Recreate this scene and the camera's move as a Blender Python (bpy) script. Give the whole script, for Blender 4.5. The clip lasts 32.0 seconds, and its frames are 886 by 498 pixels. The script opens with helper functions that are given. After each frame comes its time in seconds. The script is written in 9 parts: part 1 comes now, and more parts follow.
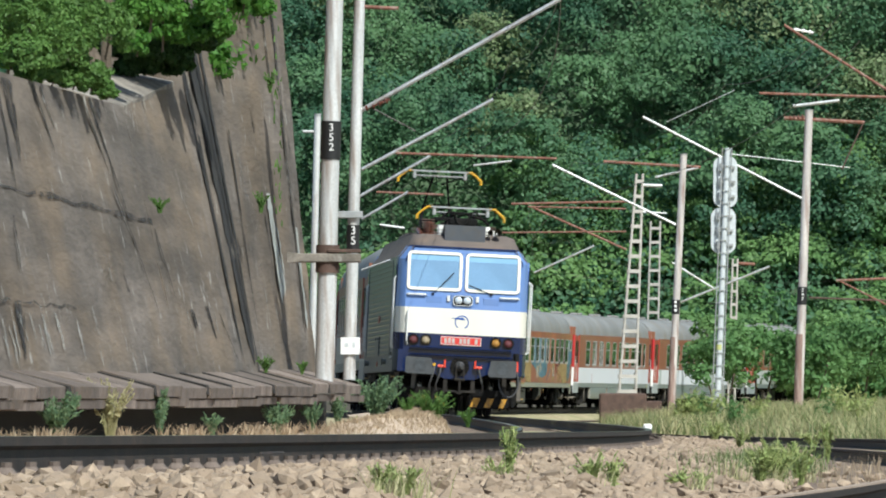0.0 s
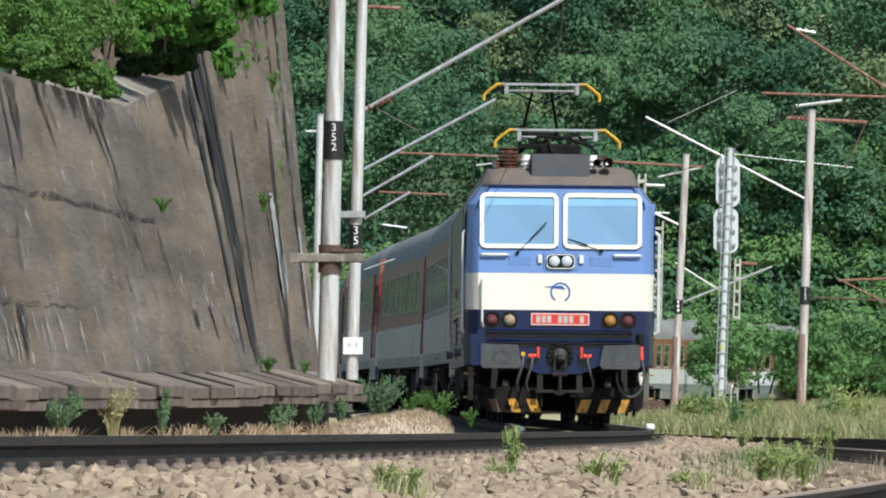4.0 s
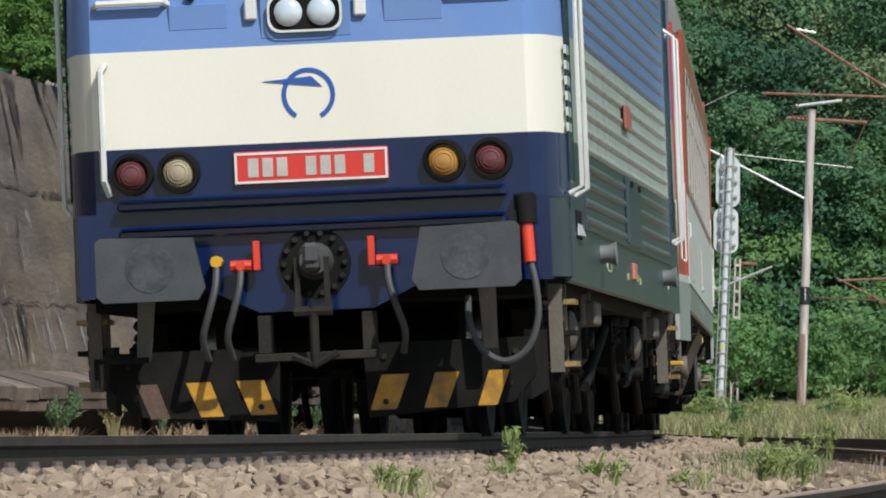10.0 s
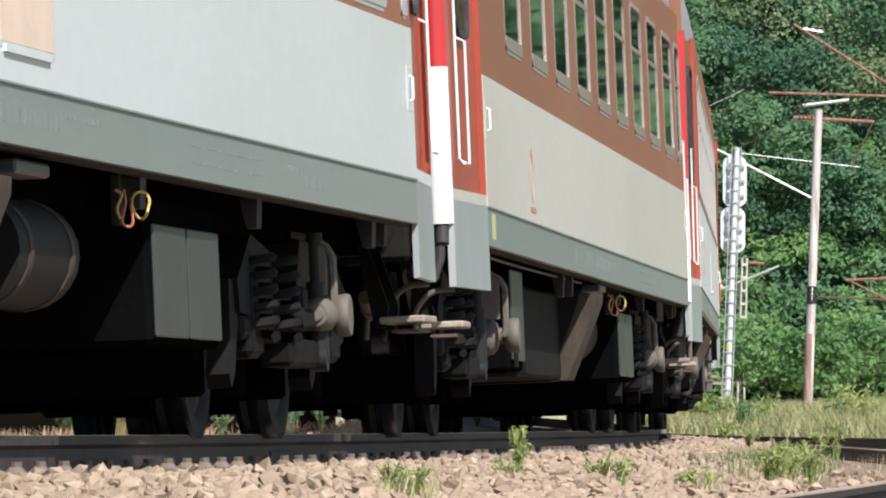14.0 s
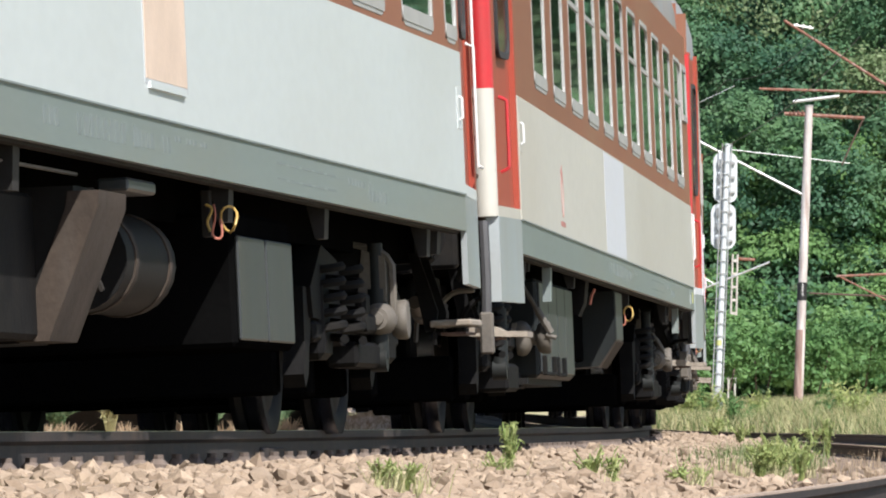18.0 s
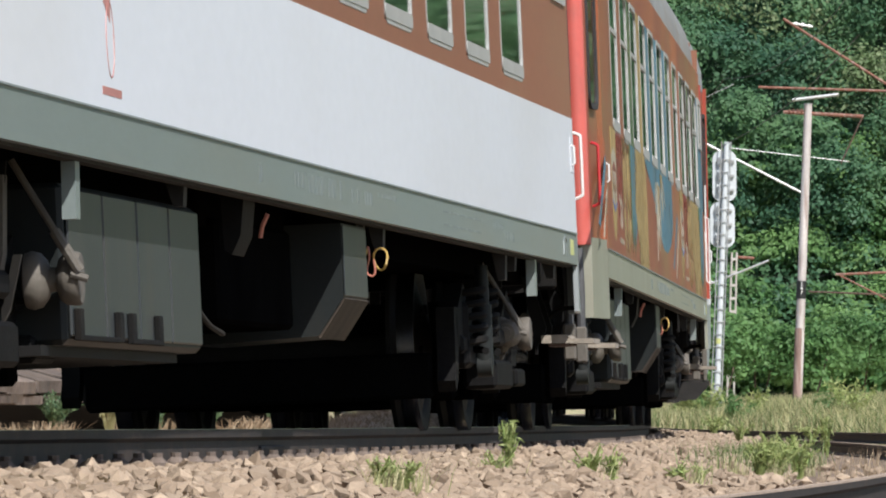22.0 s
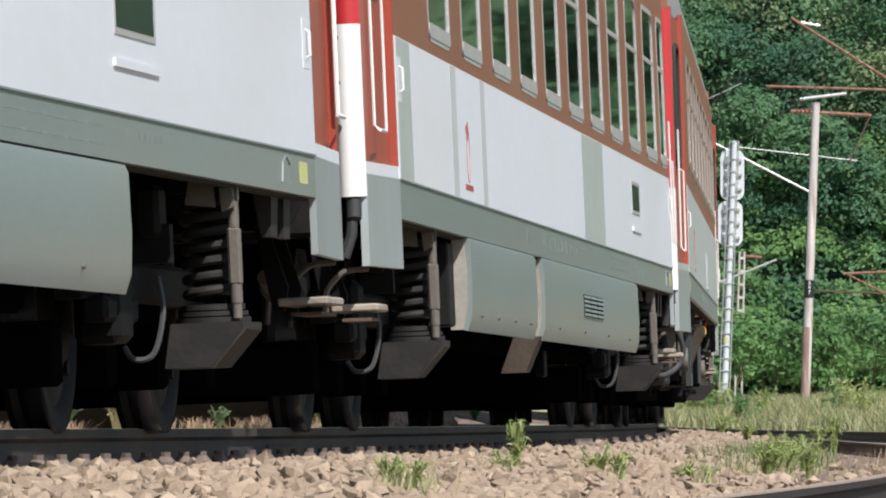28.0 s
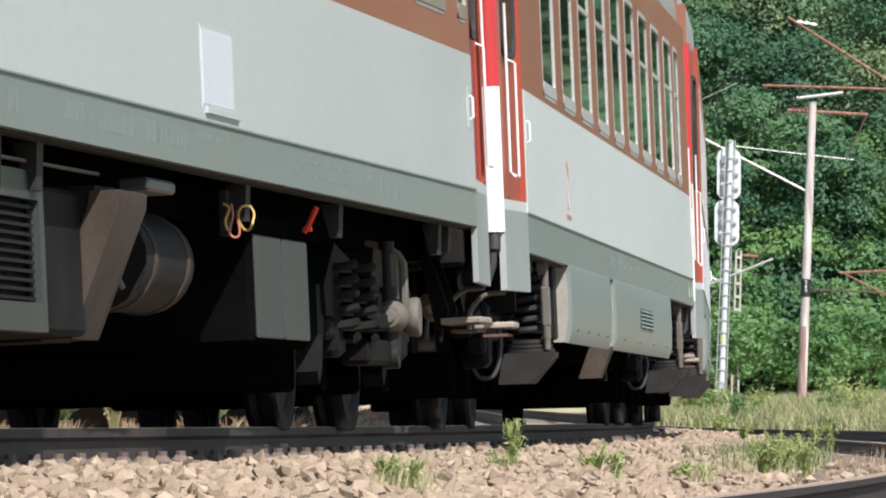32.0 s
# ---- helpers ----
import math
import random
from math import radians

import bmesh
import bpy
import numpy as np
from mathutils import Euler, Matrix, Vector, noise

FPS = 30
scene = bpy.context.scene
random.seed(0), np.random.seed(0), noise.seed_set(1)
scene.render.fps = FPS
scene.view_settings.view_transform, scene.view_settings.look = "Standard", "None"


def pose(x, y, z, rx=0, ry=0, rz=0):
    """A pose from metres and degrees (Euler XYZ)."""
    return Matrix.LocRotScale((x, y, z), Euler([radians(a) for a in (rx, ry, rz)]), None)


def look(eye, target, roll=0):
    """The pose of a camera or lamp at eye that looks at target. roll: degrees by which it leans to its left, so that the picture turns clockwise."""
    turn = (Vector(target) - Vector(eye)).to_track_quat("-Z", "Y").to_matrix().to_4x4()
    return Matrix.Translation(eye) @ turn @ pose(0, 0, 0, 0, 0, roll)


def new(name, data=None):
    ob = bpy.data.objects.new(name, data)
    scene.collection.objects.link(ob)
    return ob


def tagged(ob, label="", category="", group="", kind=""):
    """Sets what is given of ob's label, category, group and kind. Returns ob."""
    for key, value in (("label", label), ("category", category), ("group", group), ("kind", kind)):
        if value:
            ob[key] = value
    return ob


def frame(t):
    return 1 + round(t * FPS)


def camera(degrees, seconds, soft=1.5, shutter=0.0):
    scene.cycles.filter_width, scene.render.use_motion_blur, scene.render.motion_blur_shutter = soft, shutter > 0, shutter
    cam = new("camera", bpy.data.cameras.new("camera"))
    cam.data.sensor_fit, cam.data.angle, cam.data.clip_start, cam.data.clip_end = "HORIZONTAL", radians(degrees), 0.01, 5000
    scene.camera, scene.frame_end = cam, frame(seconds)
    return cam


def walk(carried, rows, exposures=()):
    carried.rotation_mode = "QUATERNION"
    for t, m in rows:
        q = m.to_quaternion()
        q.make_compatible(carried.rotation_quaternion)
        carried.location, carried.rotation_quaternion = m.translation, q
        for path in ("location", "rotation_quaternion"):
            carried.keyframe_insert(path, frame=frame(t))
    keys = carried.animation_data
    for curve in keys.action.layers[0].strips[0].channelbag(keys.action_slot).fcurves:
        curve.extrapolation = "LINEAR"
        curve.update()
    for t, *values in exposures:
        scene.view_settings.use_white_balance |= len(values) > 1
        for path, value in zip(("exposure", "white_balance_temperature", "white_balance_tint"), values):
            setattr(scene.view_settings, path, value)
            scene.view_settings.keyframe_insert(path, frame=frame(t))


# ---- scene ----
cam = camera(5.931, 32.0, soft=2.0)

# ---- camera: it stands on the ballast beside the second track, with a long lens ----
EYE = 0.34
SWAY = [(0, 0, 0), (1, 3, 1), (2, 1.5, 1), (3, 6, 0), (3.5, 4.6, 0), (5.5, 4.6, -1), (6, 3, 0), (7, 1.5, 1), (8, 1.5, 0), (9, 4.5, -1),
        (10, 4.6, 0), (10.5, 7.7, -1), (11, 3, -1), (12, 6, 0), (12.5, 6, -3), (13, 20, -1), (13.5, 18.4, 3), (14, 16.8, -1), (14.5, 7.7, -3),
        (16.5, -3, -1), (17, -1.6, -4.6), (18, 0, -7.7), (19, 3, -7.7), (20, -1.5, -10.7), (21, 0, -10.7), (22, -1.5, -10.7), (23, 4.6, -10.7)]
SWAY += [(24, 7.7, -9.2), (25, 6.2, -12.3), (25.5, 9, -12.2), (27.5, 12.3, -12.3), (28, 12.3, -12.3), (29, 10.8, -12.3), (30, 13.7, -13.8), (31, 9.2, -12.3), (32, 6.2, -13.8)]
UNIT = 0.003786   # degrees
walk(cam, [(t, pose(0, 0, EYE, 91.0225 + b * UNIT, 0, a * UNIT)) for t, a, b in SWAY],
     [(0, 0.30, 6130, 4), (3, 0.22, 6130, 4), (6, 0.25, 6130, 4), (7.2, 0.12, 6130, 4), (8, -0.09, 6150, 5), (9, -0.07, 6180, 6), (10.5, -0.04, 6230, 7), (11.2, 0.36, 6220, 8), (12, 0.82, 6270, 11), (13, 0.86, 6270, 12), (14, 0.64, 6320, 14),
      (17, 0.60, 6320, 13), (18, 0.70, 6320, 13), (20, 0.70, 6320, 13), (21, 0.66, 6270, 13), (22, 0.36, 6270, 12), (23, 0.28, 6270, 11), (24, 0.55, 6370, 13), (25, 0.98, 6270, 12), (25.5, 0.92, 6270, 12), (28, 0.34, 6270, 12), (30, 0.34, 6270, 13), (31, 0.22, 6320, 13), (32, 0.60, 6270, 13)])

# ---- daylight: high sun behind the camera, clear sky ----
SUN_ELEV, SUN_AZ = 47.0, 28.0
world = bpy.data.worlds.new("sky")
scene.world = world
world.use_nodes = True
_n, _l = world.node_tree.nodes, world.node_tree.links
_sky = _n.new("ShaderNodeTexSky")
_sky.sky_type = 'NISHITA'
_sky.sun_disc = False
_sky.sun_elevation = radians(SUN_ELEV)
_sky.sun_rotation = radians(180 - SUN_AZ)
_n["Background"].inputs[1].default_value = 0.105
_l.new(_sky.outputs[0], _n["Background"].inputs[0])
sun_data = bpy.data.lights.new("sun", 'SUN')
sun_data.energy, sun_data.angle, sun_data.color = 5.0, radians(0.53), (1.0, 0.965, 0.895)
sun = new("sun", sun_data)
_e, _a = radians(SUN_ELEV), radians(SUN_AZ)
sun.matrix_world = look((math.sin(_a) * 40, -math.cos(_a) * 40, 60), (math.sin(_a) * 40 - math.sin(_a) * math.cos(_e), -math.cos(_a) * 40 + math.cos(_a) * math.cos(_e), 60 - math.sin(_e)))


# ---- materials ----
def mat(name, col, rough=0.6, metal=0.0, vary=0.15, scale=3.0, fine=40.0, bump=0.1, dirt=None, dirt_amt=0.0, streak=(1, 1, 1), spec=0.5, rnd=0.0, island=0.0, tint=None, follow=False, tint_scale=0.0):
    """Colour with blotches and grain, optional dirt in streaks, bump, and per-piece variation."""
    m = bpy.data.materials.new(name)
    m.use_nodes = True
    nt = m.node_tree
    n, l = nt.nodes, nt.links
    b = n["Principled BSDF"]
    b.inputs["Roughness"].default_value = rough
    b.inputs["Metallic"].default_value = metal
    b.inputs["Specular IOR Level"].default_value = spec
    tc = n.new("ShaderNodeTexCoord")
    mp = n.new("ShaderNodeMapping")
    mp.inputs["Scale"].default_value = streak
    l.new(tc.outputs["Object"], mp.inputs[0])
    big = n.new("ShaderNodeTexNoise")
    big.inputs["Scale"].default_value, big.inputs["Detail"].default_value = scale, 6
    l.new(mp.outputs[0], big.inputs[0])
    small = n.new("ShaderNodeTexNoise")
    small.inputs["Scale"].default_value, small.inputs["Detail"].default_value = fine, 3
    l.new(mp.outputs[0] if follow else tc.outputs["Object"], small.inputs[0])
    ramp = n.new("ShaderNodeMapRange")
    ramp.inputs[1].default_value, ramp.inputs[2].default_value = 0.3, 0.7
    ramp.inputs[3].default_value, ramp.inputs[4].default_value = 1 - vary, 1 + vary * 0.6
    l.new(big.outputs["Fac"], ramp.inputs[0])
    r2 = n.new("ShaderNodeMapRange")
    r2.inputs[1].default_value, r2.inputs[2].default_value = 0.25, 0.75
    r2.inputs[3].default_value, r2.inputs[4].default_value = 1 - vary * 0.6, 1 + vary * 0.4
    l.new(small.outputs["Fac"], r2.inputs[0])
    mul = n.new("ShaderNodeMath")
    mul.operation = 'MULTIPLY'
    l.new(ramp.outputs[0], mul.inputs[0]), l.new(r2.outputs[0], mul.inputs[1])
    last = mul.outputs[0]
    if rnd or island:
        src = n.new("ShaderNodeObjectInfo").outputs["Random"] if rnd else n.new("ShaderNodeNewGeometry").outputs["Random Per Island"]
        r3 = n.new("ShaderNodeMapRange")
        a = rnd or island
        r3.inputs[3].default_value, r3.inputs[4].default_value = 1 - a, 1 + a
        l.new(src, r3.inputs[0])
        m3 = n.new("ShaderNodeMath")
        m3.operation = 'MULTIPLY'
        l.new(last, m3.inputs[0]), l.new(r3.outputs[0], m3.inputs[1])
        last = m3.outputs[0]
    vm = n.new("ShaderNodeVectorMath")
    vm.operation = 'SCALE'
    vm.inputs[0].default_value = col
    l.new(last, vm.inputs["Scale"])
    out = vm.outputs[0]
    if tint:
        src = n.new("ShaderNodeNewGeometry").outputs["Random Per Island"]
        wn = n.new("ShaderNodeTexWhiteNoise")
        wn.noise_dimensions = '1D'
        l.new(src, wn.inputs["W"])
        pick = wn.outputs[0]
        if tint_scale:
            tn, tm = n.new("ShaderNodeTexNoise"), n.new("ShaderNodeMapRange")
            tn.inputs["Scale"].default_value, tn.inputs["Detail"].default_value = tint_scale, 2
            tm.inputs[1].default_value, tm.inputs[2].default_value = 0.38, 0.62
            l.new(tc.outputs["Object"], tn.inputs[0])
            l.new(tn.outputs["Fac"], tm.inputs[0])
            pick = tm.outputs[0]
        mx0 = n.new("ShaderNodeMix")
        mx0.data_type = 'RGBA'
        mx0.inputs[7].default_value = (*tint, 1)
        l.new(pick, mx0.inputs[0]), l.new(out, mx0.inputs[6])
        out = mx0.outputs[2]
    if dirt:
        dn = n.new("ShaderNodeTexNoise")
        dn.inputs["Scale"].default_value, dn.inputs["Detail"].default_value = scale * 1.7, 8
        l.new(mp.outputs[0], dn.inputs[0])
        dr = n.new("ShaderNodeMapRange")
        dr.inputs[1].default_value, dr.inputs[2].default_value = 0.48, 0.72
        dr.inputs[3].default_value, dr.inputs[4].default_value = 0.0, dirt_amt
        l.new(dn.outputs["Fac"], dr.inputs[0])
        mx = n.new("ShaderNodeMix")
        mx.data_type = 'RGBA'
        mx.inputs[7].default_value = (*dirt, 1)
        l.new(dr.outputs[0], mx.inputs[0]), l.new(out, mx.inputs[6])
        out = mx.outputs[2]
    l.new(out, b.inputs["Base Color"])
    if bump:
        bp = n.new("ShaderNodeBump")
        bp.inputs["Strength"].default_value, bp.inputs["Distance"].default_value = bump, 0.02
        l.new(small.outputs["Fac"], bp.inputs["Height"])
        l.new(bp.outputs[0], b.inputs["Normal"])
    return m


def leaf_mat(name, col, alt, patch=0.0):
    m = mat(name, col, 0.55, vary=0.25, scale=0.35, fine=3.0, bump=0, island=0.35 if not patch else 0.18, tint=alt, spec=0.3, tint_scale=patch)
    n, l = m.node_tree.nodes, m.node_tree.links
    b = n["Principled BSDF"]
    tr = n.new("ShaderNodeBsdfTranslucent")
    mix = n.new("ShaderNodeMixShader")
    mix.inputs[0].default_value = 0.45
    src = b.inputs["Base Color"].links[0].from_socket
    l.new(src, tr.inputs[0])
    l.new(b.outputs[0], mix.inputs[1]), l.new(tr.outputs[0], mix.inputs[2])
    l.new(mix.outputs[0], n["Material Output"].inputs[0])
    return m


def glass_mat(name, col, rough=0.02):
    m = bpy.data.materials.new(name)
    m.use_nodes = True
    b = m.node_tree.nodes["Principled BSDF"]
    b.inputs["Base Color"].default_value = (*col, 1)
    b.inputs["Roughness"].default_value = rough
    b.inputs["Transmission Weight"].default_value = 1.0
    b.inputs["IOR"].default_value = 1.5
    return m


DUST = (0.20, 0.15, 0.10)
PAINT = {
    "white": mat("paint_white", (0.62, 0.645, 0.69), 0.40, vary=0.05, scale=0.8, bump=0.02, dirt=(0.48, 0.46, 0.42), dirt_amt=0.3, streak=(1, 0.12, 0.4), follow=True),
    "patch": mat("paint_pale_patch", (0.545, 0.565, 0.60), 0.40, vary=0.06, scale=0.8, bump=0.02, dirt=(0.45, 0.43, 0.40), dirt_amt=0.3, streak=(1, 0.12, 0.4), follow=True),
    "white_green": mat("paint_pale_green_white", (0.52, 0.56, 0.553), 0.36, vary=0.07, scale=0.8, bump=0.02, dirt=(0.42, 0.42, 0.37), dirt_amt=0.35, streak=(1, 0.12, 0.4), follow=True),
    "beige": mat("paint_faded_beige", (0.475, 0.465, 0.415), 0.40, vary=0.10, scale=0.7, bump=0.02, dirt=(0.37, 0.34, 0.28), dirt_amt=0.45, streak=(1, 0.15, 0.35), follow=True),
    "grey": mat("paint_light_grey", (0.43, 0.46, 0.45), 0.36, vary=0.07, scale=0.8, bump=0.02, dirt=(0.33, 0.32, 0.28), dirt_amt=0.3, streak=(1, 0.12, 0.4), follow=True),
    "corner": mat("loco_corner_dark", (0.020, 0.034, 0.045), 0.3, vary=0.15, bump=0.02, dirt=(0.04, 0.05, 0.055), dirt_amt=0.4),
    "amber": mat("warning_amber_dirty_shaded", (0.47, 0.235, 0.018), 0.5, vary=0.25, scale=4, bump=0.05, dirt=(0.10, 0.065, 0.03), dirt_amt=0.85),
    "buffer": mat("buffer_steel", (0.062, 0.066, 0.070), 0.55, 0.2, vary=0.2, scale=4, bump=0.06, dirt=(0.04, 0.038, 0.035), dirt_amt=0.5),
    "grease": mat("buffer_grease", (0.085, 0.092, 0.10), 0.3, 0.3, vary=0.35, scale=6, bump=0.1, dirt=(0.03, 0.03, 0.03), dirt_amt=0.7),
    "roof_box": mat("roof_box_slate", (0.085, 0.092, 0.105), 0.5, vary=0.12, bump=0.03, dirt=(0.10, 0.085, 0.07), dirt_amt=0.4),
    "rib": mat("loco_rib_highlight", (0.095, 0.125, 0.145), 0.3, vary=0.15, bump=0.03, dirt=(0.06, 0.075, 0.085), dirt_amt=0.5, streak=(1, 0.2, 0.6)),
    "socket": mat("socket_grey", (0.15, 0.165, 0.165), 0.5, vary=0.15, bump=0.03),
    "stripe": mat("paint_grey_stripe", (0.45, 0.47, 0.48), 0.42, vary=0.06, bump=0.02),
    "skirt": mat("paint_grey_green", (0.188, 0.222, 0.215), 0.36, vary=0.10, scale=1.0, bump=0.03, dirt=(0.20, 0.195, 0.16), dirt_amt=0.5, streak=(1, 0.15, 0.8), follow=True),
    "sill": mat("paint_sill_blue_grey", (0.30, 0.335, 0.345), 0.3, vary=0.08, scale=1.5, bump=0.03, dirt=(0.24, 0.23, 0.20), dirt_amt=0.4, streak=(1, 1, 0.3)),
    "sill_mural": mat("paint_sill_khaki", (0.27, 0.275, 0.22), 0.35, vary=0.10, scale=1.5, bump=0.03, dirt=(0.20, 0.18, 0.13), dirt_amt=0.5, streak=(1, 1, 0.3)),
    "stripe_green": mat("paint_grey_green_patch", (0.37, 0.41, 0.385), 0.4, vary=0.06, bump=0.02),
    "crimson": mat("paint_crimson", (0.30, 0.022, 0.035), 0.35, vary=0.08, bump=0.02, dirt=(0.16, 0.04, 0.04), dirt_amt=0.35, streak=(1, 1, 0.3)),
    "brown": mat("paint_red_brown", (0.245, 0.09, 0.051), 0.40, vary=0.12, scale=0.9, bump=0.02, dirt=(0.245, 0.145, 0.085), dirt_amt=0.5, streak=(1, 0.15, 0.5), follow=True),
    "red": mat("paint_signal_red", (0.42, 0.025, 0.028), 0.35, vary=0.08, bump=0.02, dirt=(0.2, 0.05, 0.04), dirt_amt=0.3),
    "door": mat("paint_door_red", (0.30, 0.055, 0.032), 0.38, vary=0.08, bump=0.02, dirt=(0.14, 0.05, 0.03), dirt_amt=0.35, streak=(1, 1, 0.3)),
    "roof": mat("paint_roof_grey", (0.22, 0.225, 0.225), 0.6, vary=0.2, scale=0.6, bump=0.05, dirt=DUST, dirt_amt=0.5),
    "loco_roof": mat("roof_brown_dust", (0.125, 0.10, 0.085), 0.75, vary=0.25, scale=1.2, bump=0.08, dirt=(0.19, 0.13, 0.09), dirt_amt=0.7),
    "sky_blue": mat("paint_sky_blue", (0.125, 0.215, 0.455), 0.3, vary=0.06, scale=0.8, bump=0.02, dirt=(0.2, 0.25, 0.4), dirt_amt=0.25),
    "navy": mat("paint_navy", (0.005, 0.014, 0.060), 0.14, vary=0.12, bump=0.02, dirt=(0.03, 0.035, 0.07), dirt_amt=0.15),
    "cream": mat("paint_cream_white", (0.72, 0.69, 0.605), 0.3, vary=0.04, scale=0.8, bump=0.02, dirt=(0.6, 0.53, 0.4), dirt_amt=0.2, streak=(1, 1, 0.2)),
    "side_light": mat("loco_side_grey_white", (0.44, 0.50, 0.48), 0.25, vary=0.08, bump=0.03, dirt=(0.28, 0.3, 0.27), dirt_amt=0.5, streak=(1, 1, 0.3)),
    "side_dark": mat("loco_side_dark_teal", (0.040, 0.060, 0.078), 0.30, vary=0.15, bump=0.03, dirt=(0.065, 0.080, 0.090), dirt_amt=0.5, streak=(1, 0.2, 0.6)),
    "salmon": mat("paint_salmon_red", (0.50, 0.105, 0.085), 0.35, vary=0.1, bump=0.02, dirt=(0.3, 0.1, 0.08), dirt_amt=0.4),
    "ochre": mat("mural_ochre", (0.37, 0.265, 0.105), 0.5, vary=0.35, scale=1.6, bump=0.02, dirt=(0.24, 0.14, 0.05), dirt_amt=0.6, streak=(1, 1.5, 0.25)),
    "mural": mat("mural_orange_brown", (0.315, 0.103, 0.045), 0.4, vary=0.25, scale=0.9, bump=0.02, dirt=(0.20, 0.13, 0.055), dirt_amt=0.8, streak=(1, 0.3, 0.8), follow=True, tint=(0.215, 0.058, 0.036), tint_scale=0.45),
    "mural_blue": mat("mural_blue", (0.065, 0.175, 0.24), 0.5, vary=0.3, scale=1.2, bump=0.02, dirt=(0.11, 0.16, 0.16), dirt_amt=0.6),
    "mural_green": mat("mural_green", (0.075, 0.14, 0.055), 0.5, vary=0.35, scale=1.5, bump=0.02, dirt=(0.16, 0.13, 0.05), dirt_amt=0.7),
    "mural_pale": mat("mural_pale", (0.44, 0.40, 0.31), 0.5, vary=0.3, scale=3, bump=0.02, dirt=(0.30, 0.22, 0.12), dirt_amt=0.7),
    "handle": mat("handle_ochre", (0.50, 0.33, 0.09), 0.5, vary=0.2, bump=0.02),
    "handle_red": mat("handle_faded_red", (0.46, 0.17, 0.12), 0.5, vary=0.2, bump=0.02),
    "mural_deep": mat("mural_deep_red", (0.27, 0.042, 0.028), 0.5, vary=0.3, scale=0.8, bump=0.02, streak=(1, 0.2, 1)),
    "mural_dark": mat("mural_dark_olive", (0.17, 0.12, 0.05), 0.5, vary=0.3, scale=1.2, bump=0.02),
    "mark_yellow": mat("mark_pale_yellow", (0.48, 0.50, 0.20), 0.5, vary=0.2, bump=0),
    "yellow": mat("paint_yellow", (0.62, 0.34, 0.02), 0.4, vary=0.12, bump=0.02, dirt=(0.25, 0.16, 0.05), dirt_amt=0.4),
    "orange_red": mat("paint_orange_red", (0.62, 0.05, 0.02), 0.4, vary=0.1, bump=0.02),
    "logo": mat("paint_logo_blue", (0.03, 0.09, 0.33), 0.35, vary=0.05, bump=0),
    "plate": mat("enamel_red", (0.55, 0.04, 0.03), 0.3, vary=0.05, bump=0),
    "ink": mat("paint_dark_marks", (0.17, 0.20, 0.195), 0.5, vary=0.1, bump=0),
    "ink_red": mat("paint_red_marks", (0.33, 0.10, 0.08), 0.5, vary=0.1, bump=0),
}
BLACK = mat("underframe_black", (0.009, 0.0088, 0.0085), 0.8, vary=0.3, spec=0.12, bump=0.15, dirt=(0.020, 0.017, 0.014), dirt_amt=0.6)
DUSTY = mat("underframe_dusty", (0.026, 0.023, 0.020), 0.8, vary=0.35, spec=0.15, bump=0.15, dirt=(0.04, 0.035, 0.03), dirt_amt=0.6)
BOXGREY = mat("locker_grey", (0.017, 0.020, 0.020), 0.5, spec=0.15, vary=0.15, bump=0.05, dirt=(0.022, 0.021, 0.018), dirt_amt=0.6, streak=(1, 1, 0.3))
LIGHTMETAL = mat("casting_pale_grey", (0.115, 0.102, 0.084), 0.7, vary=0.25, bump=0.15, dirt=(0.10, 0.085, 0.07), dirt_amt=0.6)
TREAD = mat("wheel_tread_steel", (0.22, 0.22, 0.23), 0.25, 1.0, vary=0.1, bump=0.03)
# Wheel colour, also used to paint shade on parts below the frames.
WHEEL = mat("wheel_and_shade_black", (0.008, 0.0075, 0.007), 0.7, 0.0, spec=0.2, vary=0.3, bump=0.1)
CHROME = mat("handrail_white", (0.62, 0.62, 0.60), 0.4, vary=0.1, bump=0.02)
RUBBER = mat("rubber", (0.022, 0.022, 0.023), 0.75, vary=0.2, bump=0.1)
HOSE = mat("hose_grey", (0.055, 0.055, 0.057), 0.6, vary=0.2, bump=0.05)
GLASS = glass_mat("window_glass", (0.70, 0.78, 0.75))
# Blue base colour paints the sky's reflection into the windscreens.
SCREEN = mat("windscreen_sky_reflection", (0.165, 0.285, 0.435), 0.06, vary=0.12, scale=1.2, bump=0, spec=1.0)
SCREEN_TOP = mat("windscreen_band", (0.22, 0.40, 0.58), 0.08, vary=0.08, scale=1.5, bump=0, spec=1.0)
SILVER = mat("lamp_reflector", (0.62, 0.68, 0.74), 0.12, 0.3, vary=0.03, bump=0)
PLATEGREY = mat("plate_bar_grey", (0.46, 0.41, 0.38), 0.5, vary=0.15, scale=8, bump=0.02)
AMBER = mat("lens_amber", (0.40, 0.21, 0.055), 0.03, vary=0.08, bump=0.02)
REDLENS = mat("lens_dark_red", (0.13, 0.045, 0.048), 0.03, vary=0.08, bump=0.02)
INTERIOR = mat("coach_interior", (0.12, 0.09, 0.06), 0.8, vary=0.3, scale=1.5, bump=0.05)
WINFRAME = mat("window_frame_white", (0.33, 0.33, 0.315), 0.45, vary=0.1, bump=0.02)
GREYFRAME = mat("window_frame_grey", (0.25, 0.225, 0.20), 0.45, vary=0.15, bump=0.02)
PALELENS = mat("lens_pale_yellow", (0.34, 0.28, 0.19), 0.04, vary=0.1, bump=0.02)
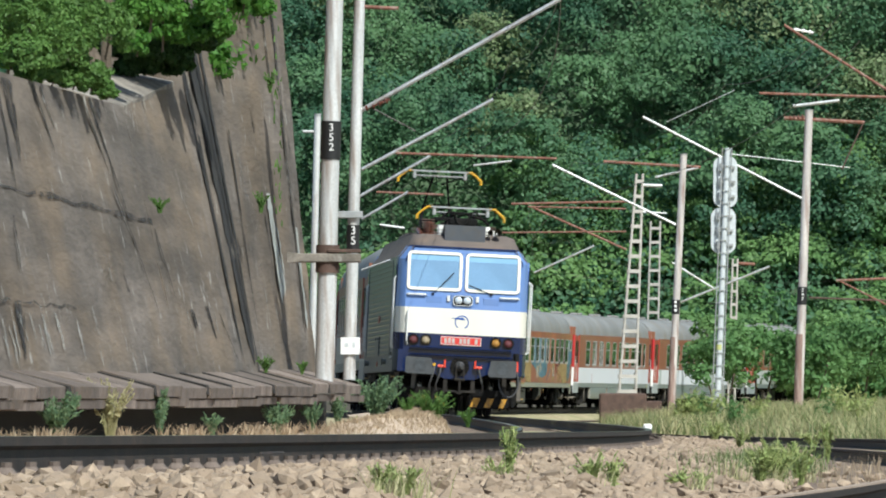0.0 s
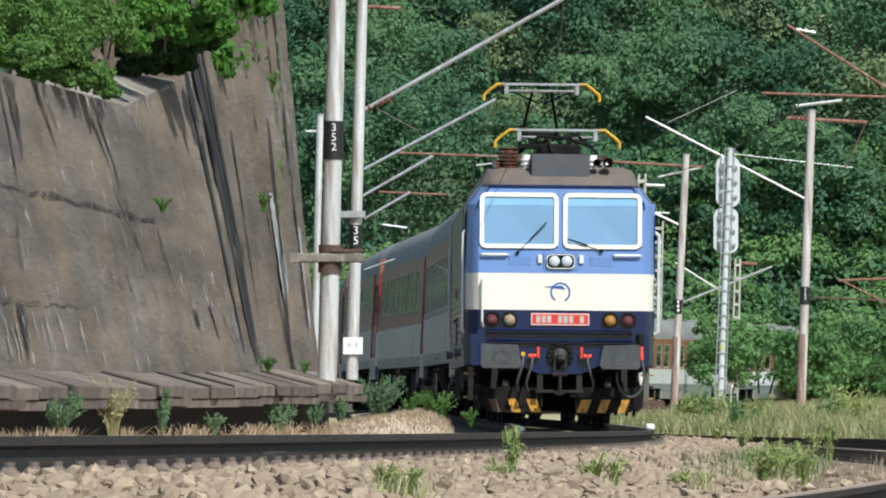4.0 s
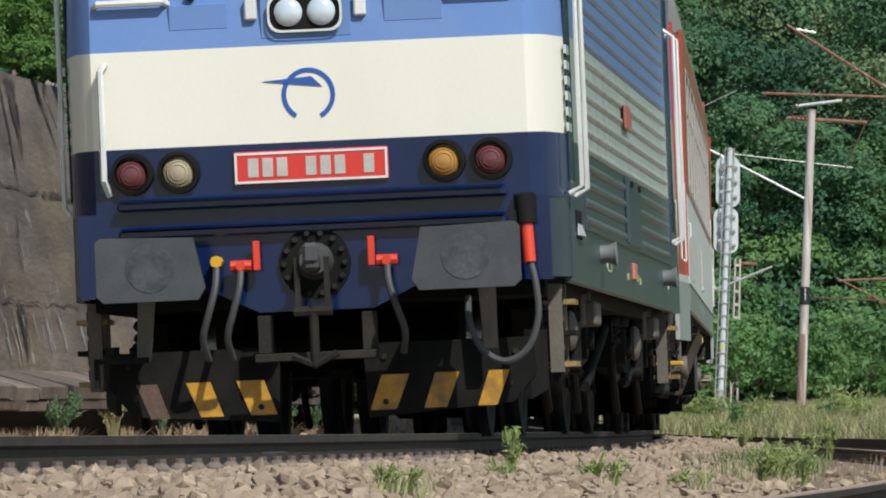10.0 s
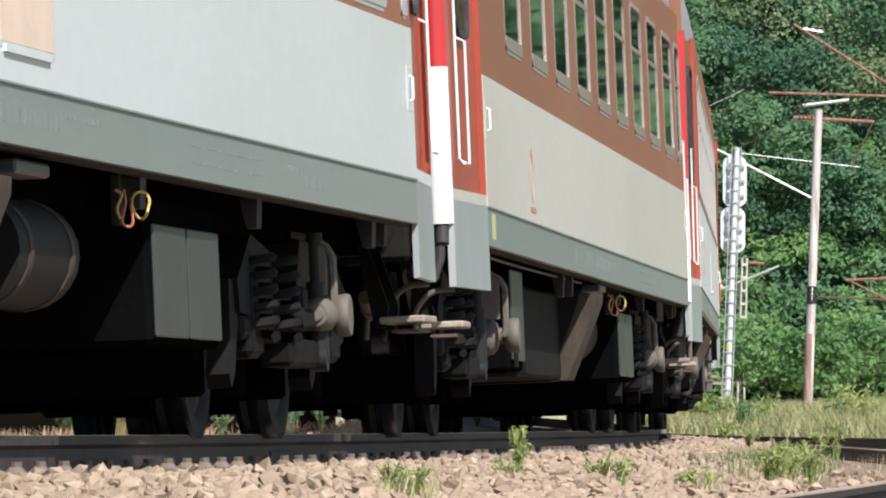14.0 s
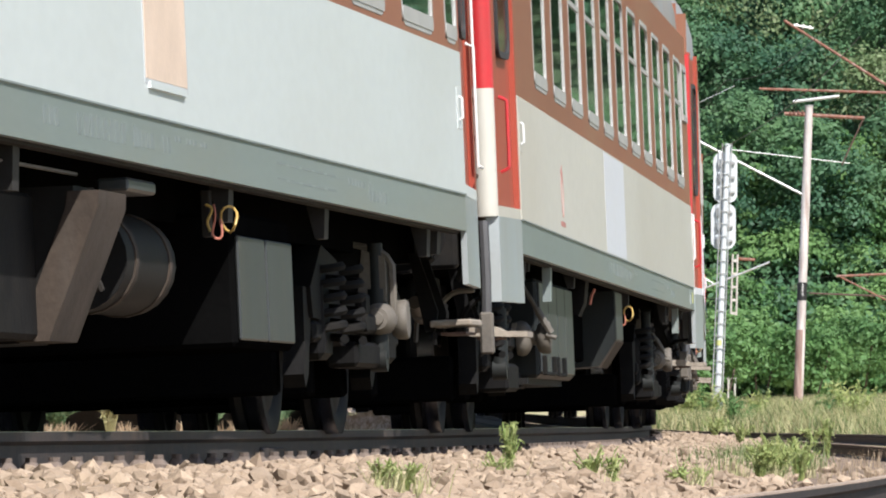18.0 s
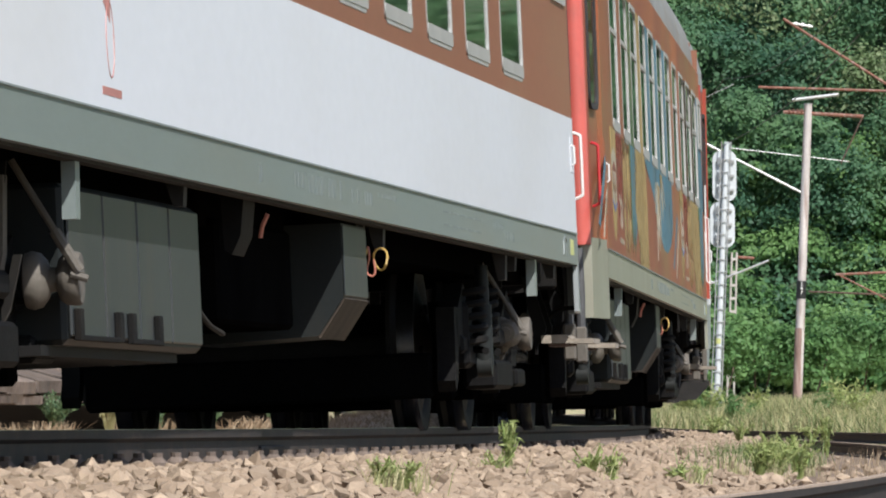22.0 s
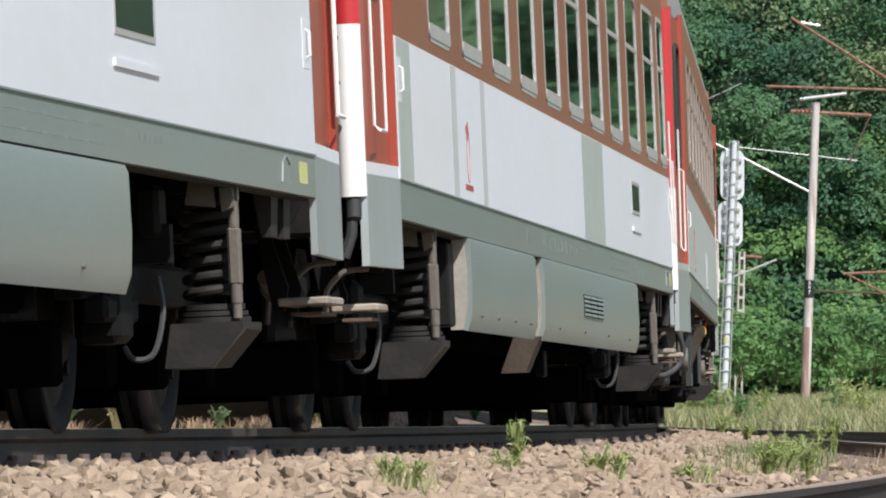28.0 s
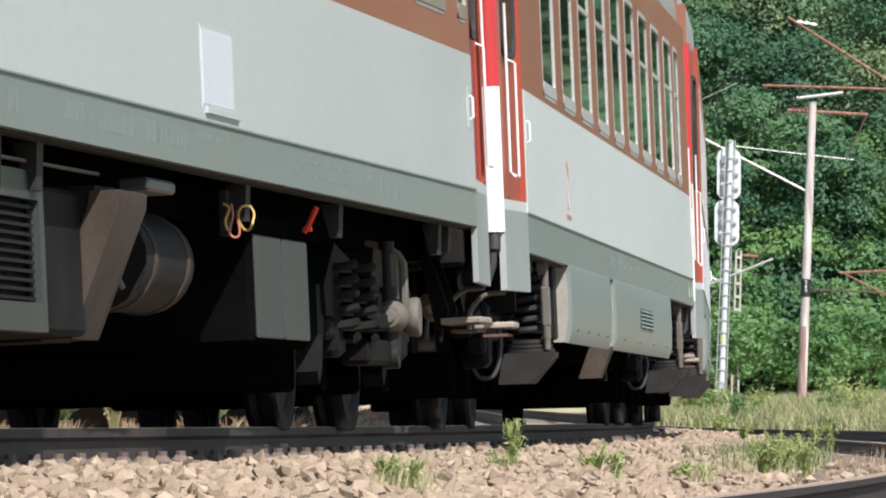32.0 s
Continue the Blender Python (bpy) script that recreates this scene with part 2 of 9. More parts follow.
# Near-black colour that paints the deep shade below the coaches.
UNDERSHADE = mat("underside_shade_black", (0.004, 0.004, 0.004), 1.0, vary=0.3, bump=0.1, spec=0.0)
HATCH = mat("hatch_faded_peach", (0.60, 0.47, 0.37), 0.5, vary=0.12, scale=3, bump=0.02)
FADED = mat("paint_faded_pink", (0.42, 0.18, 0.16), 0.5, vary=0.15, bump=0)
PORCELAIN = mat("insulator_white", (0.75, 0.74, 0.70), 0.25, vary=0.05, bump=0)
BROWNINS = mat("insulator_brown", (0.10, 0.035, 0.022), 0.25, vary=0.1, bump=0)
COPPER = mat("contact_wire", (0.06, 0.055, 0.05), 0.5, 0.5, vary=0.1, bump=0)
GALV = mat("galvanised_steel", (0.44, 0.45, 0.45), 0.45, 0.5, vary=0.2, scale=2, bump=0.05, dirt=(0.22, 0.15, 0.10), dirt_amt=0.5, streak=(2, 2, 0.25))
POLEPAINT = mat("mast_silver_paint", (0.62, 0.62, 0.61), 0.42, 0.3, vary=0.25, scale=1.5, bump=0.06, dirt=(0.26, 0.17, 0.12), dirt_amt=0.8, streak=(5, 5, 0.5))
RUSTTUBE = mat("rusty_tube", (0.20, 0.085, 0.055), 0.7, 0.2, vary=0.3, scale=5, bump=0.1, dirt=(0.35, 0.30, 0.26), dirt_amt=0.5)
RUST = mat("rusty_steel", (0.10, 0.060, 0.045), 0.8, 0.1, vary=0.3, scale=5, bump=0.2, dirt=(0.05, 0.035, 0.03), dirt_amt=0.6)
RAILSIDE = mat("rail_dark_rust", (0.032, 0.026, 0.024), 0.7, 0.2, vary=0.3, scale=3, bump=0.15, dirt=(0.07, 0.045, 0.033), dirt_amt=0.6)
RAILTOP = mat("rail_running_surface", (0.42, 0.42, 0.43), 0.28, 1.0, vary=0.1, scale=6, bump=0.03)
CONCRETE = mat("old_concrete", (0.166, 0.139, 0.117), 0.9, vary=0.38, scale=1.5, fine=22, bump=0.7, dirt=(0.115, 0.10, 0.088), dirt_amt=0.7, streak=(0.14, 1.0, 0.8), follow=True, tint=(0.165, 0.125, 0.088), tint_scale=0.6)
CAPSTONE = mat("weathered_coping", (0.21, 0.185, 0.155), 0.9, vary=0.3, scale=3, bump=0.4)
VOID = mat("under_slab_shade", (0.016, 0.014, 0.012), 0.9, vary=0.3, scale=3, bump=0.3)
STAIN = mat("dark_water_stain", (0.034, 0.031, 0.029), 0.85, vary=0.3, scale=3, bump=0.3)
POLERUST = mat("mast_paint_rust_stained", (0.56, 0.51, 0.48), 0.5, 0.2, vary=0.3, scale=1.6, bump=0.08, dirt=(0.24, 0.14, 0.11), dirt_amt=0.95, streak=(3, 3, 0.3))
POLEFOOT = mat("mast_foot_rust", (0.27, 0.175, 0.145), 0.7, 0.1, vary=0.35, scale=2.5, bump=0.1, dirt=(0.40, 0.33, 0.29), dirt_amt=0.7, streak=(3, 3, 0.4))
LIME = mat("lime_streak", (0.42, 0.42, 0.39), 0.85, vary=0.3, scale=4, bump=0.2, dirt=(0.2, 0.18, 0.15), dirt_amt=0.6)


def weathered(m, dark, light, streak, flecks=None):
    """Long streaks over a surface, and pale flecks of lime."""
    n, l = m.node_tree.nodes, m.node_tree.links
    base = n["Principled BSDF"].inputs["Base Color"]
    out = base.links[0].from_socket
    tc, mp, nz, mr, vm = n.new("ShaderNodeTexCoord"), n.new("ShaderNodeMapping"), n.new("ShaderNodeTexNoise"), n.new("ShaderNodeMapRange"), n.new("ShaderNodeVectorMath")
    mp.inputs["Scale"].default_value = streak
    nz.inputs["Scale"].default_value, nz.inputs["Detail"].default_value, nz.inputs["Roughness"].default_value = 3.0, 6, 0.65
    mr.inputs[1].default_value, mr.inputs[2].default_value, mr.inputs[3].default_value, mr.inputs[4].default_value = 0.34, 0.66, dark, light
    vm.operation = 'SCALE'
    l.new(tc.outputs["Object"], mp.inputs[0]), l.new(mp.outputs[0], nz.inputs[0]), l.new(nz.outputs["Fac"], mr.inputs[0])
    l.new(out, vm.inputs[0]), l.new(mr.outputs[0], vm.inputs["Scale"])
    out = vm.outputs[0]
    if flecks:
        m2, n2, r2, mx = n.new("ShaderNodeMapping"), n.new("ShaderNodeTexNoise"), n.new("ShaderNodeMapRange"), n.new("ShaderNodeMix")
        m2.inputs["Scale"].default_value = (0.7, 1.0, 0.45)
        n2.inputs["Scale"].default_value, n2.inputs["Detail"].default_value, n2.inputs["Roughness"].default_value = 5.0, 8, 0.7
        r2.inputs[1].default_value, r2.inputs[2].default_value, r2.inputs[3].default_value, r2.inputs[4].default_value = 0.60, 0.72, 0.0, 0.75
        mx.data_type = 'RGBA'
        mx.inputs[7].default_value = (*flecks, 1)
        l.new(tc.outputs["Object"], m2.inputs[0]), l.new(m2.outputs[0], n2.inputs[0]), l.new(n2.outputs["Fac"], r2.inputs[0])
        l.new(r2.outputs[0], mx.inputs[0]), l.new(out, mx.inputs[6])
        out = mx.outputs[2]
    l.new(out, base)


weathered(CONCRETE, 0.80, 1.18, (0.30, 1.0, 0.26), (0.36, 0.335, 0.30))
weathered(CONCRETE, 0.50, 1.22, (0.055, 0.6, 0.46), (0.40, 0.39, 0.36))
weathered(CAPSTONE, 0.75, 1.2, (1.0, 1.0, 1.0), (0.50, 0.49, 0.46))


def worn(m, low, high, scale, streak):
    """Breaks a coating up into patches that let the ground show."""
    n, l = m.node_tree.nodes, m.node_tree.links
    mp, nz, mr = n.new("ShaderNodeMapping"), n.new("ShaderNodeTexNoise"), n.new("ShaderNodeMapRange")
    mp.inputs["Scale"].default_value = streak
    nz.inputs["Scale"].default_value, nz.inputs["Detail"].default_value = scale, 7
    mr.inputs[1].default_value, mr.inputs[2].default_value, mr.inputs[3].default_value, mr.inputs[4].default_value = low, high, 0.0, 0.9
    l.new(n.new("ShaderNodeTexCoord").outputs["Object"], mp.inputs[0])
    l.new(mp.outputs[0], nz.inputs[0])
    l.new(nz.outputs["Fac"], mr.inputs[0])
    l.new(mr.outputs[0], n["Principled BSDF"].inputs["Alpha"])


for _name, _lo, _hi in (("ochre", 0.20, 0.44), ("mural_blue", 0.16, 0.42), ("mural_green", 0.26, 0.54), ("mural_pale", 0.26, 0.52), ("mural_dark", 0.42, 0.80), ("mural_deep", 0.30, 0.66)):
    worn(PAINT[_name], _lo, _hi, 3.0, (1.0, 0.9, 1.6))
STAIN_DARK = mat("heavy_water_stain", (0.026, 0.025, 0.025), 0.85, vary=0.3, scale=3, bump=0.3)
worn(STAIN_DARK, -0.10, 0.30, 4.0, (0.8, 2.2, 0.3))
DULLTOP = mat("rail_dull_top", (0.33, 0.255, 0.195), 0.95, 0.0, vary=0.2, scale=6, bump=0.05)
LIME2 = mat("lime_crust", (0.46, 0.48, 0.45), 0.85, vary=0.25, scale=4, bump=0.3, dirt=(0.28, 0.22, 0.17), dirt_amt=0.6)
worn(LIME2, 0.2, 0.5, 5.0, (0.8, 2.0, 0.5))
DARKPANE = mat("dark_green_pane", (0.045, 0.062, 0.05), 0.08, vary=0.3, scale=2, bump=0, spec=0.8)
BANKGREEN = mat("unseen_bank", (0.065, 0.055, 0.042), 0.9, vary=0.4, scale=1.2, fine=12, bump=1.0, dirt=(0.07, 0.075, 0.04), dirt_amt=0.5)
SPRINGDUST = mat("spring_dusty_grey", (0.018, 0.0165, 0.015), 0.7, vary=0.25, scale=6, bump=0.1, dirt=(0.024, 0.021, 0.018), dirt_amt=0.6, spec=0.3)
CLIPRUST = mat("clip_dusty_rust", (0.13, 0.10, 0.082), 0.85, vary=0.3, scale=9, bump=0.2, rnd=0.2)
DRYSTALK = leaf_mat("dry_stalk", (0.52, 0.42, 0.29), (0.40, 0.30, 0.20))
DOORGREY = mat("locker_door_grey", (0.036, 0.041, 0.043), 0.42, spec=0.3, vary=0.15, bump=0.05, dirt=(0.06, 0.055, 0.048), dirt_amt=0.5, streak=(1, 1, 0.3))
# Dusty brown that also paints sunlight onto tanks and straps.
SUNLITDUST = mat("tank_sunlit_dust", (0.058, 0.044, 0.034), 0.8, vary=0.3, scale=5, bump=0.12, dirt=(0.06, 0.05, 0.042), dirt_amt=0.6, streak=(1, 1, 0.4), spec=0.2)
WINFRAME_DULL = mat("window_frame_dull", (0.19, 0.165, 0.125), 0.5, vary=0.15, bump=0.03)
FOOTWOOD = mat("worn_footboard", (0.29, 0.25, 0.20), 0.8, vary=0.25, scale=5, bump=0.15, dirt=(0.16, 0.13, 0.10), dirt_amt=0.6)
COVEREND = mat("cover_edge_sunlit_dust", (0.30, 0.275, 0.235), 0.7, vary=0.2, scale=4, bump=0.1, dirt=(0.16, 0.13, 0.10), dirt_amt=0.5)
EMBLEM = mat("paint_emblem_red", (0.36, 0.06, 0.06), 0.5, vary=0.15, bump=0)
CASTING = mat("bogie_casting_grey", (0.0075, 0.0072, 0.0072), 0.7, vary=0.3, scale=5, bump=0.15, dirt=(0.012, 0.011, 0.010), dirt_amt=0.6, spec=0.1)
worn(STAIN, 0.30, 0.62, 5.0, (0.9, 2.2, 0.35))
worn(LIME, 0.38, 0.66, 6.0, (0.8, 2.0, 0.5))
SLAB = mat("weathered_slab", (0.172, 0.138, 0.118), 0.9, vary=0.45, scale=2.5, fine=20, bump=0.5, rnd=0.3, dirt=(0.12, 0.082, 0.048), dirt_amt=0.7)
STONE = mat("ballast_stone", (0.325, 0.250, 0.178), 0.9, vary=0.2, scale=20, fine=120, bump=0.25, island=0.28, tint=(0.25, 0.185, 0.128))
BED = mat("ballast_bed", (0.225, 0.165, 0.12), 0.95, vary=0.4, scale=25, fine=90, bump=1.0)
EARTH = mat("dry_ground", (0.38, 0.32, 0.19), 0.95, vary=0.3, scale=0.6, fine=15, bump=0.6, dirt=(0.18, 0.23, 0.08), dirt_amt=0.8)
SAND = mat("pale_path", (0.50, 0.385, 0.285), 0.95, vary=0.2, scale=4, fine=60, bump=0.4)
WOOD = mat("wood_sleeper", (0.09, 0.07, 0.055), 0.9, vary=0.3, scale=8, bump=0.4, rnd=0.2)
BARK = mat("bark", (0.11, 0.085, 0.06), 0.9, vary=0.3, scale=6, bump=0.5)
LEAF_WOOD = leaf_mat("leaf_wood", (0.060, 0.148, 0.084), (0.118, 0.225, 0.100), 0.16)
LEAF_SHRUB = leaf_mat("leaf_shrub", (0.105, 0.225, 0.078), (0.175, 0.305, 0.105), 0.25)
LEAF_PALE = leaf_mat("leaf_blossom", (0.22, 0.27, 0.14), (0.15, 0.235, 0.10))
LEAF_NEAR = leaf_mat("leaf_near", (0.095, 0.20, 0.045), (0.14, 0.25, 0.06))
LEAF_MAPLE = leaf_mat("leaf_maple", (0.07, 0.20, 0.03), (0.11, 0.25, 0.04))
LEAF_BLUE = leaf_mat("leaf_weed", (0.13, 0.235, 0.135), (0.23, 0.32, 0.16))
GRASS = leaf_mat("grass_dry", (0.42, 0.42, 0.20), (0.51, 0.46, 0.27))
LEAF_WEED = leaf_mat("leaf_weed_light", (0.29, 0.39, 0.13), (0.42, 0.45, 0.19))
LEAF_SHADE = leaf_mat("leaf_shaded", (0.03, 0.075, 0.02), (0.045, 0.10, 0.025))
GRASS2 = leaf_mat("grass_green", (0.13, 0.205, 0.07), (0.20, 0.25, 0.10))
SIGNALBACK = mat("signal_back_grey", (0.50, 0.53, 0.54), 0.5, vary=0.1, bump=0.03)
MASTCONC = mat("mast_white_paint", (0.44, 0.41, 0.37), 0.7, vary=0.15, bump=0.1, dirt=(0.3, 0.25, 0.2), dirt_amt=0.4)
BOARD = mat("board_black", (0.012, 0.012, 0.012), 0.5, vary=0.1, bump=0)
WHITE = mat("board_white", (0.75, 0.74, 0.72), 0.5, vary=0.06, bump=0)


# ---- mesh helpers ----
class Sh:
    """Vertices and faces of one mesh."""

    def __init__(self):
        self.v, self.f = [], []

    def add(self, vs, fs):
        k = len(self.v)
        self.v += [tuple(p) for p in vs]
        self.f += [tuple(i + k for i in q) for q in fs]
        return self

    def box(self, x0, x1, y0, y1, z0, z1, c=0.0):
        if c <= 0:
            return self.add([(x, y, z) for z in (z0, z1) for y in (y0, y1) for x in (x0, x1)],
                            [(0, 2, 3, 1), (4, 5, 7, 6), (0, 1, 5, 4), (2, 6, 7, 3), (0, 4, 6, 2), (1, 3, 7, 5)])
        vs, idx = [], {}
        for i, (x, sx) in enumerate(((x0, 1), (x1, -1))):
            for j, (y, sy) in enumerate(((y0, 1), (y1, -1))):
                for k, (z, sz) in enumerate(((z0, 1), (z1, -1))):
                    idx[i, j, k] = len(vs)
                    vs += [(x, y + c * sy, z + c * sz), (x + c * sx, y, z + c * sz), (x + c * sx, y + c * sy, z)]
        fs = []
        for i in (0, 1):
            q = [idx[i, 0, 0], idx[i, 1, 0], idx[i, 1, 1], idx[i, 0, 1]]
            fs.append(q if i else q[::-1])
            q = [idx[0, i, 0] + 1, idx[1, i, 0] + 1, idx[1, i, 1] + 1, idx[0, i, 1] + 1]
            fs.append(q[::-1] if i else q)
            q = [idx[0, 0, i] + 2, idx[1, 0, i] + 2, idx[1, 1, i] + 2, idx[0, 1, i] + 2]
            fs.append(q if i else q[::-1])
        for a in (0, 1):
            for b in (0, 1):
                flip = a == b
                for q in ([idx[0, a, b] + 1, idx[1, a, b] + 1, idx[1, a, b] + 2, idx[0, a, b] + 2],
                          [idx[a, b, 0] + 0, idx[a, b, 1] + 0, idx[a, b, 1] + 1, idx[a, b, 0] + 1],
                          [idx[a, 0, b] + 2, idx[a, 1, b] + 2, idx[a, 1, b] + 0, idx[a, 0, b] + 0]):
                    fs.append(q if flip else q[::-1])
                for d in (0, 1):
                    q = [idx[a, b, d], idx[a, b, d] + 1, idx[a, b, d] + 2]
                    fs.append(q if (a + b + d) % 2 else q[::-1])
        return self.add(vs, fs)

    def cyl(self, p, q, r, n=12, r2=None, cap=True):
        p, q = Vector(p), Vector(q)
        r2 = r if r2 is None else r2
        w = (q - p).normalized()
        a = w.orthogonal().normalized()
        b = w.cross(a)
        vs = []
        for o, rr in ((p, r), (q, r2)):
            for i in range(n):
                t = 2 * math.pi * i / n
                vs.append(o + (a * math.cos(t) + b * math.sin(t)) * rr)
        fs = [(i, (i + 1) % n, n + (i + 1) % n, n + i) for i in range(n)]
        if cap:
            fs += [tuple(range(n))[::-1], tuple(range(n, 2 * n))]
        return self.add(vs, fs)

    def tube(self, pts, r, n=8):
        """A bent round bar through points."""
        pts = [Vector(p) for p in pts]
        vs, fs = [], []
        up = None
        for i, p in enumerate(pts):
            w = (pts[min(i + 1, len(pts) - 1)] - pts[max(i - 1, 0)]).normalized()
            a = w.orthogonal().normalized() if up is None else (up - w * up.dot(w)).normalized()
            up = a
            b = w.cross(a)
            for k in range(n):
                t = 2 * math.pi * k / n
                vs.append(p + (a * math.cos(t) + b * math.sin(t)) * r)
        for i in range(len(pts) - 1):
            for k in range(n):
                fs.append((i * n + k, i * n + (k + 1) % n, (i + 1) * n + (k + 1) % n, (i + 1) * n + k))
        m = (len(pts) - 1) * n
        fs += [tuple(range(n))[::-1], tuple(range(m, m + n))]
        return self.add(vs, fs)

    def prism(self, poly, axis, a, b):
        """A closed outline pushed along an axis from a to b."""
        n = len(poly)
        put = {'x': lambda u, w, t: (t, u, w), 'y': lambda u, w, t: (u, t, w), 'z': lambda u, w, t: (u, w, t)}[axis]
        vs = [put(u, w, a) for u, w in poly] + [put(u, w, b) for u, w in poly]
        area = sum(poly[i][0] * poly[(i + 1) % n][1] - poly[(i + 1) % n][0] * poly[i][1] for i in range(n))
        fs = [tuple(range(n)), tuple(range(n, 2 * n))[::-1]] + [(i + n, (i + 1) % n + n, (i + 1) % n, i) for i in range(n)]
        flip = (area > 0) == (axis != 'y')
        if (b < a) != flip:
            fs = [q[::-1] for q in fs]
        return self.add(vs, fs)

    def loft(self, rings, closed=True, caps=True):
        n = len(rings[0])
        vs = [p for r in rings for p in r]
        fs = []
        for i in range(len(rings) - 1):
            for k in range(n if closed else n - 1):
                fs.append((i * n + k, i * n + (k + 1) % n, (i + 1) * n + (k + 1) % n, (i + 1) * n + k))
        if caps and closed:
            m = (len(rings) - 1) * n
            fs += [tuple(range(n))[::-1], tuple(range(m, m + n))]
        return self.add(vs, fs)

    def rect_frame(self, x, y0, y1, z0, z1, w, d, r=0.0):
        """A rectangular frame in a plane of constant x: outer size y0..y1, z0..z1, bar width w, depth d outward."""
        for a in ((y0, y1, z0, z0 + w), (y0, y1, z1 - w, z1), (y0, y0 + w, z0 + w, z1 - w), (y1 - w, y1, z0 + w, z1 - w)):
            self.box(min(x, x + d), max(x, x + d), *a)
        return self


def part(name, sh, material, parent=None, label="", smooth=40, at=None, cat="", group="", kind=""):
    """Links the mesh as one object, under a thing or a part if given."""
    me = sh if isinstance(sh, bpy.types.Mesh) else bpy.data.meshes.new(name)
    if not isinstance(sh, bpy.types.Mesh):
        me.from_pydata(sh.v, [], sh.f)
        me.materials.append(material)
        if smooth:
            me.polygons.foreach_set("use_smooth", [True] * len(me.polygons))
            me.set_sharp_from_angle(angle=radians(smooth))
    ob = new(name, me)
    if parent is not None:
        ob.parent = parent
    if at is not None:
        ob.matrix_basis = at
    return tagged(ob, label, cat, group, kind)


def thing(name, label, cat, group="", at=None):
    ob = new(name)
    ob.empty_display_size = 0.2
    if at is not None:
        ob.matrix_basis = at
    return tagged(ob, label, cat, group)


def arr_mesh(name, verts, faces, material, flat=False):
    me = bpy.data.meshes.new(name)
    verts, faces = np.asarray(verts, dtype=np.float32), np.asarray(faces, dtype=np.int32)
    nv, (nf, k) = len(verts), faces.shape
    me.vertices.add(nv)
    me.vertices.foreach_set("co", verts.ravel())
    me.loops.add(nf * k)
    me.loops.foreach_set("vertex_index", faces.ravel())
    me.polygons.add(nf)
    me.polygons.foreach_set("loop_start", np.arange(nf, dtype=np.int32) * k)
    me.update(calc_edges=True)
    me.materials.append(material)
    if flat:
        me.polygons.foreach_set("use_smooth", np.zeros(nf, dtype=bool))
    return me


# ---- the line of the track ----
KS = [-430, -126, -110, -30, -12, 0, 12, 24, 36, 48, 60, 75, 90, 105, 120, 135, 150, 165, 430]
KV = [1.60, 1.60, 0.90, 0.92, 0.54, -0.97, -1.32, -0.38, -0.43, -0.51, -0.77, -0.9, -0.99, -1.16, -1.41, -1.65, -1.63, -3.01, -3.01]
S_ = np.arange(-430, 430.5, 1.0)
_k = np.interp(S_, KS, KV) * 1e-3
_h = np.cumsum(_k)
_h = _h - _h[430] + 0.04794
_x = np.concatenate([[0], np.cumsum(np.sin(_h + 0.5 * _k))[:-1]])
_y = np.concatenate([[0], np.cumsum(np.cos(_h + 0.5 * _k))[:-1]])
PX, PY = _x - _x[430] + 0.33, 185.65 - (_y - _y[430])


def line(s):
    return float(np.interp(s, S_, PX)), float(np.interp(s, S_, PY))


def rail_z(s):
    u = min(max((s - 60) / 60, -1.0), 1.85)
    return 0.0652 * u * u


def cant(s):
    return float(np.interp(s, [0, 50, 90, 130], [-0.0496, -0.0078, 0.0176, 0.0448]))


def beside(s, lat, z=0.0, tilt=True):
    """A point at arc s, lat metres to the camera's side of the centre line, z above the rails."""
    x, y = line(s)
    x2, y2 = line(s - 1)
    ux, uy = x2 - x, y2 - y
    k = math.hypot(ux, uy)
    ux, uy = ux / k, uy / k
    c = cant(s) if tilt else 0.0
    return Vector((x + uy * (lat - c * z), y - ux * (lat - c * z), z + c * lat + rail_z(s)))


VT = [0, 2, 4, 6, 8, 9.5, 11, 12.5, 14, 15.5, 17, 18.5, 20, 21.5, 23, 24.5, 26, 27.5, 29, 30.5, 32]
VV = [12.179, 14.654, 14.579, 13.608, 13.353, 12.81, 12.452, 12.338, 12.067, 12.364, 11.875, 11.656, 11.729, 11.769, 11.554, 11.47, 11.118, 10.849, 11.008, 11.546, 11.305]
_t = np.arange(0, 32.6, 0.1)
_v = np.interp(_t, VT, VV)
_s = np.concatenate([[0], np.cumsum((_v[1:] + _v[:-1]) * 0.05)])


def run(t):
    """How far the locomotive's buffers have come."""
    return float(np.interp(t, _t, _s))


def car_pose(front, bog_a, bog_b):
    """The pose of a car whose front is at arc front, and whose bogies stand bog_a and bog_b behind it."""
    a, b = front - bog_a, front - bog_b
    (xa, ya), (xb, yb) = line(a), line(b)
    u = Vector((xb - xa, yb - ya, rail_z(b) - rail_z(a))).normalized()
    r = 0.5 * (cant(a) + cant(b))
    o = Vector((xa, ya, rail_z(a))) - u * bog_a
    ex = Vector((u.y, -u.x, r * math.hypot(u.x, u.y)))
    ex = (ex - u * ex.dot(u)).normalized()
    ez = ex.cross(u)
    return Matrix(((ex.x, u.x, ez.x, o.x), (ex.y, u.y, ez.y, o.y), (ex.z, u.z, ez.z, o.z), (0, 0, 0, 1)))


RUNNERS = []   # (thing, offset of its front behind the first buffers, bogie places)


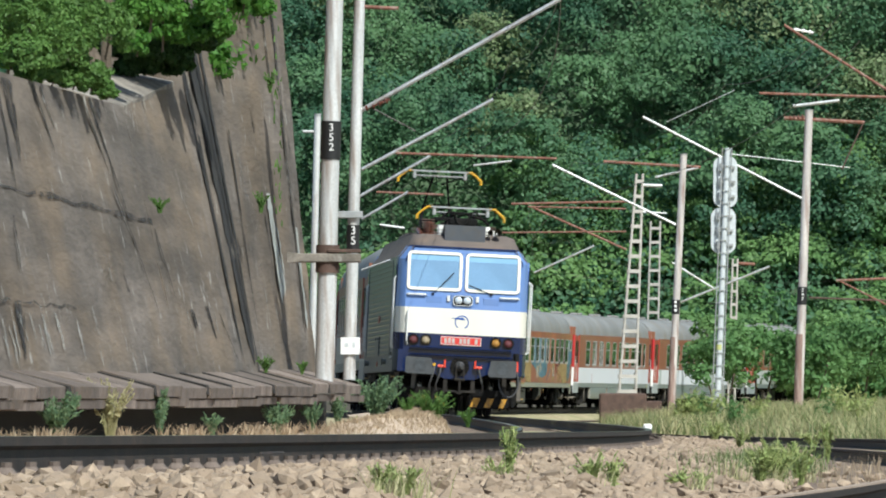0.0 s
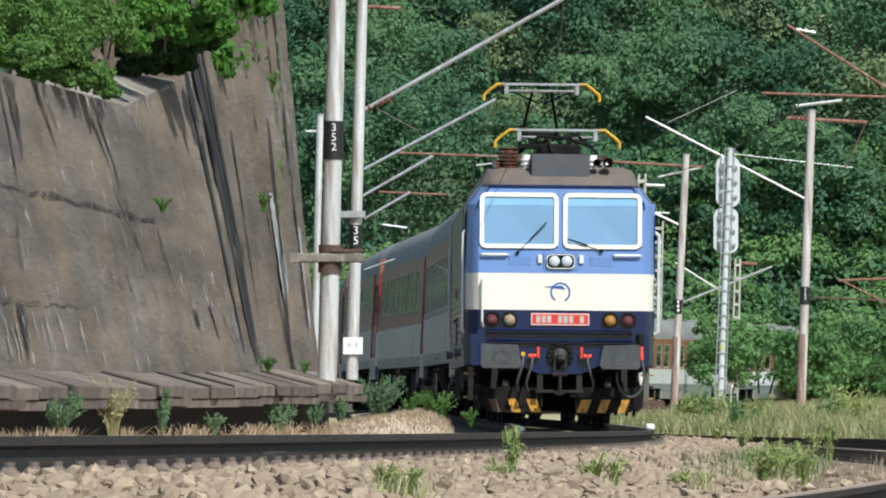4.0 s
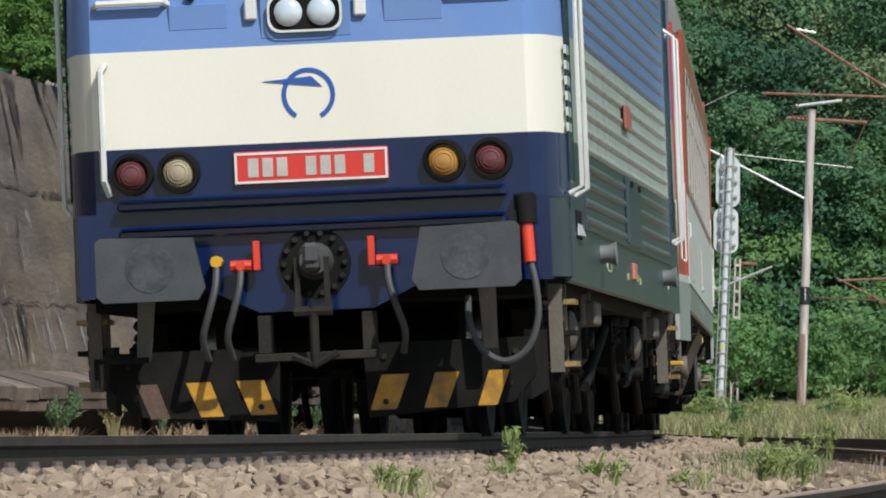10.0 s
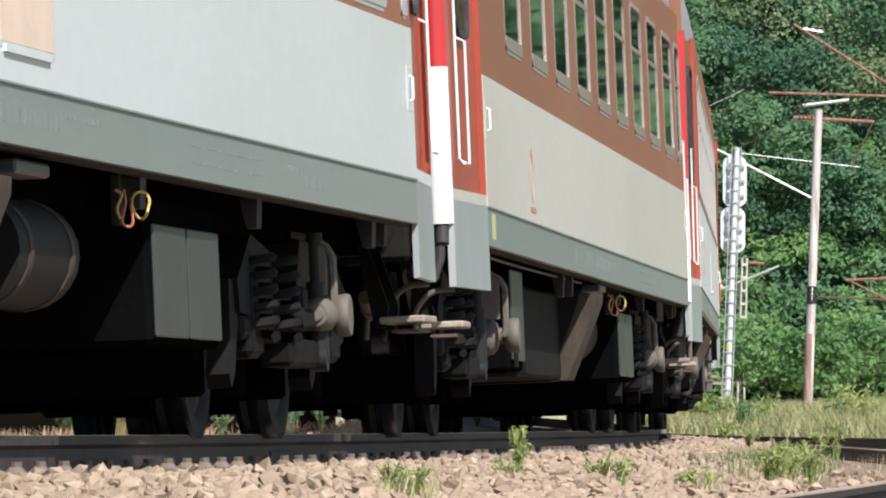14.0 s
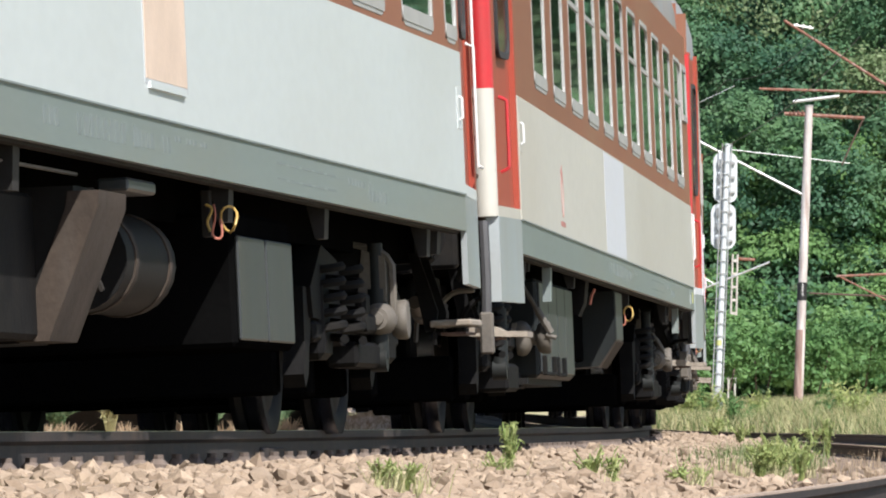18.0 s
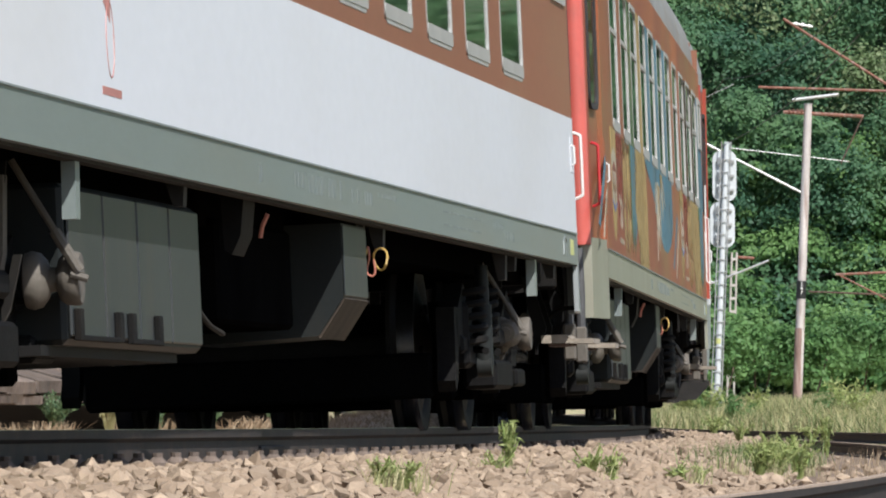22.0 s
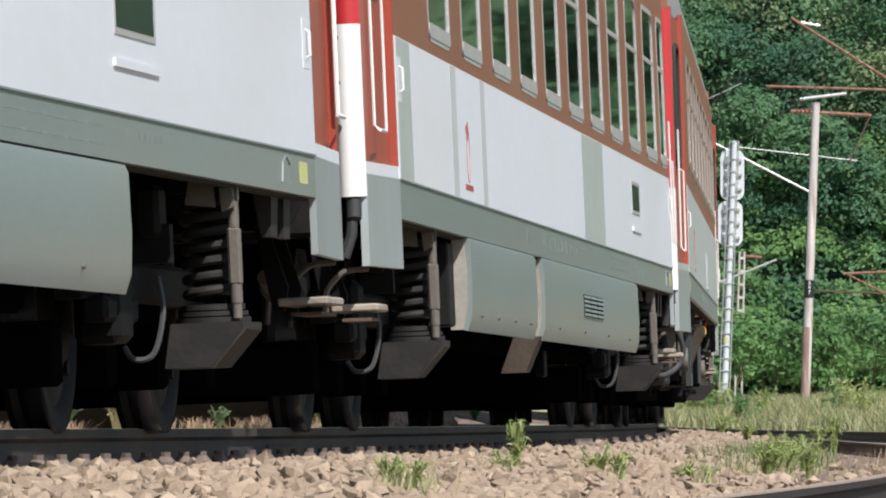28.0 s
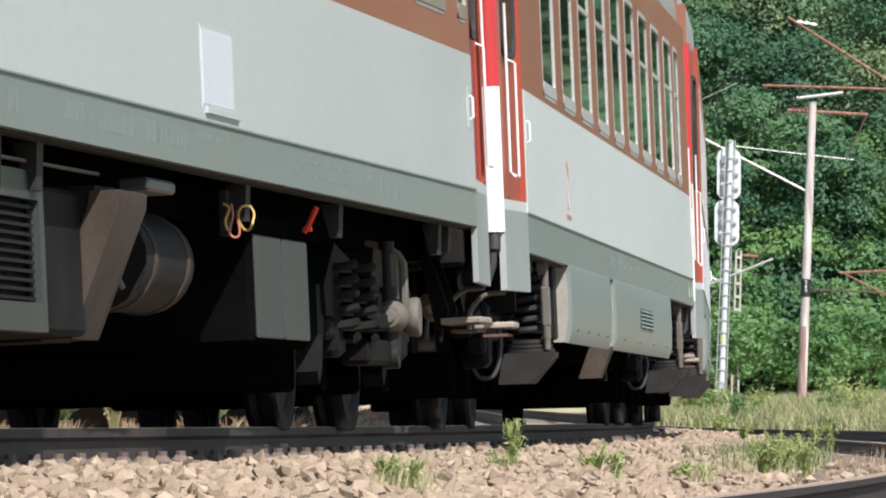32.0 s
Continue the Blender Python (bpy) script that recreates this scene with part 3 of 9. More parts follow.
# ---- rolling stock ----
def wheel_mesh():
    sh, n = Sh(), 28
    prof = [(0.0, 0.10), (0.10, 0.12), (0.36, 0.05), (0.40, 0.075), (0.46, 0.075), (0.462, -0.02), (0.49, -0.05), (0.485, -0.075), (0.40, -0.07), (0.36, -0.03), (0.0, -0.03)]
    rings = []
    for r, o in prof:
        rings.append([(o, r * math.cos(2 * math.pi * i / n), r * math.sin(2 * math.pi * i / n)) for i in range(n)])
    return sh.loft(rings, True, False)


def band_mesh():
    sh, n = Sh(), 28
    rings = [[(o, r * math.cos(2 * math.pi * i / n), r * math.sin(2 * math.pi * i / n)) for i in range(n)] for o, r in ((0.076, 0.463), (-0.018, 0.466))]
    return sh.loft(rings, True, False)


def coil(sh, x, y, z0, z1, r, turns, w, sides=6):
    """A helical spring as a bent bar."""
    n = int(turns * 14)
    return sh.tube([(x + r * math.cos(2 * math.pi * i / 14), y + r * math.sin(2 * math.pi * i / 14), z0 + (z1 - z0) * i / n) for i in range(n + 1)], w, sides)


def bend(pts, n=5):
    """A smooth curve through the points."""
    p = [Vector(q) for q in pts]
    p = [p[0] * 2 - p[1]] + p + [p[-1] * 2 - p[-2]]
    out = []
    for a, b, c, d in zip(p, p[1:], p[2:], p[3:]):
        for k in range(n):
            t = k / n
            out.append(tuple(0.5 * (2 * b + (c - a) * t + (2 * a - 5 * b + 4 * c - d) * t * t + (3 * b - a - 3 * c + d) * t ** 3)))
    return out + [tuple(p[-2])]


CACHE = {}


def shared(key, build, material, smooth=40):
    if key not in CACHE:
        sh = build()
        me = bpy.data.meshes.new(key)
        me.from_pydata(sh.v, [], sh.f)
        me.materials.append(material)
        if smooth:
            me.polygons.foreach_set("use_smooth", [True] * len(me.polygons))
            me.set_sharp_from_angle(angle=radians(smooth))
        CACHE[key] = me
    return CACHE[key]


def sub(name, me, parent, x=0, y=0, z=0, rx=0, ry=0, rz=0, label=""):
    ob = new(name, me)
    ob.parent = parent
    ob.matrix_basis = pose(x, y, z, rx, ry, rz)
    return tagged(ob, label)


WHEELS = []   # (object, radius)


def wheelset(parent, y, r=0.46):
    """Axle and two wheels, one rigid piece with bright treads."""
    if "wheelset" not in CACHE:
        sh = Sh()
        for sx in (1, -1):
            w = wheel_mesh()
            for k in range(6):
                a = k * math.pi / 3
                w.cyl((0.07, 0.22 * math.cos(a), 0.22 * math.sin(a)), (0.105, 0.22 * math.cos(a), 0.22 * math.sin(a)), 0.03, 6)
            sh.add([(sx * (p[0] + 0.76), p[1] * sx, p[2]) for p in w.v], w.f)
        sh.cyl((-0.7, 0, 0), (0.7, 0, 0), 0.085, 12)
        n = len(sh.f)
        for sx in (1, -1):
            t = band_mesh()
            sh.add([(sx * (p[0] + 0.76), p[1] * sx, p[2]) for p in t.v], t.f)
        me = bpy.data.meshes.new("wheelset")
        me.from_pydata(sh.v, [], sh.f)
        me.materials.append(WHEEL)
        me.materials.append(TREAD)
        me.polygons.foreach_set("material_index", [0] * n + [1] * (len(sh.f) - n))
        me.polygons.foreach_set("use_smooth", [True] * len(sh.f))
        me.set_sharp_from_angle(angle=radians(40))
        CACHE["wheelset"] = me
        k = 0.58 / 0.46
        big = me.copy()
        big.transform(Matrix.Diagonal((1.0, k, k, 1)))
        CACHE["wheelset_big"] = big
    w = new("wheelset", CACHE["wheelset" if r < 0.5 else "wheelset_big"])
    w.parent = parent
    w.matrix_basis = pose(0, y, r)
    WHEELS.append((w, r, y))


def lathe_x(prof, n=18):
    """A turned piece about the x axis from (place, radius) pairs."""
    return Sh().loft([[(x, r * math.cos(2 * math.pi * i / n), r * math.sin(2 * math.pi * i / n)) for i in range(n)] for x, r in prof])


def lathe_y(prof, n=20):
    return Sh().loft([[(r * math.cos(2 * math.pi * i / n), y, r * math.sin(2 * math.pi * i / n)) for i in range(n)][::-1] for y, r in prof])


def axle_cover():
    """Two cast domes on one spindle at the end of the axle."""
    return lathe_x([(0.02, 0.06), (0.03, 0.098), (0.055, 0.106), (0.085, 0.098), (0.108, 0.07), (0.116, 0.045), (0.142, 0.043), (0.152, 0.075), (0.175, 0.094), (0.215, 0.098), (0.228, 0.09), (0.23, 0.05)])


def rod_end():
    """Round stepped cap that closes the guide arm."""
    return lathe_y([(-0.13, 0.018), (-0.128, 0.030), (-0.112, 0.033), (-0.110, 0.052), (-0.085, 0.060), (-0.06, 0.076), (0.04, 0.080)])


def shock():
    return Sh().cyl((0, 0, 0), (0, 0, 0.34), 0.05, 12).cyl((0, 0, 0.30), (0, 0, 0.56), 0.038, 12).cyl((-0.04, 0, 0), (0.04, 0, 0), 0.06, 10)


def axle_box():
    sh = Sh()
    sh.box(-0.11, 0.07, -0.17, 0.17, -0.13, 0.24, 0.03)
    sh.box(-0.05, 0.06, -0.36, 0.36, -0.05, 0.05, 0.02)
    return sh


def brake_hook():
    """Cast hanger of the brake blocks, hooked at its foot."""
    return Sh().prism([(-0.10, 0.30), (0.10, 0.30), (0.13, 0.12), (0.05, 0.03), (-0.02, -0.10), (-0.14, -0.16), (-0.19, -0.10), (-0.13, -0.02)], 'x', -0.05, 0.05)


def bogie(parent, yc, kind, rear=False):
    base = 2.5
    frames = {1: Sh(), -1: Sh()}
    for sx, fr in frames.items():
        if kind == "A":
            fr.prism([(-1.75, 0.66), (-1.3, 0.86), (-0.75, 0.80), (-0.45, 0.62), (0.45, 0.62), (0.75, 0.80), (1.2, 0.86), (1.75, 0.66), (1.7, 0.52), (1.0, 0.50), (0.7, 0.40), (-0.7, 0.40), (-1.0, 0.50), (-1.7, 0.52)], 'x', sx * 0.99, sx * 1.10)
            fr.box(min(sx * 1.0, sx * 1.16), max(sx * 1.0, sx * 1.16), -0.55, 0.55, 0.30, 0.42, 0.02)
        elif kind == "B":
            fr.prism([(-1.8, 0.60), (-1.3, 0.80), (-0.7, 0.56), (0.7, 0.56), (1.3, 0.80), (1.8, 0.60), (1.75, 0.46), (0.8, 0.36), (-0.8, 0.36), (-1.75, 0.46)], 'x', sx * 0.97, sx * 1.08)
            fr.box(min(sx * 0.98, sx * 1.17), max(sx * 0.98, sx * 1.17), -0.5, 0.5, 0.22, 0.38, 0.02)
            fr.box(min(sx * 1.0, sx * 1.15), max(sx * 1.0, sx * 1.15), 1.0, 1.5, 0.24, 0.34, 0.015)
        else:
            fr.box(min(sx * 0.90, sx * 1.04), max(sx * 0.90, sx * 1.04), -1.75, 1.75, 0.50, 0.66, 0.02)
    bg = part("bogie", Sh().box(-1.0, 1.0, -0.4, 0.4, 0.40, 0.72, 0.03), UNDERSHADE, parent, "bogie with its middle painted black for shade", at=pose(0, yc, 0))
    for sx in (1, -1):
        part("side_frame", frames[sx], CASTING, bg)
    # Black cross beams added to darken the bright gap under the coach.
    for dy in (-1.85, -0.62, 0.62, 1.85):
        sub("brake_beam", shared("brake_beam", lambda: Sh().box(-0.95, 0.95, -0.07, 0.07, 0.17, 0.42, 0.02), UNDERSHADE), bg, 0, dy, 0)
    for dy in (-base / 2, base / 2):
        wheelset(bg, dy)
        for sx in (1, -1):
            turn = 0 if sx > 0 else 180
            sub("axle_box", shared("axle_box_" + kind, axle_box, CASTING), bg, sx * 1.04, dy, 0.46, 0, 0, turn)
            if kind != "C" and dy > 0:
                sub("axle_cover", shared("axle_cover", axle_cover, LIGHTMETAL), bg, sx * (1.115 if not rear else 1.055), dy + (-0.35 if not rear else -0.75), 0.53, 0, 0, turn, label="pale cast axle cover")
                if rear:
                    sub("rod_end", shared("rod_end", rod_end, LIGHTMETAL), bg, sx * 1.165, dy - 0.92, 0.535, label="round guide arm cap")
            if kind != "C":
                sub("brake_hook", shared("brake_hook", brake_hook, CASTING), bg, sx * 1.03, dy - 0.52, 0.36)
            if kind == "A" and dy > 0:
                sub("axle_guard", shared("axle_guard", lambda: Sh().prism([(0.05, 0.87), (0.16, 0.83), (0.16, 0.62), (0.02, 0.62)], 'y', -0.03, 0.03), LIGHTMETAL), bg, sx * (1.09 if not rear else 1.04), dy + (-0.5 if not rear else -0.9), 0, 0, 0, turn, label="pale axle guard plate")
                sub("guard_edge", shared("guard_edge", lambda: Sh().tube([(0.00, 0, 0.895), (0.10, 0, 0.875), (0.165, 0, 0.835), (0.19, 0, 0.79), (0.19, 0, 0.56), (0.17, 0, 0.53)], 0.019, 6), LIGHTMETAL), bg, sx * (1.09 if not rear else 1.04), dy + (-0.5 if not rear else -0.9), 0, 0, 0, turn, label="pale bent guard edge")
                sub("guard_web", shared("guard_web", lambda: Sh().prism([(-0.22, 0.84), (-0.05, 0.90), (0.05, 0.87), (0.02, 0.62), (-0.25, 0.60)], 'y', -0.015, 0.015), CASTING), bg, sx * (1.09 if not rear else 1.04), dy + (-0.5 if not rear else -0.9), 0, 0, 0, turn)
            if kind == "B" and dy > 0:
                sub("link_rod", shared("link_b", lambda: Sh().cyl((0.06, 0.0, 0.0), (-0.16, -0.05, 0.40), 0.013, 8).cyl((0.06, 0.0, 0.0), (-0.02, -0.02, 0.145), 0.021, 8).cyl((0.03, 0, -0.01), (0.09, 0, -0.03), 0.014, 8), LIGHTMETAL), bg, sx * (1.29 if not rear else 1.19), dy + (-0.45 if not rear else -0.95), 0.555, 0, 0, turn)
                sub("web_plate", shared("web_plate_b", lambda: Sh().prism([(-0.28, 0.93), (0.0, 0.95), (-0.02, 0.78), (-0.08, 0.66), (-0.17, 0.60), (-0.30, 0.60)], 'y', -0.012, 0.012), CASTING), bg, sx * 1.13, dy - 0.6, 0, 0, 0, turn)
                sub("guide_plate", shared("guide_plate_b", lambda: Sh().prism([(-0.015, 0.90), (0.012, 0.90), (0.0, 0.62), (-0.06, 0.36), (-0.11, 0.36), (-0.06, 0.62)], 'y', -0.05, 0.05), CASTING if rear else LIGHTMETAL), bg, sx * (1.11 if not rear else 1.05), dy + (-0.6 if not rear else -1.0), 0, 0, 0, turn)
                sub("cross_bar", shared("cross_bar_b", lambda: Sh().box(-0.02, 0.10, -0.02, 0.02, -0.012, 0.012), CASTING), bg, sx * 1.10, dy - 0.30, 0.46)
    for sx in (1, -1):
        turn = 0 if sx > 0 else 180
        if kind == "C":
            sub("spring", shared("spring_c", lambda: coil(Sh(), 0, 0, 0.0, 0.44, 0.098, 7.5, 0.0195, 8), SPRINGDUST), bg, sx * 1.245, 0, 0.50)
            sub("inner_spring", shared("spring_c_in", lambda: coil(Sh(), 0, 0, 0.0, 0.44, 0.055, 9, 0.011, 6), BLACK), bg, sx * 1.245, 0, 0.50)
            sub("spring_seat", shared("seat_c", lambda: Sh().prism([(-0.14, 0.0), (0.15, 0.0), (0.15, -0.030), (0.02, -0.175), (-0.17, -0.175)], 'y', -0.24, 0.24), SPRINGDUST), bg, sx * 1.255, 0, 0.415, 0, 0, turn, "dusty cast spring seat")
            # Pale strip paints the sunlit lower edge of the spring seat.
            sub("seat_lip", shared("lip_c", lambda: Sh().prism([(0.152, -0.032), (0.160, -0.026), (0.026, -0.172), (0.02, -0.18)], 'y', -0.25, -0.20), LIGHTMETAL), bg, sx * 1.255, 0, 0.415, 0, 0, turn)
            sub("seat_ring", shared("ring_c", lambda: Sh().cyl((0, 0, 0), (0, 0, 0.020), 0.150, 24).cyl((0, 0, 0.026), (0, 0, 0.044), 0.140, 24).cyl((0, 0, 0.050), (0, 0, 0.072), 0.128, 24), SPRINGDUST), bg, sx * 1.25, 0, 0.417)
            sub("damper", shared("damper_c", lambda: Sh().cyl((0, 0, 0), (0, 0, 0.07), 0.020, 10).cyl((0, 0, 0.06), (0, 0, 0.14), 0.024, 12).box(-0.026, 0.026, -0.026, 0.026, 0.13, 0.36, 0.01).cyl((0, 0, 0.36), (0, 0, 0.48), 0.022, 12).cyl((-0.022, 0, 0.49), (0.022, 0, 0.49), 0.03, 10), LIGHTMETAL), bg, sx * 1.365, -0.12, 0.43, label="pale upright damper")
            sub("spring_cap", shared("cap_c", lambda: Sh().prism([(-0.15, 0.05), (0.10, 0.05), (0.09, -0.03), (-0.13, -0.03)], 'y', -0.13, 0.13), BLACK), bg, sx * 1.245, 0, 0.965, 0, 0, turn)
            sub("cap_bracket", shared("capbr_c", lambda: Sh().prism([(-0.04, 0.06), (0.05, 0.06), (0.055, -0.06), (-0.06, -0.045)], 'y', -0.03, 0.03).prism([(0.075, 0.05), (0.125, 0.05), (0.135, -0.06), (0.085, -0.08)], 'y', -0.02, 0.02), LIGHTMETAL), bg, sx * 1.245, -0.17, 0.93, 0, 0, turn)
            sub("bracket", shared("bracket_c", lambda: Sh().box(-0.05, 0.05, -0.10, 0.10, 0, 0.2, 0.02).box(-0.08, 0.08, -0.04, 0.04, -0.10, 0.05), CASTING), bg, sx * 1.16, -0.9, 0.74)
            sub("side_cable", shared("cable_c", lambda: Sh().tube(bend([(0.10, -0.3, 0.60), (0.12, -0.34, 0.46), (0.08, -0.36, 0.30), (0.0, -0.36, 0.28), (-0.04, -0.34, 0.33)]), 0.012, 6), HOSE), bg, sx * 1.0, -0.1, 0)
        else:
            for ds in (-1.25, -0.55):
                sub("spring", shared("spring_ab", lambda: coil(Sh(), 0, 0, 0.0, 0.34, 0.105, 5, 0.022), BLACK), bg, sx * 1.08, ds, 0.42)
            sub("damper", shared("damper_a", shock, BOXGREY), bg, sx * 1.15, 0.35 if kind == "A" else -0.95, 0.34)
            sub("damper_link", shared("damper_link", lambda: Sh().prism([(0.0, 0.20), (0.03, 0.20), (-0.02, 0.0), (-0.07, -0.08), (-0.085, -0.06), (-0.04, 0.03)], 'y', -0.015, 0.015), LIGHTMETAL), bg, sx * 1.13, 0.72, 0.42, 0, 0, turn)
            sub("yaw_arm", shared("yaw_arm_" + kind, lambda: Sh().box(-0.06, 0.06, -0.42, 0.42, 0.0, 0.10, 0.02).box(-0.03, 0.05, -0.10, 0.10, 0.08, 0.20, 0.02).cyl((-0.02, -0.3, 0.05), (0.08, -0.3, 0.05), 0.045, 10), CASTING), bg, sx * 1.10, 0.0, 0.46)
    return bg


def section(w, z_low, z_side, z_top, n=9):
    """Half outline of a coach roof, from side to crown."""
    pts = []
    for i in range(n + 1):
        a = math.pi / 2 * i / n
        pts.append((w * math.cos(a) ** 0.62 if i < n else 0.0, z_side + (z_top - z_side) * math.sin(a) ** 0.85))
    return pts


EAVES, CROWN = 3.16, 4.05
END_W, FULL_W = 1.35, 1.415


def half_width(y, L, ends=(1.6, 1.6)):
    return END_W + (FULL_W - END_W) * min(max(min(y / ends[0], (L - y) / ends[1]), 0.0), 1.0)


def strip(L, y0, y1, z0, z1, side, t=0.03, off=0.0, ends=(1.6, 1.6)):
    """A piece of side wall between two places along the car, with thickness, following the tapered ends."""
    ys = sorted({y0, y1, *[q for q in (ends[0], L - ends[1]) if y0 < q < y1]})
    rings = []
    for y in ys:
        w = (half_width(y, L, ends) + off) * side
        rings.append([(w, y, z0), (w, y, z1), (w - side * t, y, z1), (w - side * t, y, z0)])
    if side < 0:
        rings = [r[::-1] for r in rings]
    return Sh().loft([r[::-1] for r in rings])


def pane_shape(w, h, r, n=3):
    """Rounded rectangle in y and z, centred."""
    pts = []
    for cx, cz, a0 in ((w / 2 - r, h / 2 - r, 0), (-w / 2 + r, h / 2 - r, 90), (-w / 2 + r, -h / 2 + r, 180), (w / 2 - r, -h / 2 + r, 270)):
        for i in range(n + 1):
            a = radians(a0 + 90 * i / n)
            pts.append((cx + r * math.cos(a), cz + r * math.sin(a)))
    return pts


def win_frame(w, h, r, bar, d, sill=0.0):
    o = pane_shape(w, h, r)
    i = [(y, z + sill / 2) for y, z in pane_shape(w - 2 * bar, h - 2 * bar - sill, max(r - bar, 0.01))]
    n = len(o)
    vs = [(0, *p) for p in o] + [(d, *p) for p in o] + [(d, *p) for p in i] + [(-0.03, *p) for p in i]
    fs = []
    for a in range(3):
        for k in range(n):
            fs.append((a * n + k, a * n + (k + 1) % n, (a + 1) * n + (k + 1) % n, (a + 1) * n + k))
    return Sh().add(vs, fs)


WINDOWS = {"A": (3.0, 2.0, 1.29, 1.925), "A2": (3.4, 2.2, 1.36, 2.03), "B": (2.7, 2.005, 1.28, 1.92), "C": (3.0, 2.09, 1.30, 1.868)}
ENDS_OF = {"A": (1.50, 1.15), "B": (0.95, 0.85), "C": (1.0, 1.2)}
HEAD = 2.93


def coach(number, front, rear, kind, panel, label, levels, glazing, opts=()):
    """A passenger coach; its body starts at y = 0 and runs back to y = L, rails at z = 0."""
    L = rear - front
    LOW, SKIRT_TOP, PANEL_TOP = levels
    ends = ENDS_OF[kind]
    car = thing("passenger_coach", label, "railway coach", "coaches of the train")
    mural = panel == "mural"
    band_mat = PAINT["mural"] if mural else PAINT["brown"]
    low_mat = PAINT[panel]
    sill_mat = PAINT["sill_mural"] if mural else PAINT["sill"]

    def wall(y0, y1, z0, z1, side, t=0.03, off=0.0):
        return strip(L, y0, y1, z0, z1, side, t, off, ends)

    def slab(side, a, b, y0, y1, z0, z1, c=0.0):
        """A box that lies flat on one side of the car."""
        return Sh().box(min(side * a, side * b), max(side * a, side * b), y0, y1, z0, z1, c)

    # --- roof
    prof = section(1.39, EAVES, EAVES, CROWN)
    ring = lambda y, k: [(x * k, y, z - (1 - k) * 0.6) for x, z in prof] + [(-x * k, y, z - (1 - k) * 0.6) for x, z in prof[-2::-1]]
    part("roof", Sh().loft([ring(0.0, 0.86)[::-1], ring(0.25, 0.90)[::-1], ring(1.6, 1.0)[::-1], ring(L - 1.6, 1.0)[::-1], ring(L - 0.25, 0.90)[::-1], ring(L, 0.86)[::-1]]), PAINT["roof"], car, "dusty grey roof")
    for q in range(4):
        yy = 3.5 + q * (L - 7) / 3
        part("roof_vent", Sh().box(-0.25, 0.25, -0.22, 0.22, 0, 0.10, 0.03), PAINT["roof"], car, at=pose(0, yy, CROWN - 0.02))
    # --- side walls
    w0, pitch, ww, z_sill = WINDOWS[glazing]
    e0, e1 = ends[0], L - ends[1]
    spans = []
    y = w0
    while y + ww < e1 - (1.2 if kind == "B" else 0.75):
        spans.append((y, y + ww))
        y += pitch
    if kind != "B":
        spans.append((spans[-1][1] + 0.55, min(spans[-1][1] + 1.3, e1 - 0.08)))
    win_h = HEAD - z_sill
    zw = 0.5 * (HEAD + z_sill)
    dull = glazing == "A2"
    tone = "dull_" if dull else ""
    for side in (1, -1):
        # Far side: beige panel and band-coloured doors paint its shade.
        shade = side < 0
        part("skirt_band", wall(e0, e1, LOW, SKIRT_TOP, side), PAINT["sill_mural"] if mural else PAINT["skirt"], car, "grey-green skirt band")
        part("solebar", slab(side, 1.33, 1.38, e0, e1, LOW - 0.012, LOW + 0.06), DUSTY, car)
        for y0, y1 in ((0.0, e0), (e1, L)):
            part("door_sill", wall(y0, y1, 0.72 if kind != "B" else 0.675, SKIRT_TOP, side), sill_mat, car, "pale blue-grey door sill")
            part("door_base", wall(y0, y1, SKIRT_TOP, SKIRT_TOP + 0.055, side), sill_mat if mural else low_mat, car)
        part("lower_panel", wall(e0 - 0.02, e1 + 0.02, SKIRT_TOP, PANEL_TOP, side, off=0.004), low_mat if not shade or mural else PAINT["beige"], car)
        part("drip_bead", wall(e0, e1, SKIRT_TOP - 0.004, SKIRT_TOP + 0.004, side, 0.01, 0.008), PAINT["ink"], car)
        part("waist_rail", wall(e0, e1, PANEL_TOP, z_sill, side), band_mat, car)
        part("cantrail", wall(e0, e1, HEAD, EAVES + 0.02, side), band_mat, car)
        edges = [e0] + [v for sp in spans for v in sp] + [e1]
        for i in range(0, len(edges), 2):
            yp = 0.5 * (edges[i] + edges[i + 1])
            tone_of = next((c for y_end, c in ((6.0, "mural"), (7.2, "mural_green"), (9.4, "ochre"), (16.0, "mural_blue"), (20.0, "mural"), (23.8, "mural_dark"), (99, "mural_blue")) if yp < y_end))
            part("window_post", wall(edges[i], edges[i + 1], z_sill, HEAD, side), PAINT[tone_of] if mural else band_mat, car)
        for i, (ya, yb) in enumerate(spans):
            wd = yb - ya
            key = "%d_%d" % (wd * 100, win_h * 100)
            f = new("window", shared(tone + "win_frame_" + key, lambda: win_frame(wd + 0.03, win_h + 0.03, 0.13, 0.034, 0.003, 0.012), GREYFRAME if dull else WINFRAME))
            f.parent = car
            f.matrix_basis = pose(side * FULL_W, 0.5 * (ya + yb), zw, 0, 0, 0 if side > 0 else 180)
            g = new("pane", shared("win_pane_" + key, lambda: Sh().prism(pane_shape(wd - 0.03, win_h - 0.03, 0.09), 'x', -0.014, -0.006), GLASS, 0))
            g.parent = f
            sl = new("sill", shared(tone + "win_sill_" + key, lambda: Sh().prism([(a, max(b, -win_h / 2)) for a, b in pane_shape(wd - 0.02, 0.07, 0.033)], 'x', -0.004, 0.007), WINFRAME_DULL if dull else WINFRAME))
            sl.parent = f
            sl.matrix_basis = pose(0, 0, -win_h / 2 + 0.042)
            b = new("glazing_bar", shared(tone + "glazing_bar_%d" % (wd * 100), lambda: Sh().box(-0.012, 0.001, -wd / 2 + 0.03, wd / 2 - 0.03, -0.015, 0.015), WINFRAME_DULL if dull else WINFRAME))
            b.parent = f
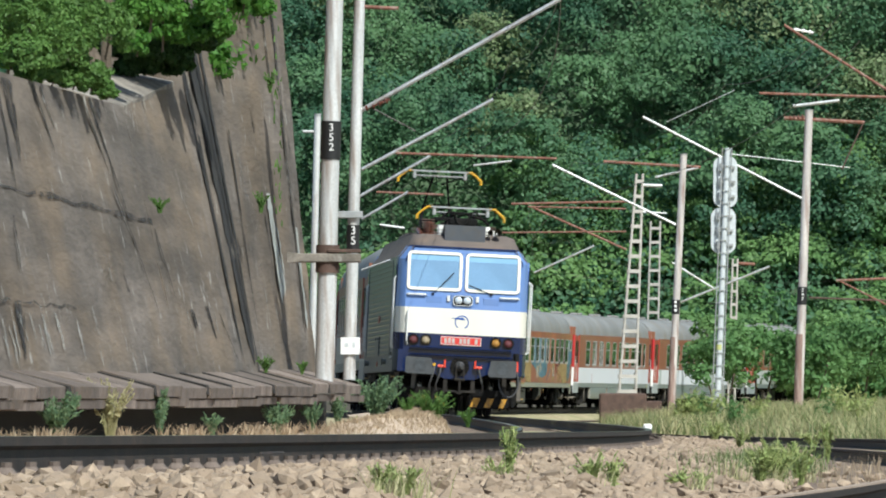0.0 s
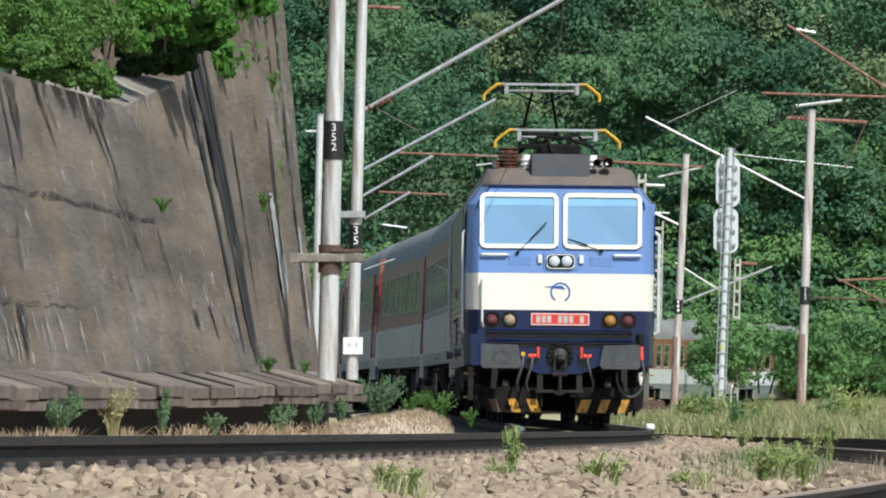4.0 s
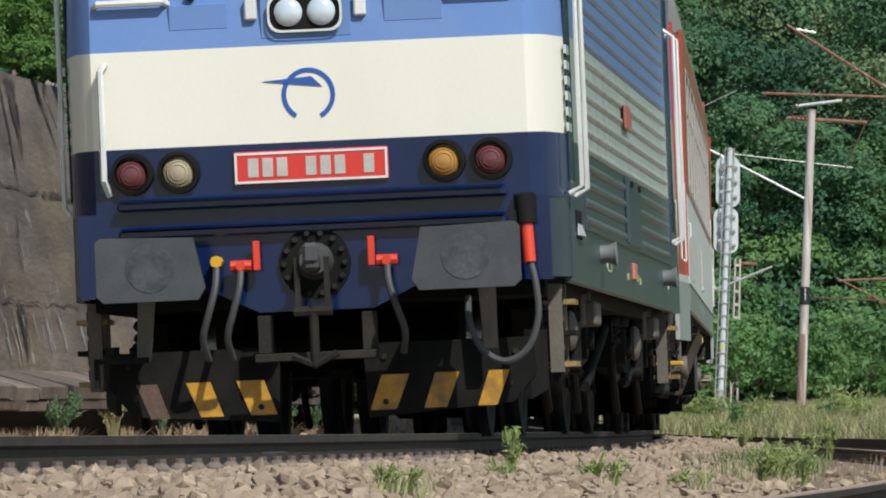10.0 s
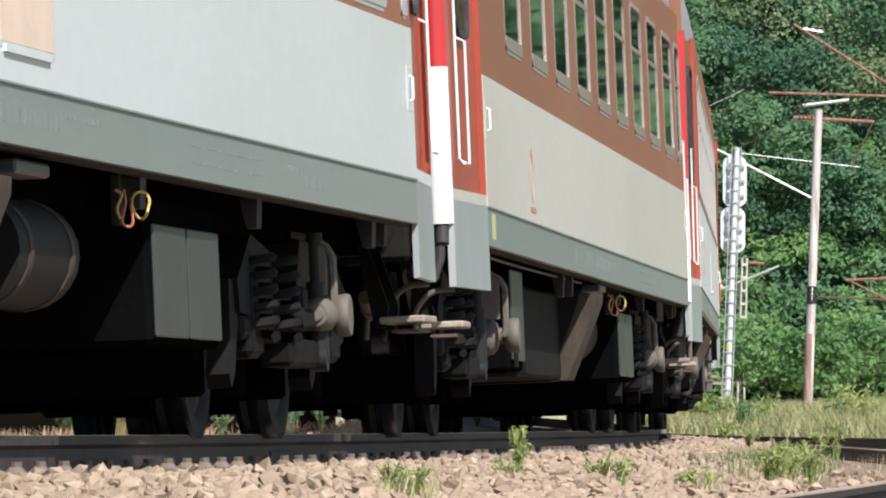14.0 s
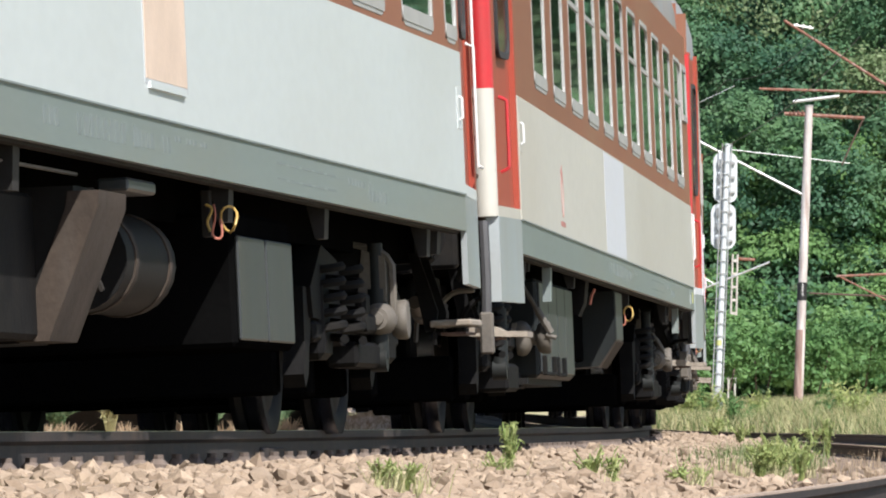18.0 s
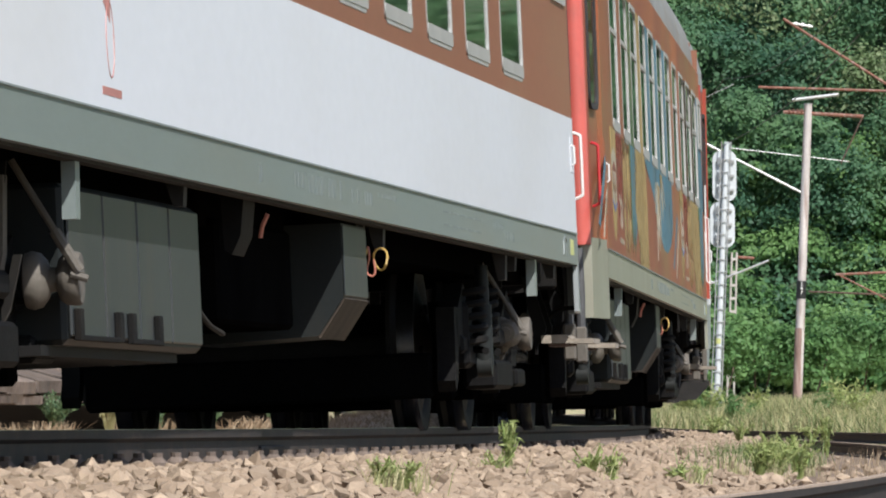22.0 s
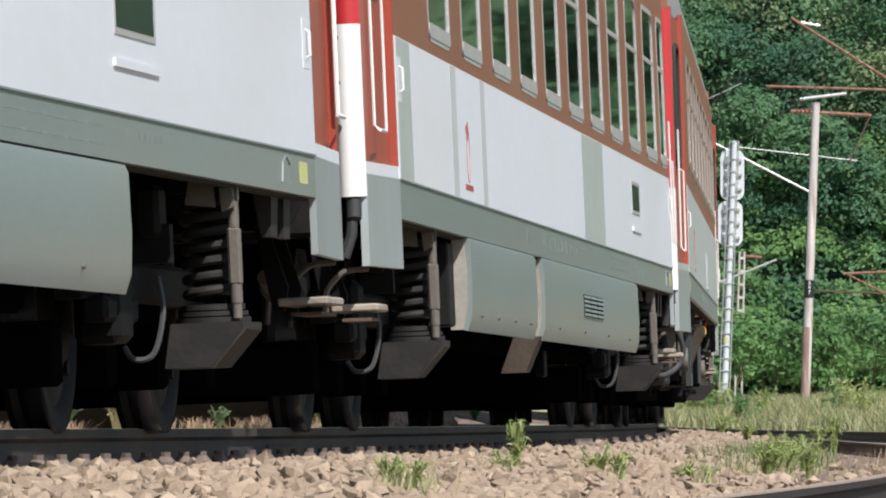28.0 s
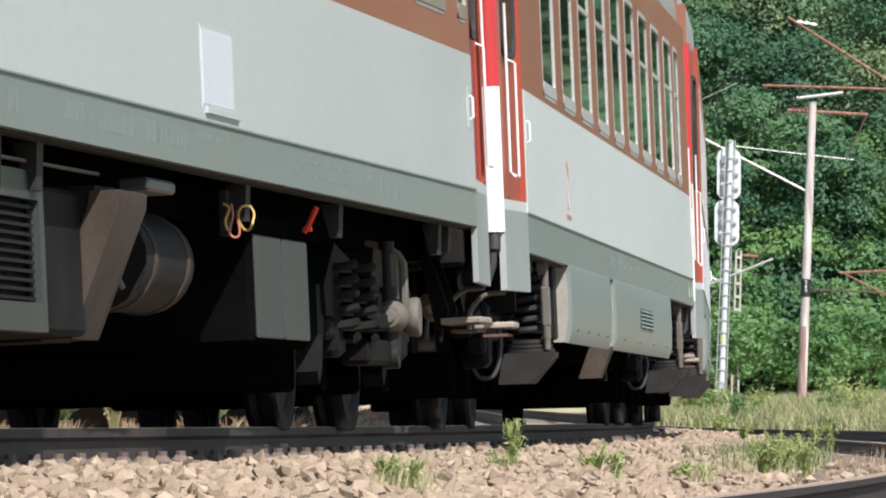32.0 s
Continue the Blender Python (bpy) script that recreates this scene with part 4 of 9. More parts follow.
            b.matrix_basis = pose(0, 0, win_h * 0.16)
        if kind == "B":
            hw = part("small_window", Sh().rect_frame(side * 1.416, e1 - 1.1, e1 - 0.2, 2.47, HEAD, 0.05, side * 0.012), WINFRAME, car, "narrow white-framed window")
            part("pane", slab(side, 1.414, 1.420, e1 - 1.06, e1 - 0.24, 2.51, HEAD - 0.04), DARKPANE, hw)
        # --- doors in the tapered ends
        for end in (0, 1):
            y0, y1 = (0.12, e0 - 0.06) if not end else (e1 + 0.06, L - 0.12)
            zb = SKIRT_TOP + 0.055
            part("door_jamb", wall(0.0 if not end else L - 0.12, 0.12 if not end else L, zb, EAVES + 0.02, side), PAINT["door"], car)
            part("door_jamb", wall(e0 - 0.06 if not end else e1, e0 if not end else e1 + 0.06, zb, EAVES + 0.02, side), band_mat if mural else PAINT["door"], car)
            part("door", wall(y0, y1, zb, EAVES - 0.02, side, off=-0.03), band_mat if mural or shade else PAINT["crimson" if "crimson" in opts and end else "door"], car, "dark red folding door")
            ym = 0.5 * (y0 + y1)
            wd = half_width(ym, L, ends)
            dw = new("door_window", shared("door_window", lambda: win_frame(0.50, 0.95, 0.10, 0.035, 0.02), RUBBER))
            dw.parent = car
            ang = math.degrees(math.atan2(FULL_W - END_W, ends[end])) * (1 if not end else -1)
            dw.matrix_basis = pose(side * (wd - 0.02), ym, 2.45, 0, 0, -side * ang if side > 0 else 180 + ang)
            dp = new("pane", shared("door_pane", lambda: Sh().prism(pane_shape(0.46, 0.91, 0.09), 'x', -0.01, 0.008), GLASS, 0))
            dp.parent = dw
            yy = e0 + 0.14 if not end else e1 - 0.14
            hr = part("grab_handle", Sh().tube([(side * 1.415, yy, 1.535), (side * 1.435, yy, 1.545), (side * 1.435, yy, 1.645), (side * 1.415, yy, 1.655)], 0.0075, 6), CHROME, car, "white grab handle")
            part("handle_plate", slab(side, 1.414, 1.421, yy - 0.10, yy + 0.10, 1.49, 1.70, 0.002), low_mat, hr)
            yy = 0.16 if not end else L - 0.16
            wx = half_width(yy, L, ends)
            if kind != "B":
                dy = 0.26 * (1 - 2 * end)
                part("handrail", Sh().tube([(side * (wx + 0.02), yy, 2.25), (side * (wx + 0.02), yy, 1.35), (side * (wx + 0.045), yy, 1.33), (side * (wx + 0.05), yy + dy, 1.33), (side * (wx + 0.05), yy + dy, 1.36), (side * (wx + 0.05), yy + dy, 1.94), (side * (wx + 0.01), yy + dy, 1.96)], 0.0078, 6), CHROME, car, "white handrail")
            else:
                part("handrail", Sh().tube(bend([(side * wx, yy, 1.36), (side * (wx + 0.04), yy, 1.38), (side * (wx + 0.045), yy, 1.42), (side * (wx + 0.045), yy, 1.70), (side * (wx + 0.04), yy, 1.74), (side * wx, yy, 1.76)], 3), 0.010, 6), PAINT["red"] if not end else CHROME, car, "small door handrail")
            # corner pillar, and the rounded column beside the gangway above it
            s2 = 1 if not end else -1
            ye = 0.0 if not end else L
            cw = 0.07 if kind == "B" else 0.035
            part("corner_pillar", Sh().prism([(side * (END_W + 0.002), ye + s2 * 0.04), (side * (END_W - 0.006), ye - s2 * 0.006), (side * (END_W - cw), ye - s2 * 0.012), (side * (END_W - cw), ye + s2 * 0.04)], 'z', 0.72 if kind != "B" else 0.675, EAVES), sill_mat if not mural else PAINT["sill_mural"], car, "pale corner pillar")
            zc = 1.03 if kind != "B" else 1.125

            def col(za, zb2):
                arc = [(side * (END_W - 0.065 + 0.064 * math.cos(a * math.pi / 6)), ye - s2 * (0.005 + 0.06 * math.sin(a * math.pi / 6))) for a in range(7)]
                return Sh().prism(arc + [(side * (END_W - 0.129), ye + s2 * 0.03), (side * (END_W - 0.001), ye + s2 * 0.03)], 'z', za, zb2)

            cl = part("end_column", col(zc, 1.80), PAINT["salmon"] if mural else (PAINT["beige"] if number == 4 else WHITE), car, "smooth lower end column")
            part("end_column", col(1.80, EAVES), PAINT["salmon"] if mural else PAINT["red"], car, "red upper end column")
            for q in range(3):
                part("bolt_hole", Sh().cyl((side * (END_W - 0.105), ye - s2 * 0.045, 1.34 + 0.20 * q), (side * (END_W - 0.110), ye - s2 * 0.058, 1.34 + 0.20 * q), 0.014, 8), RUST, cl)
            if kind == "B":
                part("drop_pipe", Sh().tube([(side * 1.27, ye - s2 * 0.06, 1.10), (side * 1.275, ye - s2 * 0.10, 0.8), (side * 1.27, ye - s2 * 0.10, 0.62)], 0.028, 8), HOSE, car)
                part("drain_box", slab(side, 1.235, 1.305, ye - s2 * 0.10 - 0.05, ye - s2 * 0.10 + 0.05, 0.40, 0.62, 0.01), LIGHTMETAL, car, "pale drain spout")
            else:
                part("heating_socket", Sh().cyl((side * 1.29, ye - s2 * 0.02, 1.02), (side * 1.29, ye - s2 * 0.05, 0.93), 0.035, 10), PAINT["yellow"] if number == 1 and not end else RUBBER, car, "cable socket at the coach end")
                part("socket_cable", Sh().tube([(side * 1.28, ye - s2 * 0.04, 0.93), (side * 1.275, ye - s2 * 0.05, 0.86), (side * 1.24, ye - s2 * 0.06, 0.76)], 0.026, 8), RUBBER, car)
    # --- ends
    for end in (0, 1):
        ye, s2 = (0.0, 1) if not end else (L, -1)
        part("end_wall", Sh().box(-END_W + 0.02, END_W - 0.02, min(ye + s2 * 0.04, ye + s2 * 0.10), max(ye + s2 * 0.04, ye + s2 * 0.10), 1.12, EAVES + 0.35), PAINT["brown"], car)
        bell = Sh()
        for q in range(6):
            yq = ye - s2 * (0.03 + 0.085 * q)
            bell.box(-0.62, 0.62, yq - 0.025, yq + 0.025, 1.15, 3.35, 0.015)
        part("gangway_bellows", bell, RUBBER, car, "black rubber gangway")
        part("headstock", Sh().box(-1.12, 1.12, min(ye, ye + s2 * 0.2), max(ye, ye + s2 * 0.2), 0.86, 1.10, 0.02), BLACK, car)
        for sx in (1, -1):
            part("buffer", Sh().cyl((sx * 0.875, ye + s2 * 0.02, 1.05), (sx * 0.875, ye - s2 * 0.40, 1.05), 0.11, 14).cyl((sx * 0.875, ye - s2 * 0.40, 1.05), (sx * 0.875, ye - s2 * 0.46, 1.05), 0.22, 18), BLACK, car)
            if kind == "B":
                fb = Sh().prism([(sx * 1.16, 0.545), (sx * 1.30, 0.545), (sx * 1.34, 0.52), (sx * 1.47, 0.515), (sx * 1.47, 0.485), (sx * 1.16, 0.50)], 'y', ye + s2 * 0.12, ye + s2 * 0.62)
            else:
                fb = Sh().box(min(sx * 1.15, sx * 1.365), max(sx * 1.15, sx * 1.365), min(ye + s2 * 0.15, ye + s2 * 0.65), max(ye + s2 * 0.15, ye + s2 * 0.65), 0.520, 0.555, 0.008)
            bd = part("footboard", fb, PAINT["yellow"] if number == 1 and not end else FOOTWOOD, car, "worn pale footboard")
            part("board_tread", Sh().box(min(sx * 1.20, sx * 1.33), max(sx * 1.20, sx * 1.33), min(ye + s2 * 0.15, ye + s2 * 0.60), max(ye + s2 * 0.15, ye + s2 * 0.60), 0.478, 0.492), RUST, bd)
            for yy in (0.18, 0.58):
                part("step_hanger", Sh().prism([(sx * 1.12, 0.50), (sx * 1.17, 0.50), (sx * 1.19, 0.60), (sx * 1.10, 0.90), (sx * 1.05, 0.90)], 'y', ye + s2 * yy - 0.012, ye + s2 * yy + 0.012), CASTING, car)
            part("step_brace", Sh().tube(bend([(sx * 1.13, ye + s2 * 0.13, 0.52), (sx * 1.14, ye + s2 * 0.13, 0.62), (sx * 1.22, ye + s2 * 0.12, 0.70), (sx * 1.33, ye + s2 * 0.12, 0.71)], 3), 0.014, 6), LIGHTMETAL if kind != "B" else CASTING, car)
            part("brake_hose", Sh().tube([(sx * 0.35, ye, 0.95), (sx * 0.36, ye - s2 * 0.12, 0.8), (sx * 0.36, ye - s2 * 0.16, 0.55), (sx * 0.34, ye - s2 * 0.12, 0.45)], 0.03, 7), RUBBER, car)
            part("cable_coupler", Sh().cyl((sx * 1.02, ye - s2 * 0.05, 0.62), (sx * 1.02, ye - s2 * 0.17, 0.60), 0.05, 12).cyl((sx * 1.02, ye - s2 * 0.03, 0.62), (sx * 1.02, ye + s2 * 0.12, 0.66), 0.035, 10).tube([(sx * 1.00, ye - s2 * 0.1, 0.56), (sx * 0.99, ye - s2 * 0.1, 0.46)], 0.012, 6), LIGHTMETAL if end else CASTING, car)
        part("coupling_hook", Sh().box(-0.06, 0.06, min(ye, ye - s2 * 0.30), max(ye, ye - s2 * 0.30), 0.95, 1.1, 0.02).box(-0.05, 0.05, min(ye - s2 * 0.2, ye - s2 * 0.28), max(ye - s2 * 0.2, ye - s2 * 0.28), 0.6, 1.0), BLACK, car)
    # --- inside
    part("floor", Sh().box(-1.28, 1.28, 0.15, L - 0.15, 1.10, 1.18), INTERIOR, car)
    # Lengthwise wall added to stop light crossing from window to window.
    part("blocking_partition", Sh().box(-0.03, 0.03, 1.7, L - 1.7, 1.2, 3.2), INTERIOR, car)
    for ya, yb in spans[::2]:
        part("seat_row", Sh().box(-1.3, -0.1, -0.15, 0.15, 1.2, 2.25, 0.05).box(0.1, 1.3, -0.15, 0.15, 1.2, 2.25, 0.05), PAINT["ink"], car, at=pose(0, ya - 0.3, 0))
    # --- running gear
    yf, yr = {"A": (3.8, L - 3.2), "B": (3.8, L - 3.2), "C": (3.4, L - 3.05)}[kind]
    bogie(car, yf, kind)
    bogie(car, yr, kind, True)
    part("underframe", Sh().box(-1.05, 1.05, 0.3, L - 0.3, 0.86, 1.08), UNDERSHADE, car)

    def hang(y, z0, w=0.07, mt=SPRINGDUST):
        for sx in (1, -1):
            part("hanger", Sh().prism([(sx * 1.26, 0.99), (sx * 1.345, 0.99), (sx * 1.335, z0), (sx * 1.295, z0)], 'y', y - w, y + w), mt, car)

    def rings(y, z, a=PAINT["handle"], b=PAINT["handle_red"]):
        for sx in (1, -1):
            loop = lambda xx, zz, r: [(sx * (xx + r * 0.62 * math.cos(q * math.pi / 6)), y + 0.03 * math.sin(q), zz + r * math.sin(q * math.pi / 6)) for q in range(13)]
            part("handle_bracket", slab(sx, 1.24, 1.275, y - 0.06, y + 0.02, z - 0.06, 0.97, 0.004), SPRINGDUST, car)
            part("release_handle", Sh().tube(loop(1.345, z + 0.01, 0.052), 0.0055, 6), a, car, "yellow release handle")
            part("release_handle", Sh().tube(bend([(sx * 1.295, y - 0.08, z + 0.07), (sx * 1.30, y - 0.08, z + 0.02), (sx * 1.285, y - 0.08, z - 0.05), (sx * 1.31, y - 0.08, z - 0.07), (sx * 1.325, y - 0.08, z - 0.05), (sx * 1.32, y - 0.08, z + 0.01)], 4), 0.005, 6), b, car, "red release handle")
            part("release_handle", Sh().tube(bend([(sx * 1.265, y - 0.1, z + 0.07), (sx * 1.29, y - 0.1, z + 0.05), (sx * 1.27, y - 0.1, z + 0.0), (sx * 1.28, y - 0.1, z - 0.04)], 4), 0.006, 6), a, car, "yellow release handle")

    if kind == "A":
        y0, y1 = (5.25, 7.25) if "grille" in opts else (5.1, 6.15)
        # Locker bodies are black and doors grey, painting shaded ends and sunlit sides.
        sl = part("side_locker", Sh().box(-1.26, 1.26, y0, y1, 0.34, 0.90, 0.02), UNDERSHADE, car, "side locker with its body painted black for shade")
        for sx in (1, -1):
            n = 2 if "grille" in opts else 1
            for q in range(n):
                ya = y0 + (y1 - y0) * q / n
                part("locker_door", slab(sx, 1.262, 1.277, ya + 0.03, ya + (y1 - y0) / n - 0.03, 0.40, 0.90, 0.006), DOORGREY, sl)
                part("locker_rib", slab(sx, 1.277, 1.30, ya + 0.04, ya + 0.09, 0.36, 0.46, 0.004), BLACK, sl)
        lk = part("locker", Sh().box(-1.28, 1.28, 15.75, 17.55, 0.34, 0.9, 0.02), UNDERSHADE, car, "equipment locker painted black for shade, with lighter doors for sun")
        for sx in (1, -1):
            for ya, yb in ((15.80, 16.62), (16.68, 17.50)):
                part("locker_door", slab(sx, 1.28, 1.295, ya, yb, 0.37, 0.80, 0.006), DOORGREY, lk)
        bw = 1.25 if "grille" in opts else 1.16
        bx = part("battery_box", Sh().box(-bw, bw, 7.4 if "grille" not in opts else 8.8, 11.4, 0.33, 0.86, 0.02), BLACK, car, "black battery box")
        for sx in (1, -1):
            if "grille" not in opts:
                part("box_sill", slab(sx, bw, bw + 0.03, 7.5, 9.1, 0.34, 0.41, 0.004), CASTING, bx)
            # Black body paints the shade; the brown outer strip paints the sunlit band.
            tk = part("water_tank", Sh().prism([(sx * 0.20, 0.88), (sx * 1.31, 0.88), (sx * 1.30, 0.80), (sx * 1.09, 0.32), (sx * 0.20, 0.32)], 'y', 11.35, 12.0), WHEEL, car, "hopper-shaped tank painted black for shade")
            part("tank_flank", Sh().prism([(sx * 1.29, 0.86), (sx * 1.405, 0.86), (sx * 1.40, 0.80), (sx * 1.20, 0.325), (sx * 1.08, 0.325), (sx * 1.28, 0.80)], 'y', 11.34, 12.0), SUNLITDUST, tk, "brown band painting the sunlit edge of the tank")
            part("tank_cap", slab(sx, 1.25, 1.37, 12.3, 13.0, 0.885, 0.935, 0.01), DOORGREY, car, "grey filler cap")
            part("filler_pipe", Sh().tube(bend([(sx * 1.24, 12.2, 0.90), (sx * 1.22, 12.2, 0.74), (sx * 1.22, 12.25, 0.62), (sx * 1.25, 12.3, 0.52)], 4), 0.016, 7), DUSTY, car)
            if "grille" in opts:
                g = part("grille_frame", Sh().rect_frame(sx * 1.262, 8.95, 10.15, 0.33, 0.89, 0.10, sx * 0.045), DOORGREY, car, "grey louvred grille")
                for q in range(11):
                    part("slat", slab(sx, 1.255, 1.285, 9.06, 10.04, 0.44 + q * 0.032, 0.452 + q * 0.032), WHEEL, g)
            part("air_reservoir", Sh().cyl((sx * 1.02, 13.2, 0.66), (sx * 1.02, 14.5, 0.66), 0.20, 22), WHEEL, car, "air reservoir painted black for the shade under the coach")
            for ys in (13.4, 14.3):
                part("strap", Sh().cyl((sx * 1.02, ys, 0.66), (sx * 1.02, ys + 0.07, 0.66), 0.207, 22), SUNLITDUST, car)
            part("conduit", Sh().tube([(sx * 1.30, 2.2, 0.925), (sx * 1.30, 6.0, 0.92), (sx * 1.30, 11.5, 0.925)], 0.007, 5), LIGHTMETAL, car)
        for yy, zz in ((2.2, 0.86), (9.0, 0.80), (9.9, 0.82), (15.3, 0.84), (18.4, 0.84), (L - 2.2, 0.84), (L - 1.75, 0.86)):
            hang(yy, zz)
        rings(15.2, 0.84)
        if "grille" in opts:
            for sx in (1, -1):
                part("valve_lever", Sh().tube([(sx * 1.30, 17.4, 0.84), (sx * 1.325, 17.4, 0.88), (sx * 1.36, 17.4, 0.95)], 0.013, 6).tube([(sx * 1.295, 17.4, 0.855), (sx * 1.335, 17.4, 0.855)], 0.011, 6), PAINT["orange_red"], car, "bright red valve lever")
            part("side_hose", Sh().tube(bend([(1.24, 2.0, 0.95), (1.28, 2.1, 0.80), (1.34, 2.2, 0.60), (1.30, 2.2, 0.47), (1.20, 2.1, 0.40), (1.10, 2.0, 0.40)], 4), 0.021, 8), HOSE, car, "grey looped hose")
    elif kind == "B":
        lk = part("locker", Sh().box(-1.26, 1.26, 4.85, 8.6, 0.30, 0.88, 0.02), BOXGREY, car, "large grey equipment locker")
        part("locker_base", Sh().box(-1.20, 1.20, 4.6, 8.3, 0.262, 0.30), WHEEL, lk)
        for sx in (1, -1):
            for q in range(4):
                y0 = 4.9 + q * 0.925
                part("locker_door", slab(sx, 1.26, 1.274, y0, y0 + 0.88, 0.33, 0.86, 0.006), DOORGREY, lk)
            for yr0, yr1 in ((4.95, 6.0), (6.35, 7.1)):
                part("locker_rib", slab(sx, 1.274, 1.298, yr0, yr0 + 0.10, 0.33, 0.43, 0.004), BLACK, lk)
                part("locker_rib", slab(sx, 1.274, 1.298, yr1, yr1 + 0.10, 0.33, 0.43, 0.004), BLACK, lk)
                part("locker_rail", slab(sx, 1.274, 1.298, yr0, yr1 + 0.10, 0.315, 0.335, 0.003), BLACK, lk)
            tk = part("water_tank", Sh().prism([(sx * 0.55, 0.93), (sx * 1.31, 0.93), (sx * 1.31, 0.59), (sx * 1.19, 0.42), (sx * 0.62, 0.40), (sx * 0.55, 0.5)], 'y', 13.4, 14.4), BOXGREY, car, "grey hopper-shaped tank")
            # Brown strip paints bounced light along the sloping underside.
            part("tank_keel", Sh().prism([(sx * 1.314, 0.59), (sx * 1.318, 0.585), (sx * 1.196, 0.408), (sx * 1.188, 0.414)], 'y', 13.4, 14.4), SUNLITDUST, tk)
            # Side is a lighter grey than the front, painting sunlight on it.
            part("tank_side", slab(sx, 1.312, 1.318, 13.42, 14.38, 0.60, 0.92, 0.002), DOORGREY, tk)
            part("brake_rod", Sh().tube(bend([(sx * 1.15, 8.9, 0.85), (sx * 1.15, 9.2, 0.56), (sx * 1.15, 9.7, 0.44), (sx * 1.15, 10.2, 0.40)], 4), 0.012, 7), DUSTY, car)
            part("valve_box", Sh().prism([(sx * 1.20, 0.97), (sx * 1.30, 0.97), (sx * 1.28, 0.80), (sx * 1.24, 0.72), (sx * 1.21, 0.74)], 'y', 9.9, 10.3), CASTING, car)
            part("lever", Sh().tube([(sx * 1.29, 10.5, 0.80), (sx * 1.30, 10.5, 0.85), (sx * 1.325, 10.5, 0.90)], 0.010, 6), PAINT["handle_red"], car, "red lever")
            part("post_bracket", Sh().prism([(sx * 1.32, 0.97), (sx * 1.37, 0.97), (sx * 1.365, 0.735), (sx * 1.315, 0.735)], 'y', 4.47, 4.58), PAINT["skirt"], car, "pale tapered bracket")
            part("post_bracket", Sh().prism([(sx * 1.32, 0.97), (sx * 1.37, 0.97), (sx * 1.365, 0.735), (sx * 1.315, 0.735)], 'y', L - 3.22, L - 3.11), PAINT["skirt"], car, "pale tapered bracket")
        part("battery_box", Sh().box(-1.1, 1.1, 10.6, 13.2, 0.45, 0.9, 0.02), UNDERSHADE, car)
        for yy, zz in ((2.4, 0.82), (2.85, 0.88), (7.7, 0.86), (15.0, 0.84), (21.3, 0.80), (21.9, 0.86), (L - 1.6, 0.86)):
            hang(yy, zz, 0.05)
        rings(14.75, 0.78)
    else:
        for sx in (1, -1):
            for y0, y1 in ((4.95, 9.75), (10.4, L - 6.0)):
                pts = [(1.412, 0.948), (1.424, 0.92), (1.428, 0.70), (1.420, 0.55), (1.395, 0.478), (1.375, 0.482), (1.39, 0.948)]
                c = part("skirt_cover", Sh().prism([(sx * a, b) for a, b in pts], 'y', y0, y1), PAINT["skirt"], car, "curved grey-green equipment cover")
                # Pale edge paints the sunlit band on the cover's end.
                part("cover_end", Sh().prism([(sx * a, b) for a, b in [(1.39, 0.94), (1.405, 0.78), (1.40, 0.61), (1.375, 0.485), (1.31, 0.485), (1.33, 0.94)]], 'y', y0 - 0.02, y0 + 0.02), COVEREND, c, "cover edge painted pale as if sunlit")
                for q in range(4):
                    yy = y0 + (y1 - y0) * (q + 0.5) / 4
                    part("bolt", Sh().cyl((sx * 1.405, yy, 0.56), (sx * 1.432, yy, 0.56), 0.011, 8), LIGHTMETAL, c)
            # Black block added where only shade falls ahead of the cover.
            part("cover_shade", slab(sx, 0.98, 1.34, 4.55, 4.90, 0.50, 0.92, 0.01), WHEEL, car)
            for c in range(3):
                y0 = 13.85 + 0.65 * c
                lv = part("louvre", slab(sx, 1.4245, 1.4305, y0, y0 + 0.60, 0.655, 0.79), BLACK, car, "dark ventilation louvre")
                for q in range(5):
                    part("slat", Sh().prism([(sx * 1.429, 0.660 + q * 0.027), (sx * 1.438, 0.660 + q * 0.027), (sx * 1.430, 0.678 + q * 0.027)], 'y', y0 + 0.01, y0 + 0.59), PAINT["skirt"], lv)
            part("chute", Sh().prism([(sx * 1.25, 0.50), (sx * 1.40, 0.50), (sx * 1.31, 0.30), (sx * 1.17, 0.30)], 'y', 10.2, 10.55), SUNLITDUST, car, "brown discharge chute")
            part("drain_block", slab(sx, 1.10, 1.16, 14.0, 14.25, 0.30, 0.46, 0.01), CASTING, car)
        part("tank", Sh().box(-1.1, 1.1, 6.4, L - 6.4, 0.42, 0.9, 0.03), UNDERSHADE, car)
        for yy in (1.75, L - 1.9, L - 1.55):
            hang(yy, 0.78, 0.09)
    # --- markings: bars for writing, frames for plates
    rng = random.Random(100 + number)
    for sx in (1, -1):
        ink = Sh()

        def writing(y, z, h, count, wide=0.11):
            for q in range(count):
                if rng.random() < 0.8:
                    ink.box(min(sx * 1.4142, sx * 1.4158), max(sx * 1.4142, sx * 1.4158), y, y + wide * rng.uniform(0.5, 0.8), z - h / 2, z + h / 2)
                y += wide

        zm = 0.5 * (LOW + SKIRT_TOP)
        writing(L * 0.36, zm, 0.075, 2, 0.16)
        writing(L * 0.41, zm + 0.01, 0.065, 4, 0.13)
        writing(L * 0.435, zm + 0.005, 0.080, 11, 0.15)
        writing(L * 0.50, zm, 0.06, 8, 0.11)
        writing(L * 0.54, zm + 0.03, 0.022, 9, 0.10)
